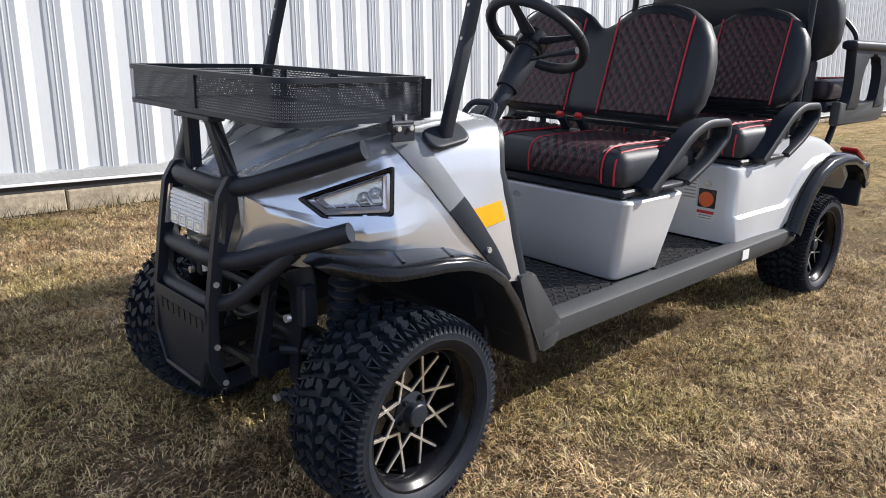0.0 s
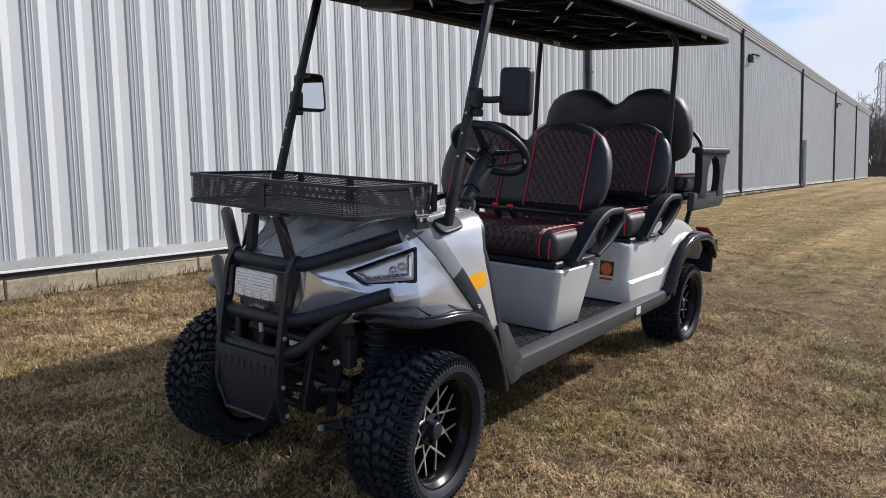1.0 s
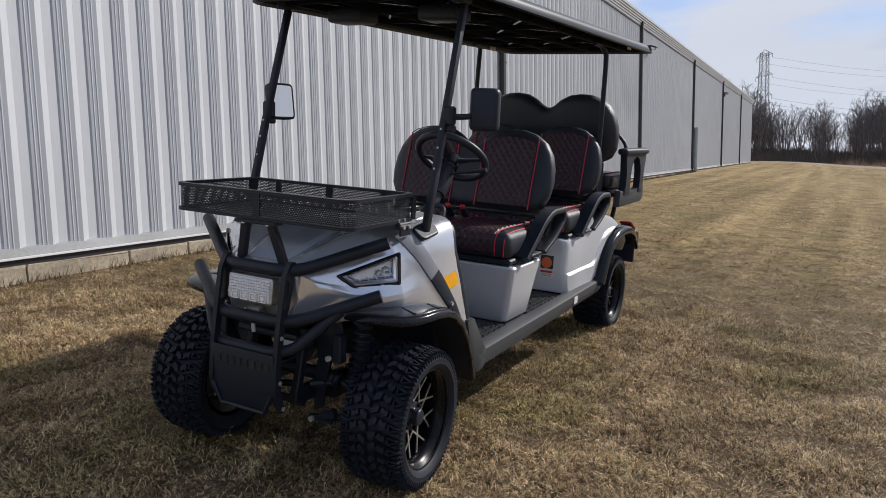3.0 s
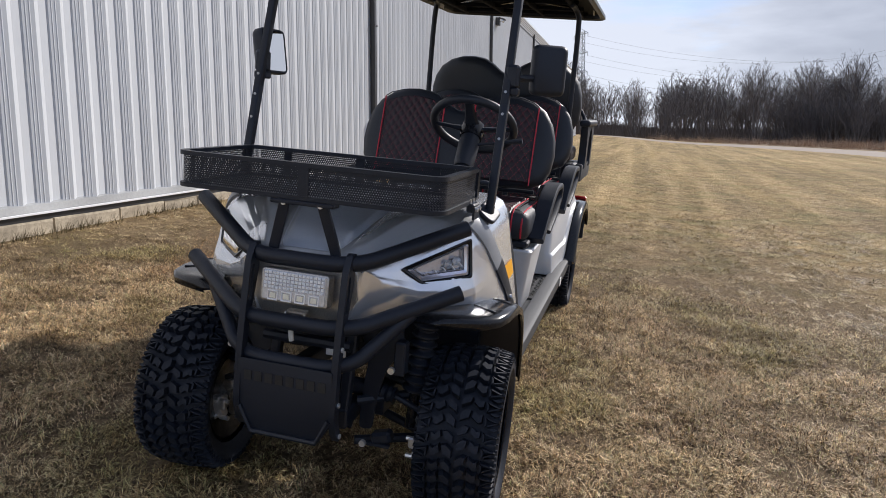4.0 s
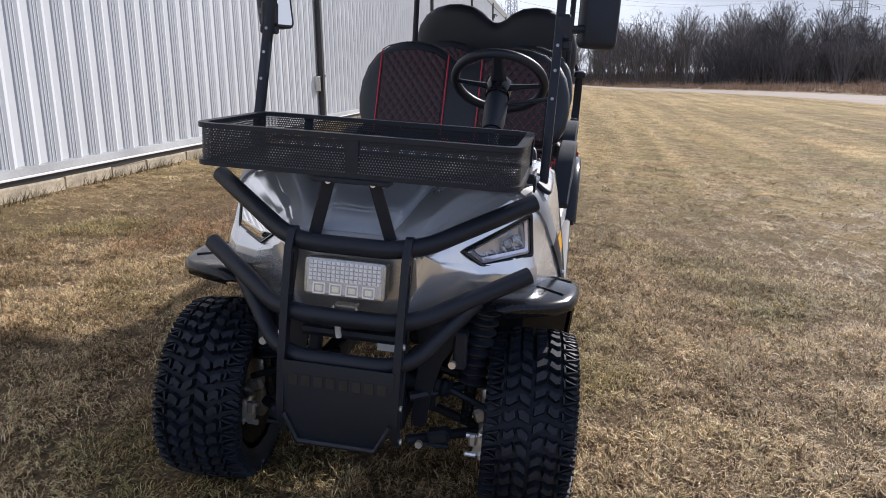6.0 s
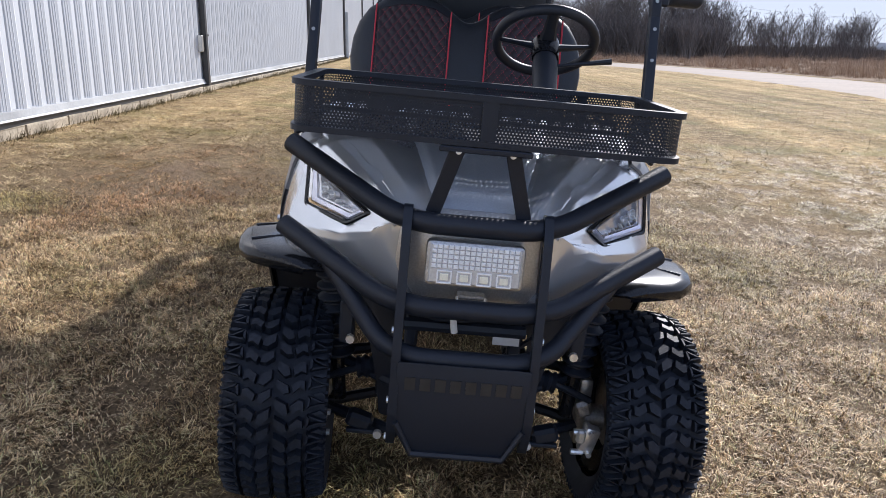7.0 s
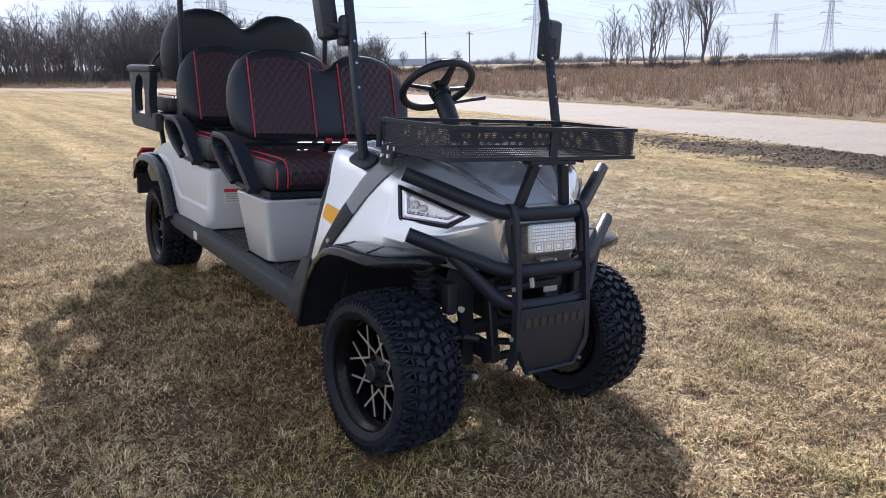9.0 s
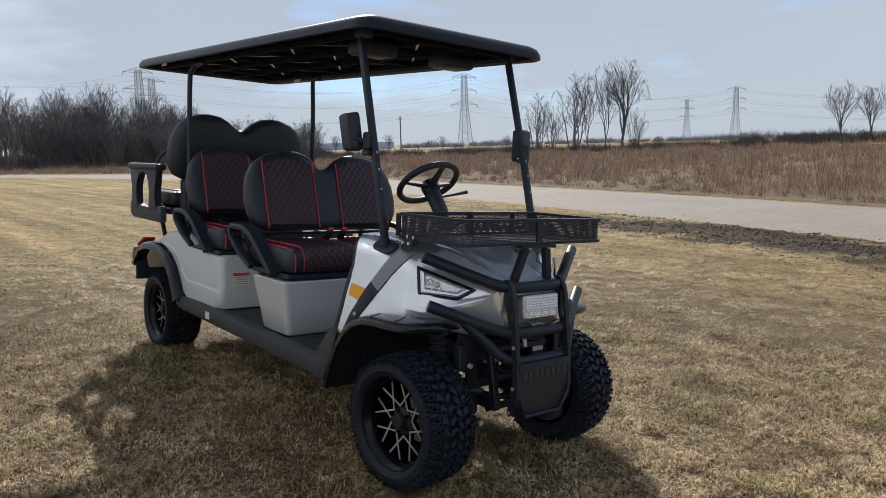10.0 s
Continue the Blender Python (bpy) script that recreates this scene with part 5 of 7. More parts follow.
# chin between lamp and grille: dark ground reflection laid on as a grey patch
for s in (1, -1):
    bm = bmesh.new()
    quad = [Vector((x, s * y, z)) for x, y, z in ((.268, .215, .868), (.168, .268, .866), (.105, .385, .752), (.268, .188, .705))]
    g = []
    for u in np.linspace(0, 1, 15):
        a, b = quad[0].lerp(quad[1], u), quad[3].lerp(quad[2], u)
        row = []
        for e in np.linspace(0, 1, 11):
            q, nrm, i, dist = skin.find_nearest(a.lerp(b, e))
            row.append(q + nrm * (.003 if nrm.dot(Vector((.6, q.y, 0))) > 0 else -.003))
        g.append(row)
    loft(bm, g, closed=False, cap=False)
    bmesh.ops.recalc_face_normals(bm, faces=bm.faces[:])
    part("chin_dark_patch", bm, M_CHIN, cart, "chin below the headlamp, darkened for its reflection of shaded ground", smooth=True)

# grille panel round the light bar
bm = bmesh.new()
slab(bm, rounded([(-.185, .905), (.185, .905), (.195, .80), (.125, .695), (-.125, .695), (-.195, .80)], .02), frame_from((.290, 0, 0), (0, 1, 0), (0, 0, 1)), .012, .003)
part("grille_panel", bm, M_DKPAN, cart, "dark grey satin grille panel")

for s in (1, -1):
    # headlamp
    corner = LAMP[s]
    fm = lamp_frame(corner)
    inv = fm.inverted()
    outl = [(q.x, q.y) for q in (inv @ p for p in corner)]

    def ring_at(inset, w, rad=.012):
        return [fm @ Vector((*p, w)) for p in rounded(offset_outline(outl, inset), rad, 4)]

    bm = bmesh.new()
    loft(bm, [ring_at(-.004, -.045), ring_at(-.004, .006), ring_at(.0, .009), ring_at(.006, .006, .010), ring_at(.007, -.006, .010)], cap=False)
    bm.faces.new([bm.verts.new(p) for p in ring_at(.004, -.034)])
    lamp = part("headlamp", bm, M_GLOSS, cart, "swept-back LED headlamp with gloss black surround", smooth=40)
    def edge_ring(top, tip, below, outside, w, rad=.006):
        """The lamp's outline drawn in by its own distance at each of the four edges."""
        n = len(outl)
        area = sum(outl[i][0] * outl[(i + 1) % n][1] - outl[(i + 1) % n][0] * outl[i][1] for i in range(n))
        lines = []
        for i, d in enumerate((top, tip, below, outside)):
            a, c = Vector(outl[i]), Vector(outl[(i + 1) % n])
            t = (c - a).normalized()
            nn = Vector((-t.y, t.x)) * (1 if area > 0 else -1)
            lines.append((a + nn * d, t))
        pts = []
        for i in range(n):
            (p, t), (q, u) = lines[i - 1], lines[i]
            den = t.x * u.y - t.y * u.x
            f = ((q.x - p.x) * u.y - (q.y - p.y) * u.x) / den
            pts.append(tuple(p + t * f))
        return [fm @ Vector((*p, w)) for p in rounded(pts, rad, 4)]

    bm = bmesh.new()
    loft(bm, [ring_at(.0075, -.010, .010), ring_at(.009, .001, .009), edge_ring(.011, .014, .017, .017, .004), edge_ring(.013, .022, .027, .027, .000), edge_ring(.014, .023, .028, .028, -.010)], cap=False)
    part("light_guide", bm, M_GUIDE, lamp, "pale mauve daytime-running light guide", smooth=30)
    bm = bmesh.new()
    loft(bm, [edge_ring(.015, .024, .029, .029, -.004), edge_ring(.018, .027, .032, .032, -.007), edge_ring(.022, .034, .036, .036, -.028, .004)], cap=False)
    bm.faces.new([bm.verts.new(p) for p in edge_ring(.021, .033, .035, .035, -.026, .004)])
    part("reflector", bm, M_LAMPIN, lamp, "chrome-lined lamp bowl", smooth=30)
    for e in range(2):
        bm = bmesh.new()
        cc = np.mean(outl, axis=0) * .7 + np.array(outl[0]) * .3 * (1, 0) + np.array(((e - .6) * -.034, -.002))
        lathe_m = fm @ Matrix.Translation((cc[0], cc[1], -.016)) @ Matrix.Rotation(radians(90), 4, "X")
        prof = lathe(bm, [(.017 - e * .002, .010), (.015 - e * .002, .012), (.010, -.006), (.004, -.010)], 16)
        for v in bm.verts:
            v.co = lathe_m @ v.co
        part("projector", bm, M_LENSW, lamp, "chrome-ringed projector lens", smooth=40)
    for e in range(5):
        bm = bmesh.new()
        f = .16 + .15 * e
        p = Vector(outl[3]).lerp(Vector(outl[2]), f) * .62 + Vector(outl[0]).lerp(Vector(outl[1]), f) * .38
        m = fm.to_3x3() @ Matrix.Rotation(.35 * s, 3, "Z")
        box(bm, fm @ Vector((p.x, p.y, -.014)), (.005, .030 - .004 * e, .016), m, .0015, 1)
        part("reflector_fin", bm, M_OPTIC, lamp, "bright chrome reflector fin")
    bm = bmesh.new()
    loft(bm, [ring_at(.0065, .0035, .010), ring_at(.012, .0065, .009), ring_at(.03, .0085, .006)], cap=False)
    bm.faces.new([bm.verts.new(p) for p in ring_at(.03, .0085, .006)])
    bmesh.ops.remove_doubles(bm, verts=bm.verts, dist=.0002)
    cover = part("lens_cover", bm, M_GLASS, lamp, "clear polycarbonate cover", smooth=60)
    cover.visible_shadow = False
    # flank strap, amber tape, bolt
    mids = [(-.062, .455, 1.085), (-.070, .478, 1.052), (-.088, .500, 1.012), (-.135, .530, .948), (-.185, .550, .878), (-.245, .570, .795), (-.300, .588, .722), (-.352, .600, .652), (-.372, .604, .628)]
    wide = [.044, .040, .037, .035, .034, .032, .026, .012, .006]
    run = [Vector(p) for p in mids]
    dense, dw = [], []
    for i in range(len(run) - 1):
        for e in (0, .25, .5, .75):
            p0, p1, p2, p3 = run[max(i - 1, 0)], run[i], run[i + 1], run[min(i + 2, len(run) - 1)]
            dense.append(.5 * ((2 * p1) + (p2 - p0) * e + (2 * p0 - 5 * p1 + 4 * p2 - p3) * e * e + (3 * p1 - p0 - 3 * p2 + p3) * e ** 3))
            dw.append(wide[i] + (wide[i + 1] - wide[i]) * e)
    secs = []
    for i, p in enumerate(dense):
        t = (dense[min(i + 1, len(dense) - 1)] - dense[max(i - 1, 0)]).normalized()
        side = Vector((t.z, 0, -t.x)).normalized()
        ring = []
        for e, lift in ((-1, .0005), (-.96, .012), (-.5, .014), (0, .0145), (.5, .014), (.96, .012), (1, .0005)):
            q = p + side * (e * dw[i])
            q = on_cowl((q.x, s * q.y, q.z), lift)
            ring.append(q)
        secs.append(ring)
    cut = 16
    for nm, part_secs, mt, lb in (("flank_strap", secs[:cut + 1], M_STRAP, "grey trim strap across the flank"), ("flank_strap", secs[cut:], M_PLAST, "black lower end of the trim strap")):
        bm = bmesh.new()
        loft(bm, part_secs, closed=False, cap=False)
        part(nm, bm, mt, cart, lb, smooth=40)
    # black cords added for the dark gaps at the strap's two edges
    for e in (0, -1):
        bm = bmesh.new()
        tube(bm, [ring[e] for ring in secs[:cut + 1]], .0042, 6)
        part("strap_gap_line", bm, M_PLAST, cart, "thin black line for the dark gap along the trim strap", smooth=60)
    bm = bmesh.new()
    quad = [Vector(q) for q in ((-.232, 0, .856), (-.350, 0, .872), (-.366, 0, .812), (-.272, 0, .796))]
    g = []
    for u in np.linspace(0, 1, 6):
        a, b = quad[0].lerp(quad[1], u), quad[3].lerp(quad[2], u)
        g.append([on_cowl((p.x, s * .57, p.z), .0075) for p in (a.lerp(b, e) for e in np.linspace(0, 1, 5))])
    loft(bm, g, closed=False, cap=False)
    part("reflective_tape", bm, M_YELLOW, cart, "amber yellow reflective tape", smooth=True)
    bm = bmesh.new()
    p = on_cowl((-.283, s * .585, .735), .012)
    tube(bm, [p, p + Vector((0, s * .010, 0))], .009, 12)
    part("bolt", bm, M_CHROME, cart)
    # dark edging of the door opening, and the grey kick panel below it
    bm = bmesh.new()
    secs = []
    for z in np.linspace(1.098, .62, 18):
        x = rear_x(z)
        y = cowl_side(-.43, z) if z < 1.06 else .530 - (z - 1.06) * 1.6
        secs.append([(x + .006, s * (y + .004), z), (x - .010, s * (y + .009), z), (x - .024, s * (y + .007), z), (x - .028, s * (y - .03), z), (x + .006, s * (y - .02), z)])
    loft(bm, secs)
    bmesh.ops.recalc_face_normals(bm, faces=bm.faces[:])
    part("door_edging", bm, M_PLAST, cart, "black moulding on the cowl's rear edge")
    bm = bmesh.new()
    slab(bm, rounded([(-.405, .635), (-.475, .635), (-.60, .475), (-.64, .43), (-.62, .355), (-.535, .345), (-.455, .50)], .012), frame_from((0, s * .595, 0), (1, 0, 0), (0, 0, 1)), .05, .008)
    part("kick_panel", bm, M_GREYPL, cart)
    # front wing flare: x, z, inner and outer edge
    flare = [(.192, .722, .400, .450), (.180, .736, .405, .520), (.150, .742, .418, .585), (.090, .744, .452, .632), (.02, .746, .480, .650), (-.06, .746, .510, .656), (-.15, .735, .533, .658), (-.23, .706, .55, .657), (-.31, .650, .565, .654), (-.38, .565, .575, .650), (-.44, .460, .58, .645), (-.490, .340, .585, .640)]
    secs = []
    for i, (x, z, yi, yo) in enumerate(flare):
        j, k = max(i - 1, 0), min(i + 1, len(flare) - 1)
        d = Vector((flare[j][0] - flare[k][0], flare[j][1] - flare[k][1])).normalized()
        nx, nz = -d.y, d.x
        ring = []
        for y, h in ((yi - .04, .020), (yi + (yo - yi) * .35, .021), (yi + (yo - yi) * .80, .014), (yo - .010, .009), (yo - .001, .001), (yo, -.022), (yo - .008, -.024), (yo - .012, -.004), (yi + (yo - yi) * .5, .004), (yi - .04, .008)):
            ring.append((x + nx * h, s * y, z + nz * h))
        secs.append(ring)
    bm = bmesh.new()
    loft(bm, secs)
    bmesh.ops.recalc_face_normals(bm, faces=bm.faces[:])
    wing = part("wing_flare", bm, M_GLOSS, cart, "gloss black front wheel-arch flare", smooth=60)
    for x0, x1 in ((.02, .055), (-.13, -.10), (-.235, -.215)):
        bm = bmesh.new()
        pts = []
        for e in np.linspace(0, 1, 6):
            x = x0 + (x1 - x0) * e
            yi, yo, zz = (float(np.interp(-x, [-q[0] for q in flare], [q[w] for q in flare])) for w in (2, 3, 1))
            pts.append((x, s * (yi + (yo - yi) * (.25 + .55 * e)), zz + .021 - .006 * e))
        tube(bm, pts, .006, 6, flat=.7)
        part("flare_rib", bm, M_GLOSS, wing, smooth=60)
    # inner arch liner
    bm = bmesh.new()
    loft(bm, [[(x, s * .22, z - .012), (x, s * (yo - .02), z - .012), (x, s * (yo - .02), z - .020), (x, s * .22, z - .020)] for x, z, yi, yo in flare[3:]])
    bmesh.ops.recalc_face_normals(bm, faces=bm.faces[:])
    part("arch_liner", bm, M_PLAST, cart)

# -- light bar, its latch --
bm = bmesh.new()
fm = frame_from((.335, 0, .827), (0, 1, 0), (0, 0, 1)) @ Matrix.Rotation(radians(-6), 4, "X")
pillow(bm, rounded([(-.119, -.0545), (.119, -.0545), (.119, .0545), (-.119, .0545)], .014), fm, .045, .006)
led = part("light_bar", bm, M_STEEL, cart, "rectangular LED work light behind the guard", smooth=40)
bm = bmesh.new()
box(bm, fm @ Vector((0, 0, .021)), (.222, .097, .008), fm.to_3x3(), .003, 1)
part("lens", bm, M_LEDBED, led, "clear lens over a grey reflector bed")
bm = bmesh.new()
for j in range(5):
    for i in range(16):
        c = Vector(((i - 7.5) * .0132, .0415 - j * .0118, .026))
        base = [bm.verts.new(fm @ (c + Vector((dx * .0058, dy * .0052, 0)))) for dx, dy in ((-1, -1), (1, -1), (1, 1), (-1, 1))]
        top = [bm.verts.new(fm @ (c + Vector((dx * .0030, dy * .0028, .005)))) for dx, dy in ((-1, -1), (1, -1), (1, 1), (-1, 1))]
        bm.faces.new(top)
        for q in range(4):
            bm.faces.new((base[q], base[(q + 1) % 4], top[(q + 1) % 4], top[q]))
tagged(part("led_optic", bm, M_OPTIC, led, "rows of small clear LED optics", smooth=False), "rows of small clear LED optics", kind="stuff")
for i in range(4):
    bm = bmesh.new()
    m = fm @ Matrix.Translation(((i - 1.5) * .048, -.032, .026))
    for c, sz in (((0, .0145, 0), (.036, .004, .006)), ((0, -.0145, 0), (.036, .004, .006)), ((.0165, 0, 0), (.004, .025, .006)), ((-.0165, 0, 0), (.004, .025, .006))):
        box(bm, m @ Vector(c), sz, m.to_3x3(), .001, 1)
    cell = part("led_cell", bm, M_OPTIC, led, "square LED reflector cell")
    bm = bmesh.new()
    box(bm, m @ Vector((0, 0, .0005)), (.020, .016, .004), m.to_3x3(), .001, 1)
    part("led_chip", bm, M_CHIP, cell, "pale yellow LED chip")
bm = bmesh.new()
box(bm, (.325, 0, .742), (.03, .07, .012), None, .003, 1)
tube(bm, smooth_path([(.345, -.035, .745), (.350, -.033, .722), (.350, .033, .722), (.345, .035, .745)], .006, 3), .004, 6)
part("bracket", bm, M_STEEL, led)

# -- tube guard --
def bar(name, pts, r=.0265, rad=.09, mat=None, sides=14, label=""):
    bm = bmesh.new()
    tube(bm, smooth_path(pts, rad, 6), r, sides)
    return part(name, bm, mat or M_POWDER, cart, label, smooth=50)


def both(pts):
    return pts + mirror_y(pts)[::-1]


bar("guard_tube", both([(.098, .495, 1.046), (.275, .215, .925), (.318, .13, .915)]), label="black bent tube of the front guard")
bar("guard_tube", both([(.148, .500, .836), (.325, .220, .722), (.352, .13, .712)]))
bar("guard_tube", both([(.232, .362, .768), (.338, .215, .605), (.368, .13, .585)]), .024)
for s in (1, -1):
    bm = bmesh.new()
    outer = [(.288, .955), (.318, .955), (.352, .90), (.378, .74), (.398, .60), (.408, .44), (.395, .385), (.365, .335), (.345, .345), (.372, .42), (.372, .56), (.350, .70), (.318, .80), (.290, .89)]
    rim_ = rounded(outer, .012, 3)
    slot = rounded([(.327, .885), (.341, .885), (.362, .765), (.340, .765)], .006, 3)
    near = min(range(len(rim_)), key=lambda i: (rim_[i][0] - .290) ** 2 + (rim_[i][1] - .89) ** 2)
    rim_ = rim_[near:] + rim_[:near + 1]
    turn = sum(a[0] * b[1] - b[0] * a[1] for a, b in zip(rim_, rim_[1:]))
    cut = sum(a[0] * b[1] - b[0] * a[1] for a, b in zip(slot, slot[1:] + slot[:1]))
    slot = slot[::-1] if turn * cut > 0 else slot
    far = min(range(len(slot)), key=lambda i: (slot[i][0] - rim_[0][0]) ** 2 + (slot[i][1] - rim_[0][1]) ** 2)
    slab(bm, rim_ + slot[far:] + slot[:far + 1], frame_from((0, s * .170, 0), (1, 0, 0), (0, 0, 1)), .022)
    part("guard_plate", bm, M_POWDER, cart, "black flat side plate of the guard")
    for z, x in ((.655, .385), (.47, .392), (.355, .372)):
        bm = bmesh.new()
        tube(bm, [(x - .012, s * .176, z), (x - .012, s * .186, z)], .009, 8)
        part("bolt", bm, M_CHROME, cart)
bm = bmesh.new()
fm = frame_from((.384, 0, 0), (0, 1, 0), (.03, 0, 1))
slab(bm, rounded([(-.166, .585), (.166, .585), (.166, .405), (.118, .328), (-.118, .328), (-.166, .405)], .008, 2), fm, .004, .001)
skid = part("skid_plate", bm, M_POWDER, cart, "black steel plate with cut-out marks")
bm = bmesh.new()
tube(bm, [fm @ Vector(p) for p in ((-.160, .42, .006), (-.116, .336, .006), (.116, .336, .006), (.160, .42, .006))], .009, 6)
part("rim", bm, M_POWDER, skid)
for k in range(8):
    bm = bmesh.new()
    box(bm, fm @ Vector(((k - 3.5) * .0375, .530, .0035)), (.026, .034, .003), fm.to_3x3())
    part("cut_out_mark", bm, M_GUTTER, skid)

# -- basket --
BX0, BX1, BY, BZ0, BZ1 = -.165, .328, .466, 1.110, 1.227


def perforated(bm, o, u, v, lu, lv, cell, hole=.50):
    """Expanded sheet: hexagons side by side, each with its hole."""
    u, v = Vector(u), Vector(v)
    dx, dy = cell * math.sqrt(3), cell * 1.5
    for j in range(int(lv / dy)):
        for i in range(int(lu / dx)):
            cx, cy = (i + .5 + .5 * (j % 2)) * dx, (j + .7) * dy
            if cx > lu - dx * .3:
                continue
            ring = []
            for f in (1.0, hole):
                ring.append([bm.verts.new(Vector(o) + u * (cx + f * cell * math.cos(math.pi / 6 + k * math.pi / 3)) + v * (cy + f * cell * math.sin(math.pi / 6 + k * math.pi / 3))) for k in range(6)])
            for k in range(6):
                bm.faces.new((ring[0][k], ring[0][(k + 1) % 6], ring[1][(k + 1) % 6], ring[1][k]))


def rounded_rect(x0, x1, y, z, rad=.06):
    p = rounded([(x0, -y), (x1, -y), (x1, y), (x0, y)], rad, 5)
    return [(a, b, z) for a, b in p]


bm = bmesh.new()
for z, h in ((BZ1 - .006, .014), (BZ0 + .006, .014)):
    loop = rounded_rect(BX0, BX1, BY, z)
    inner = rounded_rect(BX0 + .024, BX1 - .024, BY - .024, z, .045)
    n = len(loop)
    r0 = [[bm.verts.new((p[0], p[1], z + dz)) for p in l] for l, dz in ((loop, -h / 2), (loop, h / 2), (inner, h / 2), (inner, -h / 2))]
    for a in range(4):
        for k in range(n):
            bm.faces.new((r0[a][k], r0[a][(k + 1) % n], r0[(a + 1) % 4][(k + 1) % n], r0[(a + 1) % 4][k]))
basket = part("basket", bm, M_POWDER, cart, "black steel cargo basket with perforated sides", smooth=30)
gap = BZ1 - BZ0 - .02
for nm, o, u, lu in (("perforated_side", (BX1 - .008, -BY + .05, BZ0 + .01), (0, 1, 0), 2 * BY - .10), ("perforated_side", (BX0 + .008, -BY + .05, BZ0 + .01), (0, 1, 0), 2 * BY - .10),
                     ("perforated_side", (BX0 + .05, BY - .008, BZ0 + .01), (1, 0, 0), BX1 - BX0 - .10), ("perforated_side", (BX0 + .05, -BY + .008, BZ0 + .01), (1, 0, 0), BX1 - BX0 - .10)):
    bm = bmesh.new()
    perforated(bm, o, u, (0, 0, 1), lu, gap, .0048, .43)
    part(nm, bm, M_POWDER, basket, smooth=False)
for cx, cy, a0 in ((BX1 - .058, BY - .058, 0), (BX1 - .058, -BY + .058, -90), (BX0 + .058, BY - .058, 90), (BX0 + .058, -BY + .058, 180)):
    bm = bmesh.new()
    pts = [(cx + .05 * math.cos(radians(a0 + t)), cy + .05 * math.sin(radians(a0 + t))) for t in np.linspace(0, 90, 9)]
    dz_ = .0072
    for k, (p, q) in enumerate(zip(pts, pts[1:])):
        u = Vector((q[0] - p[0], q[1] - p[1], 0))
        perforated(bm, (*p, BZ0 + .01), u.normalized(), (0, 0, 1), u.length * 1.15, gap, .0048, .43)
    part("perforated_corner", bm, M_POWDER, basket, smooth=False)
bm = bmesh.new()
perforated(bm, (BX0 + .02, -BY + .02, BZ0 + .004), (0, 1, 0), (1, 0, 0), 2 * BY - .04, BX1 - BX0 - .04, .0075, .36)
part("perforated_floor", bm, M_POWDER, basket, smooth=False)
for x, y, sx, sy in ((BX1 - .006, 0, .008, .036), (BX0 + .006, 0, .008, .036), (BX0 + .02, BY - .006, .03, .008), (BX0 + .02, -BY + .006, .03, .008), (BX0 + .006, .30, .008, .03), (BX0 + .006, -.30, .008, .03)):
    bm = bmesh.new()
    box(bm, (x, y, (BZ0 + BZ1) / 2), (sx, sy, gap + .01))
    part("upright", bm, M_POWDER, basket)
bm = bmesh.new()
box(bm, (BX1 - .02, 0, BZ0 - .010), (.05, .22, .014), None, .003, 1)
part("front_lug", bm, M_POWDER, basket)
for s in (1, -1):
    bm = bmesh.new()
    p, q = Vector((.318, s * .062, 1.112)), Vector((.292, s * .112, .935))
    d = (p - q).normalized()
    mm = frame_from((p + q) / 2, d, (0, 1, 0))
    box(bm, mm.translation, ((p - q).length, .036, .008), mm.to_3x3(), .002, 1)
    box(bm, mm.translation + Vector((-.02, 0, 0)), ((p - q).length, .006, .04), mm.to_3x3(), .002, 1)
    leg = part("basket_strut", bm, M_POWDER, cart, "black flat strut carrying the basket")
    bm = bmesh.new()
    tube(bm, [(.320, s * .064, 1.096), (.332, s * .064, 1.096)], .0075, 10)
    part("bolt", bm, M_CHROME, leg)
    bm = bmesh.new()
    box(bm, (-.042, s * .472, 1.098), (.085, .028, .030), None, .005, 1)
    box(bm, (-.042, s * .484, 1.080), (.080, .008, .045), None, .002, 1)
    cl = part("basket_clamp", bm, M_POWDER, cart, "black clamp fixing the basket to the cowl")
    for dx in (-.022, .022):
        bm = bmesh.new()
        tube(bm, [(-.042 + dx, s * .486, 1.094), (-.042 + dx, s * .496, 1.094)], .0075, 10)
        tube(bm, [(-.042 + dx, s * .468, 1.11), (-.042 + dx, s * .468, 1.128)], .004, 8)
        part("bolt", bm, M_CHROME, cl)

# -- pan, sills, dash, chassis --
bm = bmesh.new()
box(bm, (-1.50, 0, .425), (2.10, 1.14, .030), None, .004, 1)
part("floor_pan", bm, M_GREYPL, cart)


def tread_mat(name, x0, x1, w):
    """Ribbed rubber: raised bars laid crosswise over a sheet."""
    bm = bmesh.new()
    box(bm, ((x0 + x1) / 2, 0, .445), (x1 - x0, 2 * w, .008))
    n = 0
    for i in range(int((x1 - x0) / .034)):
        for j in range(int(2 * w / .034)):
            c = (x0 + (i + .5) * .034, -w + (j + .5) * .034, .4505)
            a = radians(45 if (i + j) % 2 else -45)
            m = Matrix.Rotation(a, 3, "Z")
            vs = [bm.verts.new(Vector(c) + m @ Vector(p)) for p in ((-.014, -.003, 0), (.014, -.003, 0), (.014, .003, 0), (-.014, .003, 0), (-.010, 0, .004), (.010, 0, .004))]
            for f in ((0, 1, 5, 4), (1, 2, 5), (2, 3, 4, 5), (3, 0, 4)):
                bm.faces.new([vs[k] for k in f])
    return part(name, bm, M_MAT, cart, "black rubber floor mat with raised tread", smooth=False)


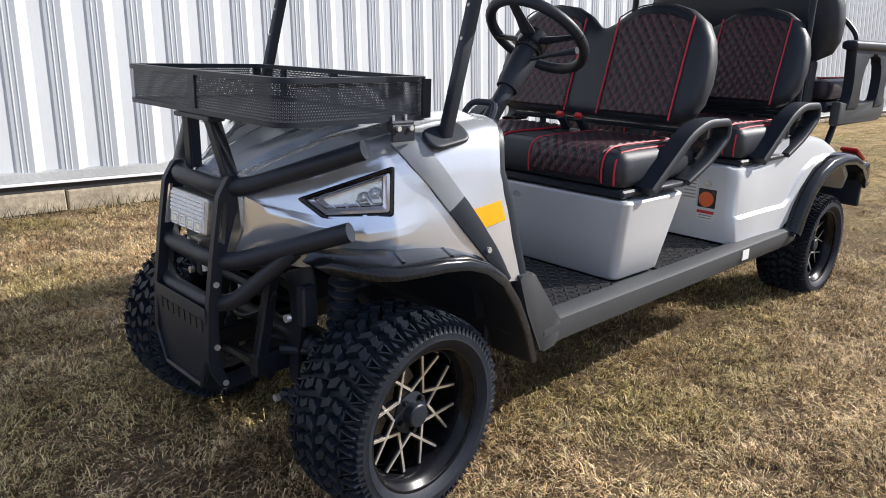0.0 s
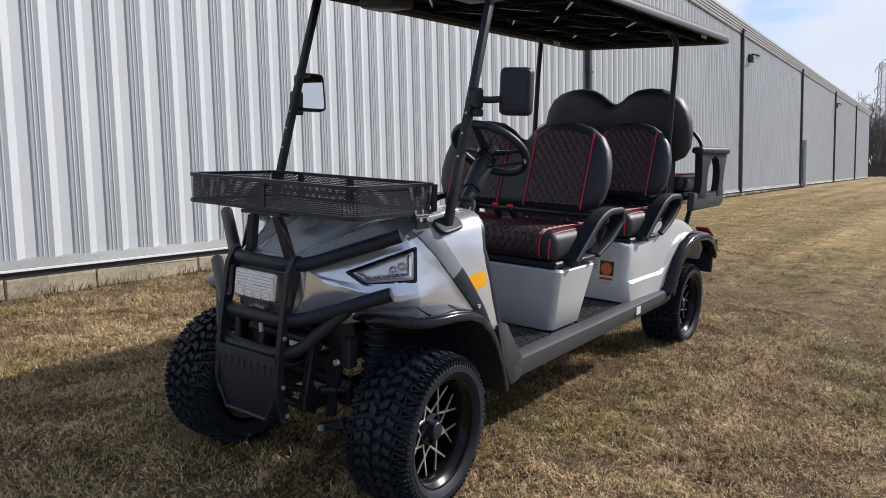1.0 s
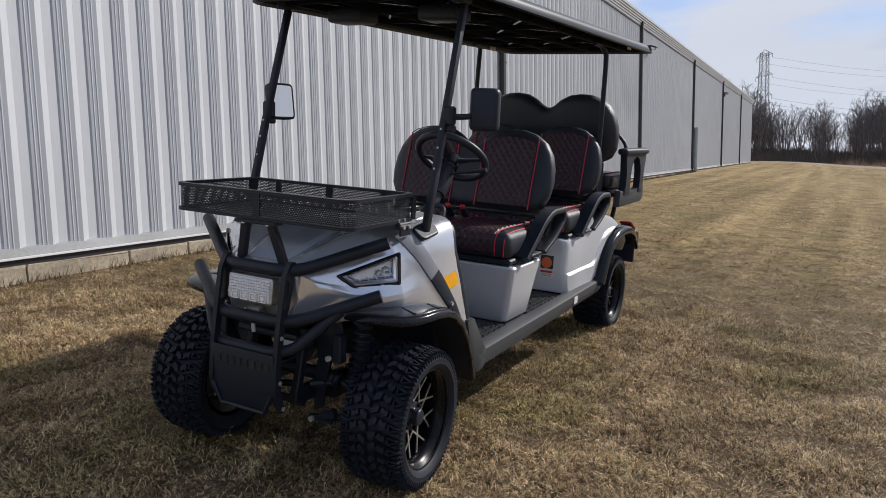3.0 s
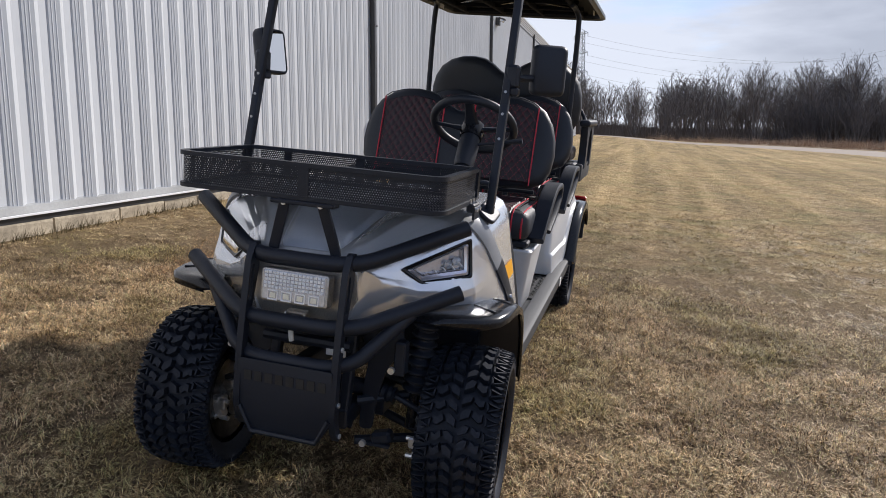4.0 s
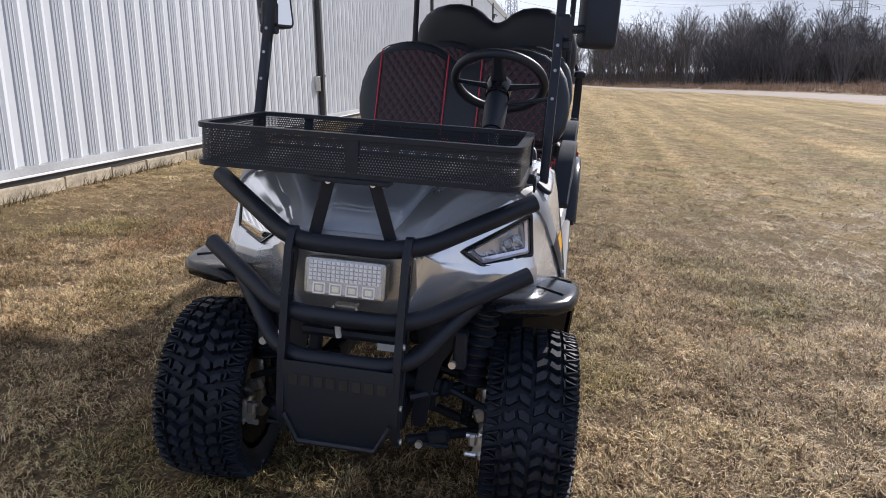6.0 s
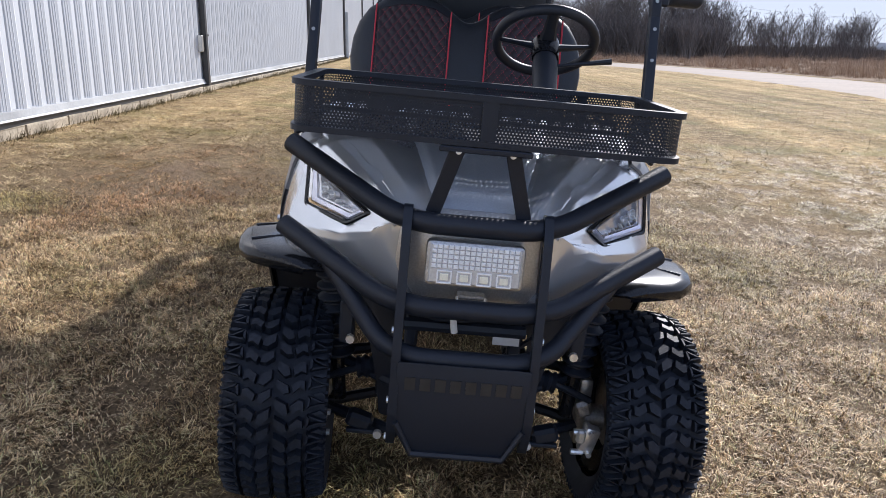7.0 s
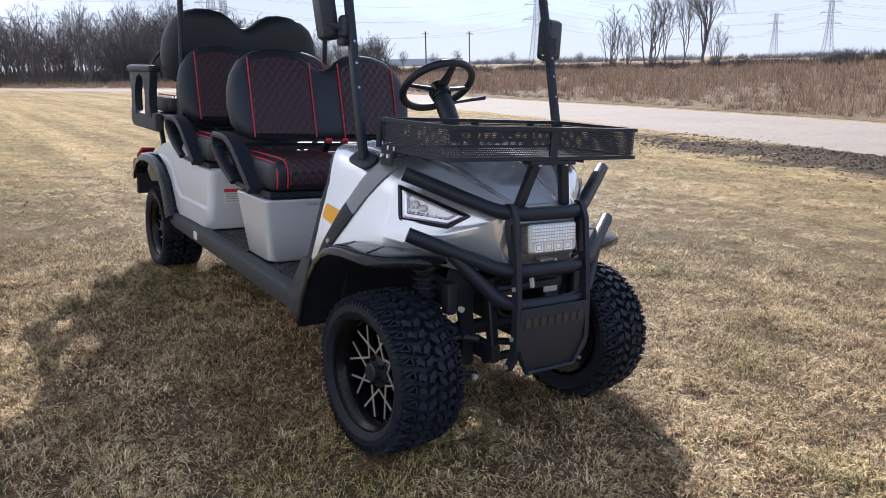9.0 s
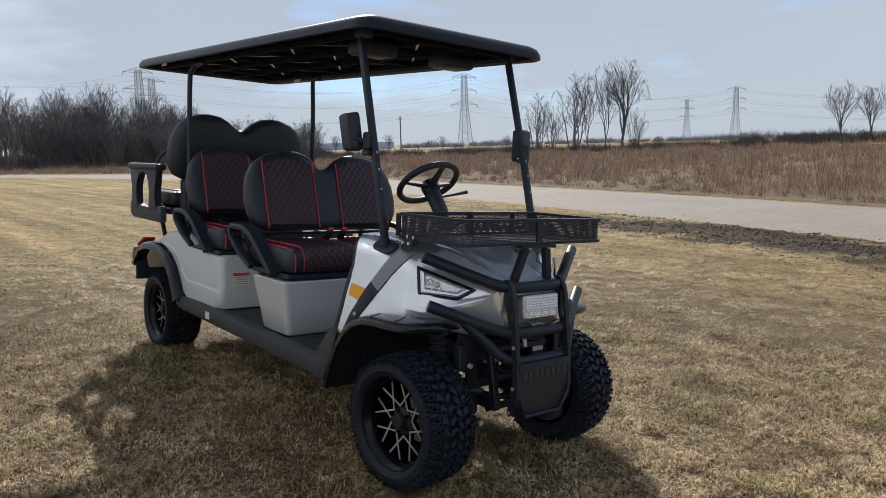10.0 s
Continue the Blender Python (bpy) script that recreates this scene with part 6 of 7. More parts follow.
tread_mat("floor_mat", -1.085, -.47, .545)
tread_mat("floor_mat", -1.975, -1.40, .545)
for s in (1, -1):
    bm = bmesh.new()
    secs = []
    for x, z0, z1 in ((-.545, .345, .448), (-.70, .350, .450), (-1.6, .362, .458), (-2.5, .372, .470), (-2.58, .385, .470)):
        secs.append([(x, s * y, z) for y, z in ((.545, z1 + .004), (.600, z1 + .004), (.618, z1 - .008), (.622, z1 - .04), (.612, z0 + .012), (.596, z0), (.545, z0))])
    loft(bm, secs)
    bmesh.ops.recalc_face_normals(bm, faces=bm.faces[:])
    sill = part("sill", bm, M_GREYPL, cart, "dark grey moulded side sill", smooth=40)
    bm = bmesh.new()
    box(bm, (-2.00, s * .6235, .425), (.062, .004, .046))
    part("sill_label", bm, M_LABEL, sill, "small white label")
bm = bmesh.new()
loft(bm, [[(x, y, z) for x, z in ((-.28, 1.078), (-.40, 1.082), (-.455, 1.03), (-.47, .93), (-.44, .84), (-.43, .60), (-.42, .455), (-.38, .455), (-.28, .9))] for y in (-.47, -.2, .2, .47)])
part("dashboard", bm, M_PLAST, cart, "matt black dashboard", smooth=30)
bm = bmesh.new()
box(bm, (-.468, -.18, .985), (.012, .40, .08), Matrix.Rotation(radians(25), 3, "Y"), .003, 1)
part("glove_tray", bm, M_GLOSS, cart)
for y in (.27, -.27):
    bm = bmesh.new()
    box(bm, (-1.60, y * .75, .36), (3.36, .06, .08), None, .006, 1)
    part("chassis_rail", bm, M_PLAST, cart)
bm = bmesh.new()
box(bm, (-1.45, 0, .37), (2.0, .90, .09), None, .01, 1)
part("under_tray", bm, M_PLAST, cart)
bm = bmesh.new()
tube(bm, [(-3.08, -.42, .272), (-3.08, .42, .272)], .045, 12)
tube(bm, [(-3.08, -.10, .272), (-3.08, .12, .272)], .11, 14)
part("rear_axle", bm, M_PLAST, cart)

# -- front suspension --
bm = bmesh.new()
for y in (.14, -.14):
    box(bm, (.07, y, .36), (.36, .04, .07), None, .006, 1)
    box(bm, (.20, y, .50), (.04, .035, .30), Matrix.Rotation(radians(-12), 3, "Y"), .006, 1)
for x, z in ((.20, .33), (-.06, .36), (.12, .62), (.24, .62)):
    tube(bm, [(x, -.16, z), (x, .16, z)], .018, 8)
box(bm, (.02, 0, .60), (.18, .50, .07), None, .01, 1)
part("front_subframe", bm, M_POWDER, cart, "black welded steel front subframe")
bm = bmesh.new()
tube(bm, [(.10, -.20, .43), (.10, .20, .43)], .030, 12)
for s in (1, -1):
    tube(bm, [(.10, s * (.20 + .012 * e), .43 - .002 * e) for e in range(8)], .03, 10, radii=[.034 if e % 2 else .026 for e in range(8)])
    tube(bm, [(.10, s * .27, .42), (.085, s * .40, .36)], .011, 8)
part("steering_rack", bm, M_POWDER, cart, "black steering rack with rubber bellows", smooth=40)
for s in (1, -1):
    bm = bmesh.new()
    slab(bm, rounded([(.155, .64), (.30, .70), (.32, .62), (.255, .52), (.225, .40), (.215, .29), (.165, .29), (.175, .45), (.19, .55)], .018, 3), frame_from((.135, 0, 0), (0, s, 0), (0, 0, 1)), .012, .003)
    part("suspension_tower", bm, M_POWDER, cart, "black pressed-steel suspension tower", smooth=30)
    bm = bmesh.new()
    box(bm, (.165, s * .265, .285), (.05, .075, .045), Matrix.Rotation(s * .3, 3, "X"), .010, 1)
    box(bm, (.185, s * .255, .262), (.02, .09, .012), None, .003, 1)
    part("arm_bracket", bm, M_PLAST, cart, "scuffed black steel arm bracket")
bm = bmesh.new()
tube(bm, smooth_path([(.24, -.15, .56), (.20, -.10, .50), (.22, .02, .47), (.18, .12, .52), (.20, .20, .60)], .05, 4), .008, 6)
part("brake_hose", bm, M_PLAST, cart)
bm = bmesh.new()
box(bm, (.25, .11, .60), (.004, .07, .03))
part("warning_label", bm, M_LABEL, cart, "small white label with red heading")
for s in (1, -1):
    for z, zz, yy in ((.25, .25, .40), (.40, .42, .38)):
        bm = bmesh.new()
        tube(bm, [(.16, s * .16, z), (.02, s * yy, zz)], .017, 8)
        tube(bm, [(-.12, s * .16, z), (.02, s * yy, zz)], .017, 8)
        part("control_arm", bm, M_PLAST, cart)
    bm = bmesh.new()
    tube(bm, [(.07, s * .335, .30), (.07, s * .375, .74)], .020, 10)
    damper = part("shock_absorber", bm, M_GLOSS, cart, "black coil-over shock absorber")
    bm = bmesh.new()
    pts, rad = [], []
    for e in range(49):
        f = e / 48
        pts.append((.07, s * (.345 + .03 * f), .44 + .27 * f))
        rad.append(.040 + .010 * math.sin(f * 8 * 2 * math.pi))
    tube(bm, pts, .05, 16, radii=rad)
    part("coil_spring", bm, M_PLAST, damper)
    bm = bmesh.new()
    box(bm, (.02, s * .395, .30), (.06, .04, .22), None, .012, 2)
    box(bm, (.06, s * .385, .33), (.07, .05, .05), Matrix.Rotation(.4, 3, "X"), .010, 1)
    tube(bm, [(.02, s * .40, .272), (.02, s * .46, .272)], .042, 12)
    knuckle = part("steering_knuckle", bm, M_STEEL, cart, "bare cast steering knuckle")
    bm = bmesh.new()
    box(bm, (.135, s * .400, .262), (.040, .045, .085), Matrix.Rotation(s * -.25, 3, "X"), .009, 2)
    box(bm, (.155, s * .372, .280), (.022, .026, .040), None, .006, 1)
    for dz in (-.035, .03):
        tube(bm, [(.150, s * .385, .262 + dz), (.150, s * .350, .262 + dz)], .009, 8)
        tube(bm, [(.135, s * .40, .262 + dz), (.168, s * .40, .262 + dz)], .008, 8)
    box(bm, (.11, s * .40, .27), (.05, .022, .05), None, .006, 1)
    part("brake_caliper", bm, M_CHROME, knuckle, "silver brake caliper")
    for x, y, z in ((.215, .30, .555), (.205, .21, .27)):
        bm = bmesh.new()
        tube(bm, [(x, s * y, z), (x + .014, s * y, z)], .012, 8)
        part("bolt", bm, M_CHROME, cart)
    bm = bmesh.new()
    box(bm, (.165, s * .315, .585), (.05, .04, .12), None, .006, 1)
    part("shock_bracket", bm, M_PLAST, cart)
bm = bmesh.new()
tube(bm, smooth_path([(.28, -.04, .70), (.30, -.035, .66), (.30, -.03, .63)], .02, 3), .009, 8)
part("cable_plug", bm, M_LABEL, cart, "white wiring plug")
bm = bmesh.new()
tube(bm, smooth_path([(.27, .13, .68), (.29, .02, .66), (.28, -.10, .655), (.27, -.15, .70)], .05, 4), .006, 6)
part("wiring", bm, M_PLAST, cart)

# -- seat boxes --
def tapered_box(x0b, x1b, yb, x0t, x1t, yt, z0, z1, rad):
    bm = bmesh.new()
    secs = []
    for k in (0, .03, .5, .97, 1):
        f = lambda a, b: a + (b - a) * k
        ins = .008 if k in (0, 1) else 0
        o = rounded([(f(x0b, x0t) - ins, -f(yb, yt) + ins), (f(x1b, x1t) + ins, -f(yb, yt) + ins), (f(x1b, x1t) + ins, f(yb, yt) - ins), (f(x0b, x0t) - ins, f(yb, yt) - ins)], rad, 4)
        secs.append([(x, y, z0 + (z1 - z0) * k) for x, y in o])
    loft(bm, secs)
    bmesh.ops.recalc_face_normals(bm, faces=bm.faces[:])
    return bm


part("seat_box", tapered_box(-1.090, -1.405, .520, -1.075, -1.50, .555, .452, .768, .035), M_LTPAN, cart, "light grey moulded seat box", smooth=40)

# rear body: box, quarters and tail in one moulding
RB = [(-1.980, .460, .806, .500), (-1.986, .456, .812, .522), (-2.000, .455, .814, .538), (-2.03, .455, .815, .548), (-2.20, .458, .818, .553), (-2.34, .460, .838, .560), (-2.46, .462, .895, .570), (-2.53, .50, .918, .574), (-2.62, .62, .922, .578), (-2.75, .705, .918, .580), (-2.90, .74, .895, .580), (-3.05, .75, .845, .580), (-3.20, .72, .780, .575), (-3.34, .64, .705, .560), (-3.42, .56, .650, .52)]
bm = bmesh.new()
secs = []
for x, zb, zt, yo in RB:
    low = zb + min(.12, (zt - zb) * .4)
    half = [(0, zt), (yo * .55, zt), (yo - .040, zt - .002), (yo - .013, zt - .012), (yo - .003, zt - .038), (yo, low + .014), (yo + .015, low), (yo + .016, zb + .01), (yo + .006, zb)]
    secs.append([(x, -y, z) for y, z in half[::-1]] + [(x, y, z) for y, z in half[1:]])
loft(bm, secs, closed=True, cap=True)
bmesh.ops.recalc_face_normals(bm, faces=bm.faces[:])
rear = part("rear_body", bm, M_LTPAN, cart, "light silver-grey rear body moulding", smooth=38)
for s in (1, -1):
    path = [(-2.50, .455), (-2.555, .56), (-2.63, .665), (-2.74, .745), (-2.88, .790), (-3.04, .802), (-3.20, .790), (-3.34, .745), (-3.44, .665), (-3.465, .60)]
    secs = []
    for i, (x, z) in enumerate(path):
        d = Vector((path[min(i + 1, 9)][0] - path[max(i - 1, 0)][0], path[min(i + 1, 9)][1] - path[max(i - 1, 0)][1])).normalized()
        nx, nz = d.y, -d.x
        ring = []
        for y, h in ((.53, .006), (.60, .010), (.640, .004), (.655, -.012), (.657, -.050), (.643, -.050), (.635, -.016), (.53, -.010)):
            ring.append((x + nx * h, s * y, z + nz * h))
        secs.append(ring)
    bm = bmesh.new()
    loft(bm, secs)
    bmesh.ops.recalc_face_normals(bm, faces=bm.faces[:])
    part("wing_flare", bm, M_GLOSS, cart, "gloss black rear wheel-arch flare", smooth=50)
    bm = bmesh.new()
    loft(bm, [[(x, s * .20, z - .015), (x, s * .64, z - .015), (x, s * .64, z - .022), (x, s * .20, z - .022)] for x, z in path])
    part("arch_liner", bm, M_PLAST, cart)
    bm = bmesh.new()
    box(bm, (-3.435, s * .40, .60), (.03, .46, .26), None, .006, 1)
    part("arch_liner", bm, M_PLAST, cart)
    bm = bmesh.new()
    box(bm, (-3.455, s * .575, .665), (.09, .14, .11), Matrix.Rotation(radians(12), 3, "Y"), .018, 2)
    tl = part("tail_lamp", bm, M_GLOSS, cart, "rear lamp unit with red lens")
    bm = bmesh.new()
    box(bm, (-3.33, s * .585, .782), (.16, .10, .022), Matrix.Rotation(radians(-24), 3, "Y"), .008, 1)
    part("lens", bm, M_TAILRED, tl, "red lens")
    bm = bmesh.new()
    box(bm, (-3.47, s * .575, .60), (.05, .15, .03), None, .006, 1)
    part("trim", bm, M_GREYPL, tl)
# labels and reflector on the front face of the rear box
FX = -1.982
bm = bmesh.new()
box(bm, (FX + .002, .415, .655), (.008, .088, .088), None, .003, 1)
rf = part("side_reflector", bm, M_GLOSS, cart, "round orange reflector on a black square")
bm = bmesh.new()
tube(bm, [(FX + .004, .415, .652), (FX + .012, .415, .652)], .036, 20)
part("disc", bm, M_ORANGE, rf, "orange disc")
bm = bmesh.new()
tube(bm, [(FX, .412, .722), (FX + .010, .412, .722)], .017, 14)
part("charge_socket", bm, M_STEEL, cart)


def label_card(x, y, z, w, h, head, lines):
    bm = bmesh.new()
    box(bm, (x, y, z), (.002, w, h))
    card = part("warning_label", bm, M_LABEL, cart, "white warning label with red heading")
    bm = bmesh.new()
    box(bm, (x + .0016, y, z + h / 2 - head / 2), (.002, w, head))
    part("heading", bm, M_REDPL, card, "red heading band")
    for k in range(lines):
        bm = bmesh.new()
        box(bm, (x + .0016, y, z + h / 2 - head - (k + .8) * (h - head) / (lines + .6)), (.0015, w * .8, (h - head) / (lines + .6) * .35))
        part("print_line", bm, M_INK, card)


label_card(FX + .003, .325, .700, .075, .125, .018, 6)
label_card(FX + .003, .415, .575, .085, .045, .014, 2)
label_card(FX + .003, -.40, .655, .115, .085, .020, 4)
bm = bmesh.new()
box(bm, (-1.077, -.30, .742), (.004, .07, .012), None)
part("badge", bm, M_CHROME, cart, "small bright badge")
bm = bmesh.new()
tube(bm, [(-1.079, .02, .72), (-1.074, .02, .72)], .022, 16, flat=.6)
part("badge", bm, M_LENSW, cart, "small oval silver badge")

# -- bench seats --
LEAN = radians(17)


def back_half():
    return [(0, 0), (.30, -.004), (.44, .004), (.505, .035), (.540, .10), (.552, .19), (.545, .28), (.522, .36), (.478, .43), (.41, .478), (.33, .502), (.25, .507), (.17, .495), (.105, .462), (.055, .420), (.02, .402), (0, .399)]


def full_outline(half, clip=True):
    right = [(u, v) for u, v in half]
    left = [(-u, v) for u, v in half[::-1] if u > 1e-6]
    return right + left


def top_of(u, half):
    pts = [(a, b) for a, b in half[5:]]
    pts.sort()
    return float(np.interp(abs(u), [p[0] for p in pts], [p[1] for p in pts]))


def quilt(place, u0, u1, v0, v1_of, pitch=.041, nu=56, nv=80, puff=.0055):
    """A panel of diamond puffs over a surface given by place(u, v, lift); and its stitches."""
    vs, fs = [], []
    for i in range(nu + 1):
        u = u0 + (u1 - u0) * i / nu
        v1 = v1_of(u)
        for j in range(nv + 1):
            v = v0 + (v1 - v0) * j / nv
            a, b = (u * .92 + v * .72) / pitch * math.pi, (u * .92 - v * .72) / pitch * math.pi
            h = puff * (abs(math.sin(a)) ** .55) * (abs(math.sin(b)) ** .55)
            edge = min(i, nu - i, j, nv - j)
            lift = .006 + h if edge > 0 else -.004
            vs.append(place(u, v, lift))
    for i in range(nu):
        for j in range(nv):
            k = i * (nv + 1) + j
            fs.append((k, k + nv + 1, k + nv + 2, k + 1))
    st_v, st_f = [], []
    for fam in (1, -1):
        n0 = int(math.floor(min((u0 * .92 + fam * v * .72) / pitch for v in (v0, v1_of((u0 + u1) / 2) + .1)))) - 2
        for n in range(n0, n0 + 80):
            u = u0
            run = []
            du = .0042
            while u < u1:
                v = (n * pitch - .92 * u) / (.72 * fam)
                if v0 + .004 < v < v1_of(u) - .004:
                    run.append((u, v))
                u += du
            for p, q in zip(run[::2], run[1::2]):
                d = Vector((q[0] - p[0], q[1] - p[1]))
                if d.length > .03:
                    continue
                w = Vector((-d.y, d.x)).normalized() * .0009
                base = len(st_v)
                st_v += [place(p[0] - w.x, p[1] - w.y, .0085), place(q[0] - w.x, q[1] - w.y, .0085), place(q[0] + w.x, q[1] + w.y, .0085), place(p[0] + w.x, p[1] + w.y, .0085)]
                st_f.append((base, base + 1, base + 2, base + 3))
    return (vs, fs), (st_v, st_f)


def bench(dx, dz, row_label):
    """A two-hump bench: tray, cushion, backrest, quilted panels with red piping."""
    T = Matrix.Translation((dx, 0, dz))
    bm = bmesh.new()
    box(bm, (-1.315, 0, .782), (.47, 1.06, .030), None, .008, 1)
    for y in (.30, -.30):
        tube(bm, smooth_path([(-1.50, y, .80), (-1.60, y, .83), (-1.62, y, .93), (-1.60, y, 1.16)], .05, 3), .016, 8)
    tube(bm, [(-1.605, -.46, .985), (-1.605, .46, .985)], .013, 8)
    for y in (.49, -.49):
        box(bm, (-1.18, y, .765), (.05, .07, .05), None, .006, 1)
        box(bm, (-1.32, y, .765), (.05, .07, .04), None, .006, 1)
    for v in bm.verts:
        v.co = T @ v.co
    seat = part("bench_seat", bm, M_PLAST, cart, row_label)
    # cushion
    bm = bmesh.new()
    o = rounded([(-1.065, -.525), (-1.62, -.525), (-1.62, .525), (-1.065, .525)], .06, 5)
    pillow(bm, o, T @ Matrix.Translation((0, 0, .870)), .145, .038, .006)
    part("cushion", bm, M_VINYL, seat, "black grained vinyl cushion", smooth=45)
    prof = [(-1.585, .949), (-1.20, .949), (-1.115, .945), (-1.080, .928), (-1.064, .900), (-1.061, .86), (-1.066, .815)]
    dense = [Vector((p[0], 0, p[1])) for p in prof]
    arc = np.cumsum([0] + [(b - a).length for a, b in zip(dense, dense[1:])])

    def on_cushion(u, v, lift):
        v = min(max(v, 0), arc[-1])
        i = min(int(np.searchsorted(arc, v, "right")) - 1, len(dense) - 2)
        t = (v - arc[i]) / (arc[i + 1] - arc[i])
        p = dense[i].lerp(dense[i + 1], t)

        def slope(k):
            d = (dense[min(k + 1, len(dense) - 1)] - dense[max(k - 1, 0)]).normalized()
            return Vector((-d.z, 0, d.x)) * (1 if d.x > 0 else 1)
        n = slope(i).lerp(slope(i + 1), t).normalized()
        if n.z < 0 and n.x < 0:
            n = -n
        q = p + n * lift
        return T @ Vector((q.x, u, q.z))

    B = T @ Matrix(((0, -math.sin(LEAN), math.cos(LEAN), -1.505), (1, 0, 0, 0), (0, math.cos(LEAN), math.sin(LEAN), 1.025), (0, 0, 0, 1)))
    half = back_half()
    bm = bmesh.new()
    pillow(bm, full_outline(half), B @ Matrix.Translation((0, 0, -.055)), .105, .034, .006)
    bmesh.ops.recalc_face_normals(bm, faces=bm.faces[:])
    part("backrest", bm, M_VINYL, seat, "black vinyl two-hump backrest", smooth=45)

    def on_back(u, v, lift):
        return B @ Vector((u, v, lift - .001))

    for s in (1, -1):
        lo, hi = (.095, .435) if s > 0 else (-.435, -.095)
        for nm, place, v0, v1f in (("quilted_cushion_panel", on_cushion, .02, lambda u: float(arc[-1]) - .01), ("quilted_back_panel", on_back, .018, lambda u: top_of(u, half) - .050)):
            (v_, f_), (sv, sf) = quilt(place, lo, hi, v0, v1f)
            ob = new(nm, bulk(nm, v_, f_, M_QUILT, True))
            ob.parent = seat
            ob["label"] = "black diamond-quilted panel with red stitching"
            ob = new("stitching", bulk("stitching", sv, sf, M_STITCH))
            ob.parent = seat
            tagged(ob, kind="stuff")
        for u in (.088, .442):
            bm = bmesh.new()
            tube(bm, [on_back(s * u, v, .010) for v in np.linspace(.004, top_of(u, half) - .018, 14)], .0040, 6)
            part("piping", bm, M_RED, seat, "red piping")
            bm = bmesh.new()
            tube(bm, [on_cushion(s * u, v, .006) for v in np.linspace(.02, float(arc[-1]) - .005, 26)], .0040, 6)
            part("piping", bm, M_RED, seat, "red piping")
        bm = bmesh.new()
        tube(bm, [on_back(s * u, top_of(u, half) - .016 - .030 * (1 - abs((u - .265) / .177) ** 2) * 0, .010) for u in np.linspace(.088, .442, 12)], .0030, 6)
        part("seam", bm, M_VINYL, seat)
        bm = bmesh.new()
        tube(bm, [T @ Vector((x, s * .492, z)) for x, z in ((-1.58, .942), (-1.2, .942), (-1.10, .936), (-1.070, .905), (-1.064, .86), (-1.068, .815))], .0045, 6)
        part("piping", bm, M_RED, seat, "red piping")
        # hip restraint
        bm = bmesh.new()
        loop = smooth_path([(-1.200, s * .548, .790), (-1.430, s * .560, .985), (-1.540, s * .565, 1.030), (-1.715, s * .570, 1.030), (-1.722, s * .570, .965), (-1.600, s * .565, .870), (-1.46, s * .555, .800)], .05, 5)
        secs = []
        for i, p in enumerate(loop):
            t = (loop[min(i + 1, len(loop) - 1)] - loop[max(i - 1, 0)]).normalized()
            n = Vector((-t.z, 0, t.x)).normalized()
            f = i / (len(loop) - 1)
            hw, th = .044 - .006 * f, .020 - .008 * f
            secs.append([T @ (p + Vector((0, dy * hw, 0)) + n * dn * th) for dy, dn in ((-1, -.5), (-.85, -1), (.85, -1), (1, -.5), (1, .5), (.85, 1), (-.85, 1), (-1, .5))])
        loft(bm, secs)
        bmesh.ops.recalc_face_normals(bm, faces=bm.faces[:])
        box(bm, T @ Vector((-1.33, s * .545, .795)), (.24, .055, .022), None, .006, 1)
        part("hip_restraint", bm, M_PLAST, seat, "black plastic hip-restraint loop", smooth=50)
        # belt buckle
        bm = bmesh.new()
        box(bm, T @ Vector((-1.455, s * .050, .985)), (.026, .042, .085), Matrix.Rotation(.75, 3, "Y"), .006, 1)
        part("belt_buckle", bm, M_PLAST, seat, "seat-belt buckle with red button")
        bm = bmesh.new()
        box(bm, T @ Vector((-1.424, s * .050, 1.020)), (.022, .034, .026), Matrix.Rotation(.75, 3, "Y"), .004, 1)
        ob = part("buckle_button", bm, M_REDPL, seat, "red button")
        bm = bmesh.new()
        tube(bm, smooth_path([T @ Vector((-1.60, s * .42, .965)), T @ Vector((-1.57, s * .46, .965)), T @ Vector((-1.60, s * .535, .96)), T @ Vector((-1.66, s * .55, .93))], .03, 3), .022, 6, flat=.15)
        part("belt_strap", bm, M_BELT, seat)
        bm = bmesh.new()
        box(bm, T @ Vector((-1.70, s * .50, .985)), (.06, .035, .08), None, .01, 1)
        part("belt_reel", bm, M_PLAST, seat)
    return seat


bench(0, .010, "front bench seat, black quilted vinyl with red piping")
bench(-.955, .044, "middle bench seat, black quilted vinyl with red piping")

# rear-facing seat: tall black back, low cushion, tray and arm loops
bm = bmesh.new()
RB_M = Matrix(((0, .17, -.985, -2.985), (1, 0, 0, 0), (0, .985, .17, 1.285), (0, 0, 0, 1)))
pillow(bm, full_outline([(u * 1.0, v * 1.0) for u, v in back_half()]), RB_M, .15, .048, .008)
bmesh.ops.recalc_face_normals(bm, faces=bm.faces[:])
rs = part("rear_seat", bm, M_VINYL, cart, "rear-facing seat with tall black vinyl back", smooth=45)
bm = bmesh.new()
pillow(bm, rounded([(-3.02, -.50), (-3.50, -.50), (-3.50, .50), (-3.02, .50)], .05, 4), Matrix.Translation((0, 0, 1.135)), .11, .03, .004)
part("cushion", bm, M_QUILT, rs, "black quilted rear cushion")
for y in (-.44, .44):
    bm = bmesh.new()
    tube(bm, [(-3.03, y, 1.198), (-3.48, y, 1.198)], .005, 6)
    part("piping", bm, M_RED, rs, "red piping")
bm = bmesh.new()
box(bm, (-3.28, 0, 1.045), (.60, 1.06, .05), None, .012, 1)
part("tray", bm, M_PLAST, rs)
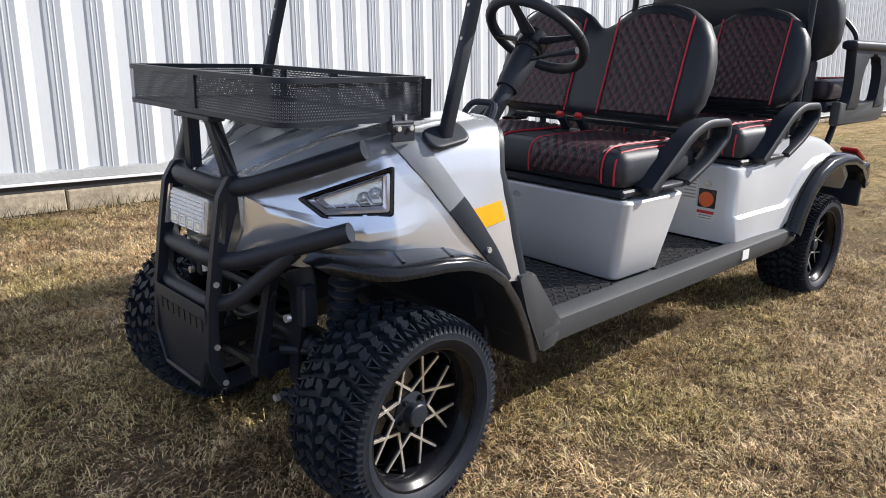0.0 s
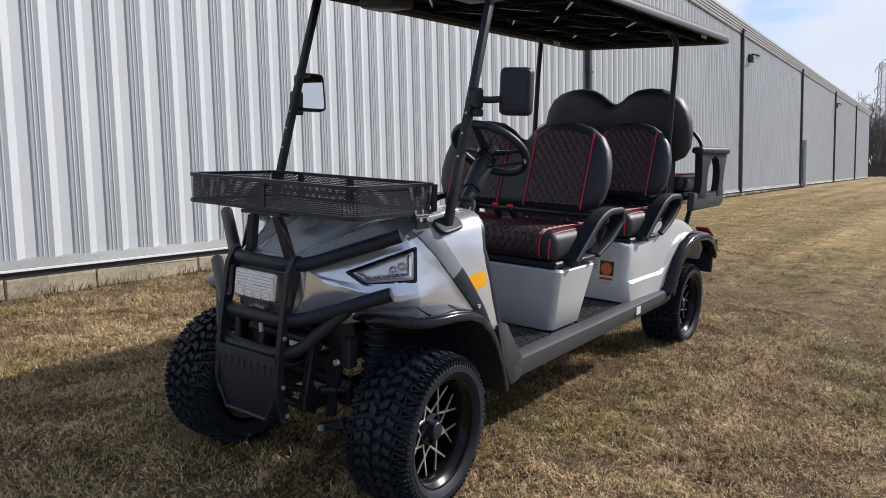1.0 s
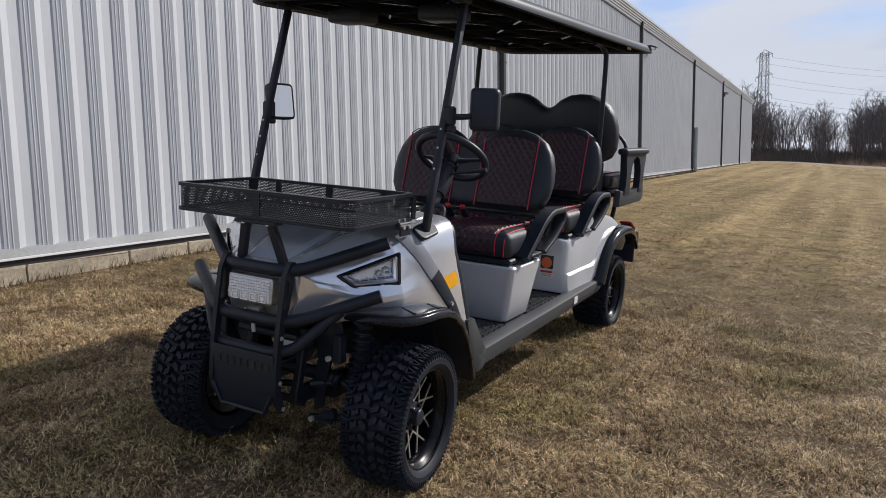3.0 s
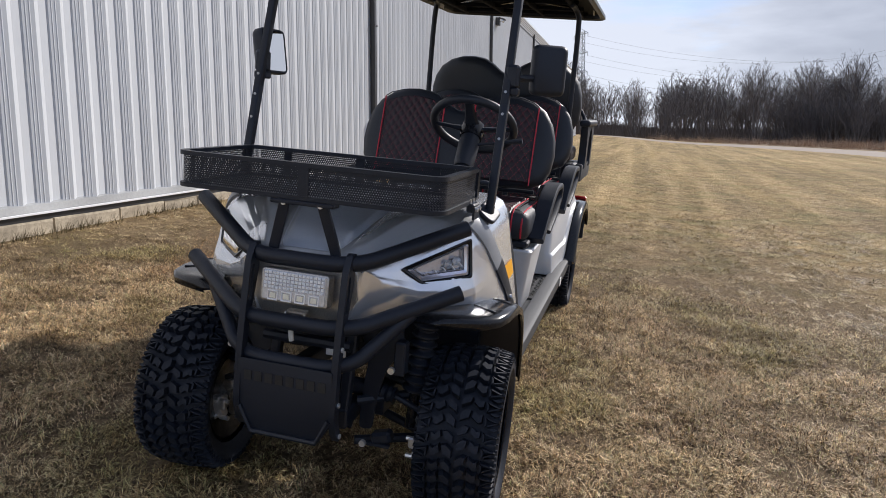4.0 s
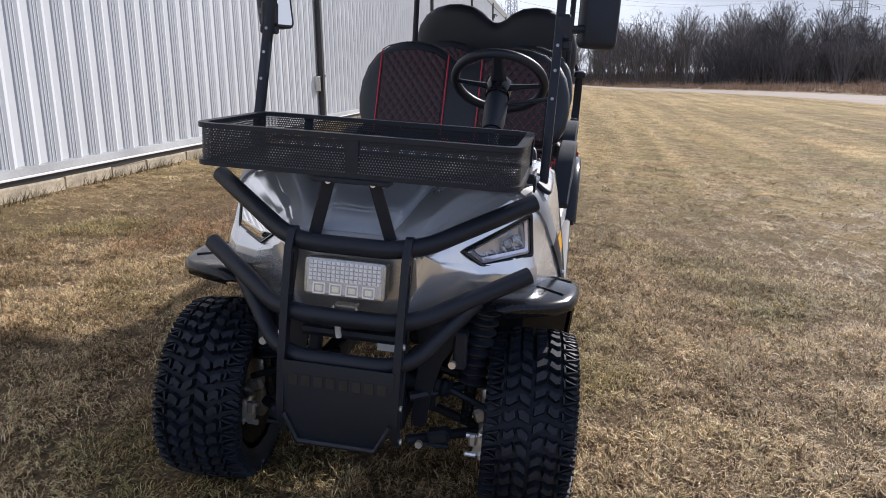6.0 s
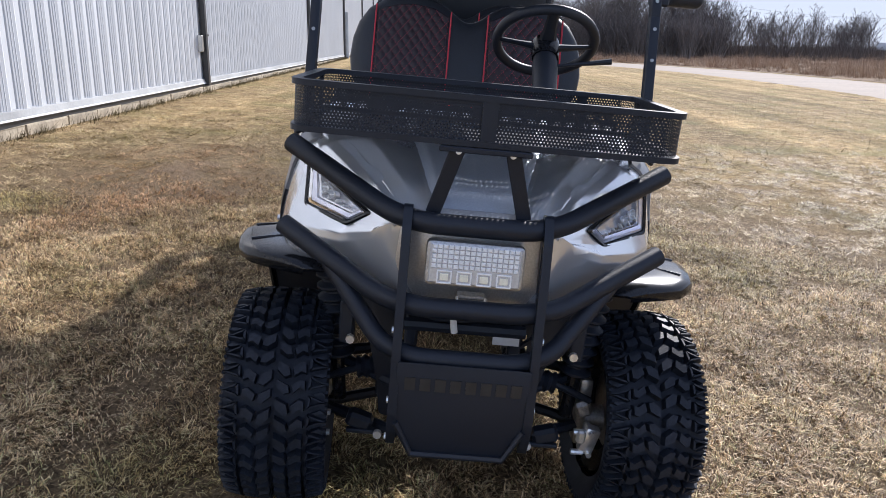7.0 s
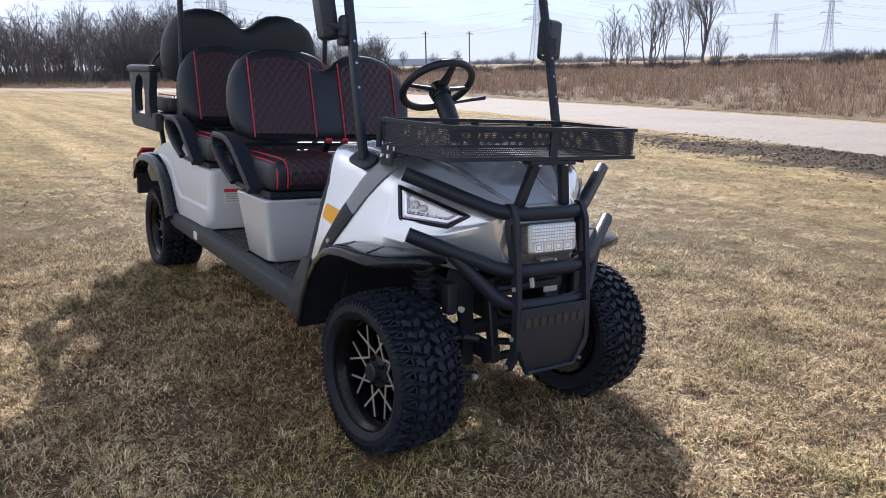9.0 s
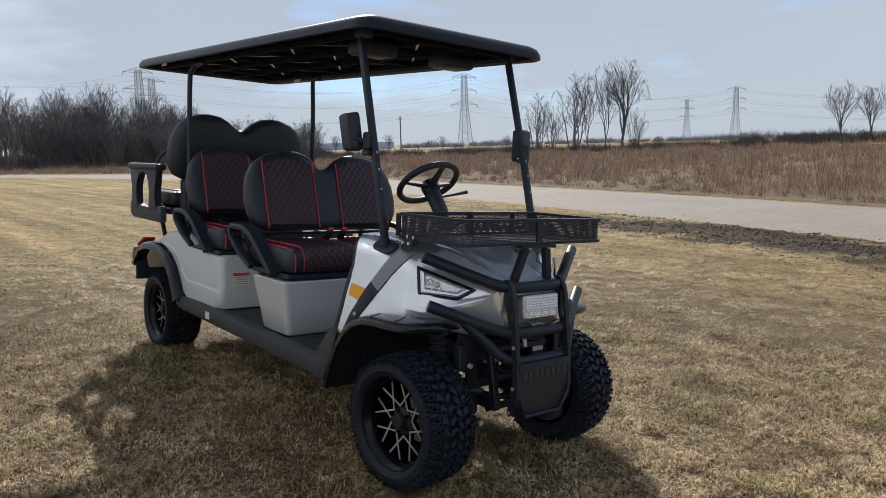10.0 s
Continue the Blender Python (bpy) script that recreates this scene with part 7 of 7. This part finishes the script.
for s in (1, -1):
    bm = bmesh.new()
    # side skirt of the tray, grey lower edge
    slab(bm, rounded([(-2.965, 1.085), (-2.965, .955), (-3.60, .960), (-3.685, .985), (-3.685, 1.085), (-3.60, 1.100), (-3.40, 1.060), (-3.15, 1.060)], .02, 3), frame_from((0, s * .575, 0), (1, 0, 0), (0, 0, 1)), .05, .012)
    part("tray_side", bm, M_GREYPL, rs, "dark grey moulded side of the rear tray", smooth=40)
    bm = bmesh.new()
    pillow(bm, rounded([(-2.99, -.040), (-2.99, .040), (-3.62, .048), (-3.685, .036), (-3.685, -.036), (-3.62, -.048)], .02, 3), Matrix.Translation((0, s * .585, 1.372)), .044, .014, .004)
    arm = part("arm_rest", bm, M_PLAST, rs, "black moulded rear arm-rest pad", smooth=45)
    # arched plate under the pad: two waisted legs that flare at top and foot
    bm = bmesh.new()
    slab(bm, rounded([(-3.665, 1.362), (-3.635, 1.27), (-3.600, 1.17), (-3.615, 1.09), (-3.630, 1.04), (-3.47, 1.04), (-3.500, 1.11), (-3.505, 1.20), (-3.470, 1.29), (-3.400, 1.332), (-3.300, 1.332), (-3.235, 1.29), (-3.205, 1.20), (-3.205, 1.11), (-3.225, 1.04), (-3.04, 1.04), (-3.080, 1.12), (-3.075, 1.22), (-3.03, 1.362)], .025, 3), frame_from((0, s * .582, 0), (1, 0, 0), (0, 0, 1)), .052, .010)
    part("arm_support", bm, M_PLAST, arm, "waisted arch-shaped bracket", smooth=35)
    bm = bmesh.new()
    tube(bm, smooth_path([(-3.06, s * .47, 1.53), (-3.14, s * .50, 1.50), (-3.17, s * .56, 1.42), (-3.10, s * .58, 1.30)], .05, 4), .014, 8)
    part("grab_rail", bm, M_POWDER, rs)
    bm = bmesh.new()
    tube(bm, smooth_path([(-3.12, s * .50, .80), (-3.22, s * .50, .96), (-3.20, s * .50, 1.06)], .05, 4), .018, 8)
    part("support_leg", bm, M_POWDER, rs)
    bm = bmesh.new()
    box(bm, (-3.02, s * .40, 1.235), (.06, .05, .10), None, .014, 1)
    part("belt_reel", bm, M_PLAST, rs)
bm = bmesh.new()
box(bm, (-2.87, 0, 1.12), (.10, .94, .34), None, .01, 1)
part("back_panel", bm, M_PLAST, rs)
bm = bmesh.new()
box(bm, (-2.962, .33, 1.035), (.004, .17, .07), None)
part("warning_label", bm, M_LABEL, rs, "white label with red heading")

# -- roof pillars, roof --
for s in (1, -1):
    bm = bmesh.new()
    for a, b, w in (((-.178, .505, 1.06), (-.295, .505, 1.50), .036), ((-.280, .505, 1.45), (-.452, .500, 2.055), .034)):
        p, q = Vector((a[0], s * a[1], a[2])), Vector((b[0], s * b[1], b[2]))
        fm = frame_from((p + q) / 2, q - p, (0, 1, 0))
        box(bm, fm.translation, ((q - p).length, .030, w), fm.to_3x3(), .006, 2)
    pil = part("front_pillar", bm, M_POWDER, cart, "black steel front roof pillar")
    for z in (1.33, 1.42, 1.50):
        x = -.183 - (z - 1.06) * .266
        bm = bmesh.new()
        tube(bm, [(x + .016, s * .505, z), (x + .025, s * .505, z + .003)], .0055, 8)
        part("bolt", bm, M_STEEL, pil)
    bm = bmesh.new()
    pillow(bm, rounded([(-.075, -.040), (.075, -.040), (.075, .040), (-.075, .040)], .035, 4), Matrix.Translation((-.185, s * .502, 1.066)) @ Matrix.Rotation(radians(8), 4, "Y") @ Matrix.Rotation(s * radians(-38), 4, "X"), .016, .006)
    part("pillar_foot", bm, M_PLAST, pil, "black rubber pillar grommet", smooth=45)
    bm = bmesh.new()
    tube(bm, smooth_path([(-2.64, s * .500, .84), (-2.66, s * .500, 1.90), (-2.665, s * .495, 2.06), (-2.62, s * .47, 2.11), (-2.5, s * .46, 2.115)], .07, 5), .0175, 10)
    part("rear_pillar", bm, M_POWDER, cart, "black tubular rear roof pillar", smooth=50)


def roof_m():
    return Matrix.Translation((-.248, 0, 2.062)) @ Matrix.Rotation(radians(1.35), 4, "Y")


RL, RW = 3.27, .615
bm = bmesh.new()


def roof_ring(ins, w):
    q = rounded([(-ins, -RW + ins), (-RL + ins, -RW + ins), (-RL + ins, RW - ins), (-ins, RW - ins)], max(.13 - ins, .03), 6)
    return [roof_m() @ Vector((x, y, w)) for x, y in q]


loft(bm, [roof_ring(ins, w) for ins, w in ((.046, .046), (.040, .012), (.012, .0), (.0, .006), (.003, .030), (.020, .056), (.055, .073), (.12, .083), (.25, .090), (.42, .093))], cap=True)
bmesh.ops.recalc_face_normals(bm, faces=bm.faces[:])
roof = part("roof", bm, M_ROOFTOP, cart, "dark grey moulded roof with rounded rim", smooth=40)
bm = bmesh.new()
bm.faces.new([bm.verts.new(p) for p in roof_ring(.05, .040)][::-1])
part("roof_lining", bm, M_ROOFIN, roof)
for y in (.445, -.445, .15, -.15):
    bm = bmesh.new()
    box(bm, roof_m() @ Vector((-RL / 2, y, .020)), (RL - .30, .032 if abs(y) > .3 else .022, .034), roof_m().to_3x3(), .005, 1)
    part("roof_rail", bm, M_ROOFBAR, roof)
for k, x in enumerate((-.20, -.62, -1.05, -1.48, -1.92, -2.35, -2.72, -3.05)):
    bm = bmesh.new()
    box(bm, roof_m() @ Vector((x, 0, .024)), (.026, .98, .026), roof_m().to_3x3(), .005, 1)
    part("roof_crossbar", bm, M_ROOFBAR, roof)
for k in range(6):
    for y in (-.30, .30, 0):
        bm = bmesh.new()
        x = -.41 - k * .43
        box(bm, roof_m() @ Vector((x, y, .032)), (.30, .018, .014), roof_m().to_3x3() @ Matrix.Rotation(radians(34 if (k + int(y > 0)) % 2 else -34), 3, "Z"), .004, 1)
        part("roof_rib", bm, M_GLOSS, roof, "glossy moulded roof rib")
for x, y in ((-.44, -.27), (-.44, .27)):
    bm = bmesh.new()
    box(bm, roof_m() @ Vector((x, y, -.022)), (.17, .22, .075), roof_m().to_3x3(), .020, 2)
    part("speaker_pod", bm, M_PLAST, roof, "black overhead speaker pod")
for s in (1, -1):
    bm = bmesh.new()
    box(bm, roof_m() @ Vector((-.19, s * .495, .008)), (.10, .06, .045), roof_m().to_3x3(), .010, 1)
    part("pillar_bracket", bm, M_POWDER, roof)
    bm = bmesh.new()
    box(bm, roof_m() @ Vector((-2.78, s * .555, .010)), (.10, .004, .028), roof_m().to_3x3())
    part("roof_label", bm, M_LABEL, roof, "small pale label under the roof rim")

# -- mirrors --
def mirror(c, normal, w, h, base, label):
    n = Vector(normal).normalized()
    u = Vector((-n.y, n.x, 0)).normalized()
    fm = frame_from(c, u, n.cross(u))
    if (fm.to_3x3() @ Vector((0, 0, 1))).dot(n) < 0:
        fm = fm @ Matrix.Rotation(math.pi, 4, "Y")
    o = rounded([(-w / 2, -h / 2), (w / 2, -h / 2), (w / 2, h / 2), (-w / 2, h / 2)], .028, 5)
    bm = bmesh.new()
    loft(bm, [[fm @ Vector((*p, z)) for p in offset_outline(o, i)] for z, i in ((-.050, .020), (-.046, .010), (-.030, .001), (.004, .0), (.010, .004), (.010, .010), (.004, .012))])
    bmesh.ops.recalc_face_normals(bm, faces=bm.faces[:])
    ob = part("wing_mirror", bm, M_PLAST, cart, label, smooth=40)
    bm = bmesh.new()
    loft(bm, [[fm @ Vector((*p, z)) for p in offset_outline(o, .012)] for z in (.0065, .0085)])
    part("mirror_glass", bm, M_MIRROR, ob, "clean mirror glass", smooth=False)
    bm = bmesh.new()
    b = Vector(base)
    inner = 1 if (b - Vector(c)).dot(u) > 0 else -1
    mid = Vector(c) + u * inner * w * .40 - n * .022 - Vector((0, 0, .030))
    tube(bm, smooth_path([b, b.lerp(mid, .5) + Vector((0, 0, -.006)), mid], .03, 4), .017, 8, flat=.8)
    box(bm, b, (.055, .05, .085), None, .010, 1)
    box(bm, b + Vector((0, 0, -.055)), (.05, .055, .03), None, .006, 1)
    part("mirror_arm", bm, M_PLAST, ob)


mirror((-.46, .626, 1.595), (-.95, -.30, 0), .134, .190, (-.318, .520, 1.56), "black wing mirror folded back on its pillar")
mirror((-.44, -.530, 1.600), (.22, .97, .165), .150, .185, (-.330, -.515, 1.555), "black wing mirror with its glass turned forward")

# -- steering --
ax = Vector((-.62, 0, .78)).normalized()
SC = Vector((-.838, .265, 1.345))
fm = frame_from(SC, (0, 1, 0), Vector((0, 1, 0)).cross(ax) * -1)
bm = bmesh.new()
ringp = [fm @ Vector((.183 * math.cos(a), .183 * math.sin(a), .012)) for a in np.linspace(0, 2 * math.pi, 41)]
tube(bm, ringp, .0190, 12, cap=False)
wheel_s = part("steering_wheel", bm, M_PLAST, cart, "black three-spoke steering wheel", smooth=60)
for a in (0, 180, 270):
    bm = bmesh.new()
    d = Vector((math.cos(radians(a)), math.sin(radians(a)), 0))
    p, q = fm @ (d * .03 + Vector((0, 0, -.012))), fm @ (d * .172 + Vector((0, 0, .008)))
    tube(bm, [p, p.lerp(q, .5), q], .024, 8, radii=[.036, .024, .020], flat=.45)
    part("spoke", bm, M_PLAST, wheel_s)
bm = bmesh.new()
tube(bm, [SC - ax * .06, SC - ax * .02, SC + ax * .012, SC + ax * .018], .05, 16, radii=[.050, .056, .050, .035])
part("hub_cover", bm, M_GLOSS, wheel_s, smooth=50)
bm = bmesh.new()
low = SC - ax * .42
tube(bm, [low, SC - ax * .20], .030, 12)
tube(bm, [SC - ax * .22, SC - ax * .19, SC - ax * .10, SC - ax * .05], .04, 12, radii=[.040, .046, .048, .042])
part("steering_column", bm, M_PLAST, cart, "black steering column shroud", smooth=50)
bm = bmesh.new()
tube(bm, [SC - ax * .10, SC - ax * .09 + Vector((.02, .13, .015)), SC - ax * .085 + Vector((.02, .24, .03))], .008, 8, radii=[.006, .007, .012])
part("stalk_lever", bm, M_PLAST, cart)
bm = bmesh.new()
tube(bm, smooth_path([(-.40, .34, 1.085), (-.44, .35, 1.145), (-.45, .45, 1.145), (-.41, .46, 1.085)], .03, 4), .010, 8)
part("dash_handle", bm, M_PLAST, cart)
for x, y in ((-.75, .12), (-.75, .30)):
    bm = bmesh.new()
    box(bm, (x + .08, y, .56), (.03, .09, .07), Matrix.Rotation(radians(35), 3, "Y"), .008, 1)
    tube(bm, [(x + .08, y, .56), (x + .2, y, .62)], .01, 6)
    part("pedal", bm, M_PLAST, cart)

# ---- the lawn's blades ----
def blades(name, count, centre, reach, length, width, seed, mat, bent=False, core=0.0):
    """Matted dry blades in swirled tufts, thinning out towards the edge of their patch."""
    rng = np.random.default_rng(seed)
    a = rng.uniform(0, 2 * math.pi, count)
    r = reach * np.sqrt(rng.random(count))
    x, y = centre[0] + r * np.cos(a), centre[1] + r * np.sin(a)
    keep = (y > WALL_Y0 + WALL_K * x + 0.16) & (y < road_edge(x) - 6.95)
    fade = np.clip((reach - r) / (.35 * reach), 0, 1)[keep]
    x, y = x[keep], y[keep]
    if core:
        # the fine near sward takes over round the cart
        fade = fade * np.clip((np.hypot(x - NEAR[0], y - NEAR[1]) - core) / 1.4, 0, 1)
    count = len(x)
    tuft = np.array([noise.noise((p * 3.1, q * 3.1, 0.0)) + .8 * noise.noise((p * 11.0, q * 11.0, 5.0)) for p, q in zip(x, y)])
    worn = np.array([noise.noise((p * .9, q * .9, 11.0)) + .6 * noise.noise((p * 2.3, q * 2.3, 17.0)) for p, q in zip(x, y)])
    thin = np.clip(1.12 + .6 * worn, .55, 1)
    # thatchy worn patch by the building, bare soil by the road
    thin = np.where((((x + 4.3) * .6) ** 2 + ((y + 2.3) * 1.1) ** 2 + .5 * worn) < .85, thin * .8, thin)
    thin = np.where((np.abs(.1556 * x + .988 * y - 9.9) < 1.1 + 1.0 * worn) & (x > -8.5 + 3 * worn), thin * .15, thin)
    # little grows under the floor pan
    thin = np.where((np.abs(y) < .42) & (x < -.5) & (x > -2.9), thin * .5, thin)
    k = rng.random(count) < np.clip(0.92 + 1.0 * tuft, .30, 1) * thin * fade
    x, y, tuft = x[k], y[k], tuft[k]
    count = len(x)
    ln = rng.uniform(.5, 1.35, count) * length * np.clip(1.05 + .6 * tuft, .5, 1.7)
    swirl = np.array([noise.noise((p * 4.5, q * 4.5, 23.0)) for p, q in zip(x, y)])
    az = swirl * 9.0 + rng.normal(0, 1.1, count)
    el = np.radians(rng.triangular(4, 26, 80, count) if bent else rng.triangular(3, 15, 46, count))
    w = width * rng.uniform(.55, 1.3, count)
    hx, hy = np.cos(az), np.sin(az)
    z = lay(x, y) + np.clip(tuft, -.2, .8) * .012
    px, py = -hy * w, hx * w
    m1 = ln * rng.uniform(.40, .6, count)
    el2 = el * rng.uniform(-.7, .6, count)
    x1, y1, z1 = x + hx * np.cos(el) * m1, y + hy * np.cos(el) * m1, z + np.sin(el) * m1
    turn = az + rng.normal(0, .35, count)
    x2, y2 = x1 + np.cos(turn) * np.cos(el2) * (ln - m1), y1 + np.sin(turn) * np.cos(el2) * (ln - m1)
    z2 = np.maximum(z1 + np.sin(el2) * (ln - m1), z + .001)
    if bent:
        # two triangles that meet in a fold: root, two sides of the bend, tip
        p = np.stack([np.stack([x, y, z - .004], 1), np.stack([x1 + px, y1 + py, z1], 1), np.stack([x2, y2, z2], 1), np.stack([x1 - px, y1 - py, z1], 1)], 1).reshape(-1, 3)
        b = np.arange(count) * 4
        f = np.concatenate([np.stack([b, b + 1, b + 3], 1), np.stack([b + 3, b + 1, b + 2], 1)])
    else:
        p = np.stack([np.stack([x - px, y - py, z - .003], 1), np.stack([x + px, y + py, z - .003], 1), np.stack([x2, y2, z2], 1)], 1).reshape(-1, 3)
        f = np.arange(len(p)).reshape(-1, 3)
    return tagged(new(name, bulk(name, p, f, mat)), "matted straw-coloured dry grass blades with a little green", "grass", kind="stuff")


NEAR = (-0.3, 0.0)
blades("grass", 880000, NEAR, 4.3, .058, .0019, 31, M_BLADE, True)
blades("grass", 980000, (-1.9, 0.3), 9.5, .058, .0032, 32, M_BLADE_MID, False, 2.7)
blades("grass", 300000, (-7.0, 1.5), 22.0, .070, .0058, 33, M_BLADE_FAR, False, 5.0)


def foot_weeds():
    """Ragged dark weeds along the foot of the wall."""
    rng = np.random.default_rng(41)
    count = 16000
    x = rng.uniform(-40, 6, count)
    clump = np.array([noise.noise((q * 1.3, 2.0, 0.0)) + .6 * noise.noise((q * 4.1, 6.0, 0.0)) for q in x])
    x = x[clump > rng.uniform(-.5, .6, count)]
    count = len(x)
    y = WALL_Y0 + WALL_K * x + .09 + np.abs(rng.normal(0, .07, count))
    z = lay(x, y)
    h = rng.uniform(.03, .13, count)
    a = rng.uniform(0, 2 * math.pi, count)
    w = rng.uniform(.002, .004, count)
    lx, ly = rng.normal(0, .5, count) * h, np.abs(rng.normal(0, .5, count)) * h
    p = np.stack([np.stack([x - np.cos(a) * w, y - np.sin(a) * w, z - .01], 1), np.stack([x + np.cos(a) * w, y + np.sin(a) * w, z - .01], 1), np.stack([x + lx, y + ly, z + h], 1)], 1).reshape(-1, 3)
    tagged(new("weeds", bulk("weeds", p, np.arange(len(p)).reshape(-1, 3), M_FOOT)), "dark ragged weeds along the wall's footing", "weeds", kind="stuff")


foot_weeds()


def clods(name, count, place, mat, size, label):
    """Rough lumps of soil scattered by place(rng, count)."""
    rng = np.random.default_rng(53)
    x, y = place(rng, count)
    worn = np.array([noise.noise((p * .9, q * .9, 11.0)) + .6 * noise.noise((p * 2.3, q * 2.3, 17.0)) for p, q in zip(x, y)])
    keep = worn > rng.uniform(-.7, .3, count)
    x, y = x[keep], y[keep]
    count = len(x)
    r = rng.uniform(.22, 1, count) * rng.uniform(.5, 1, count) * size
    a0 = rng.uniform(0, 2 * math.pi, count)
    z = lay(x, y)
    ring = [np.stack([x + np.cos(a0 + k * 1.571) * r * rng.uniform(.7, 1.5, count), y + np.sin(a0 + k * 1.571) * r * rng.uniform(.7, 1.5, count), z - .005], 1) for k in range(4)]
    top = np.stack([x + rng.normal(0, .3, count) * r, y + rng.normal(0, .3, count) * r, z + r * rng.uniform(.4, .9, count)], 1)
    p = np.stack([*ring, top], 1).reshape(-1, 3)
    b = np.arange(count) * 5
    f = np.concatenate([np.stack([b + k, b + (k + 1) % 4, b + 4], 1) for k in range(4)])
    tagged(new(name, bulk(name, p, f, mat)), label, "soil", kind="stuff")


def verge(rng, count):
    x = rng.uniform(-9, 9, count)
    return x, (9.9 + rng.normal(0, .72, count) - .1556 * x) / .988


clods("soil_clods", 12000, verge, M_SOIL, .042, "dark crumbly soil clods beside the concrete road")
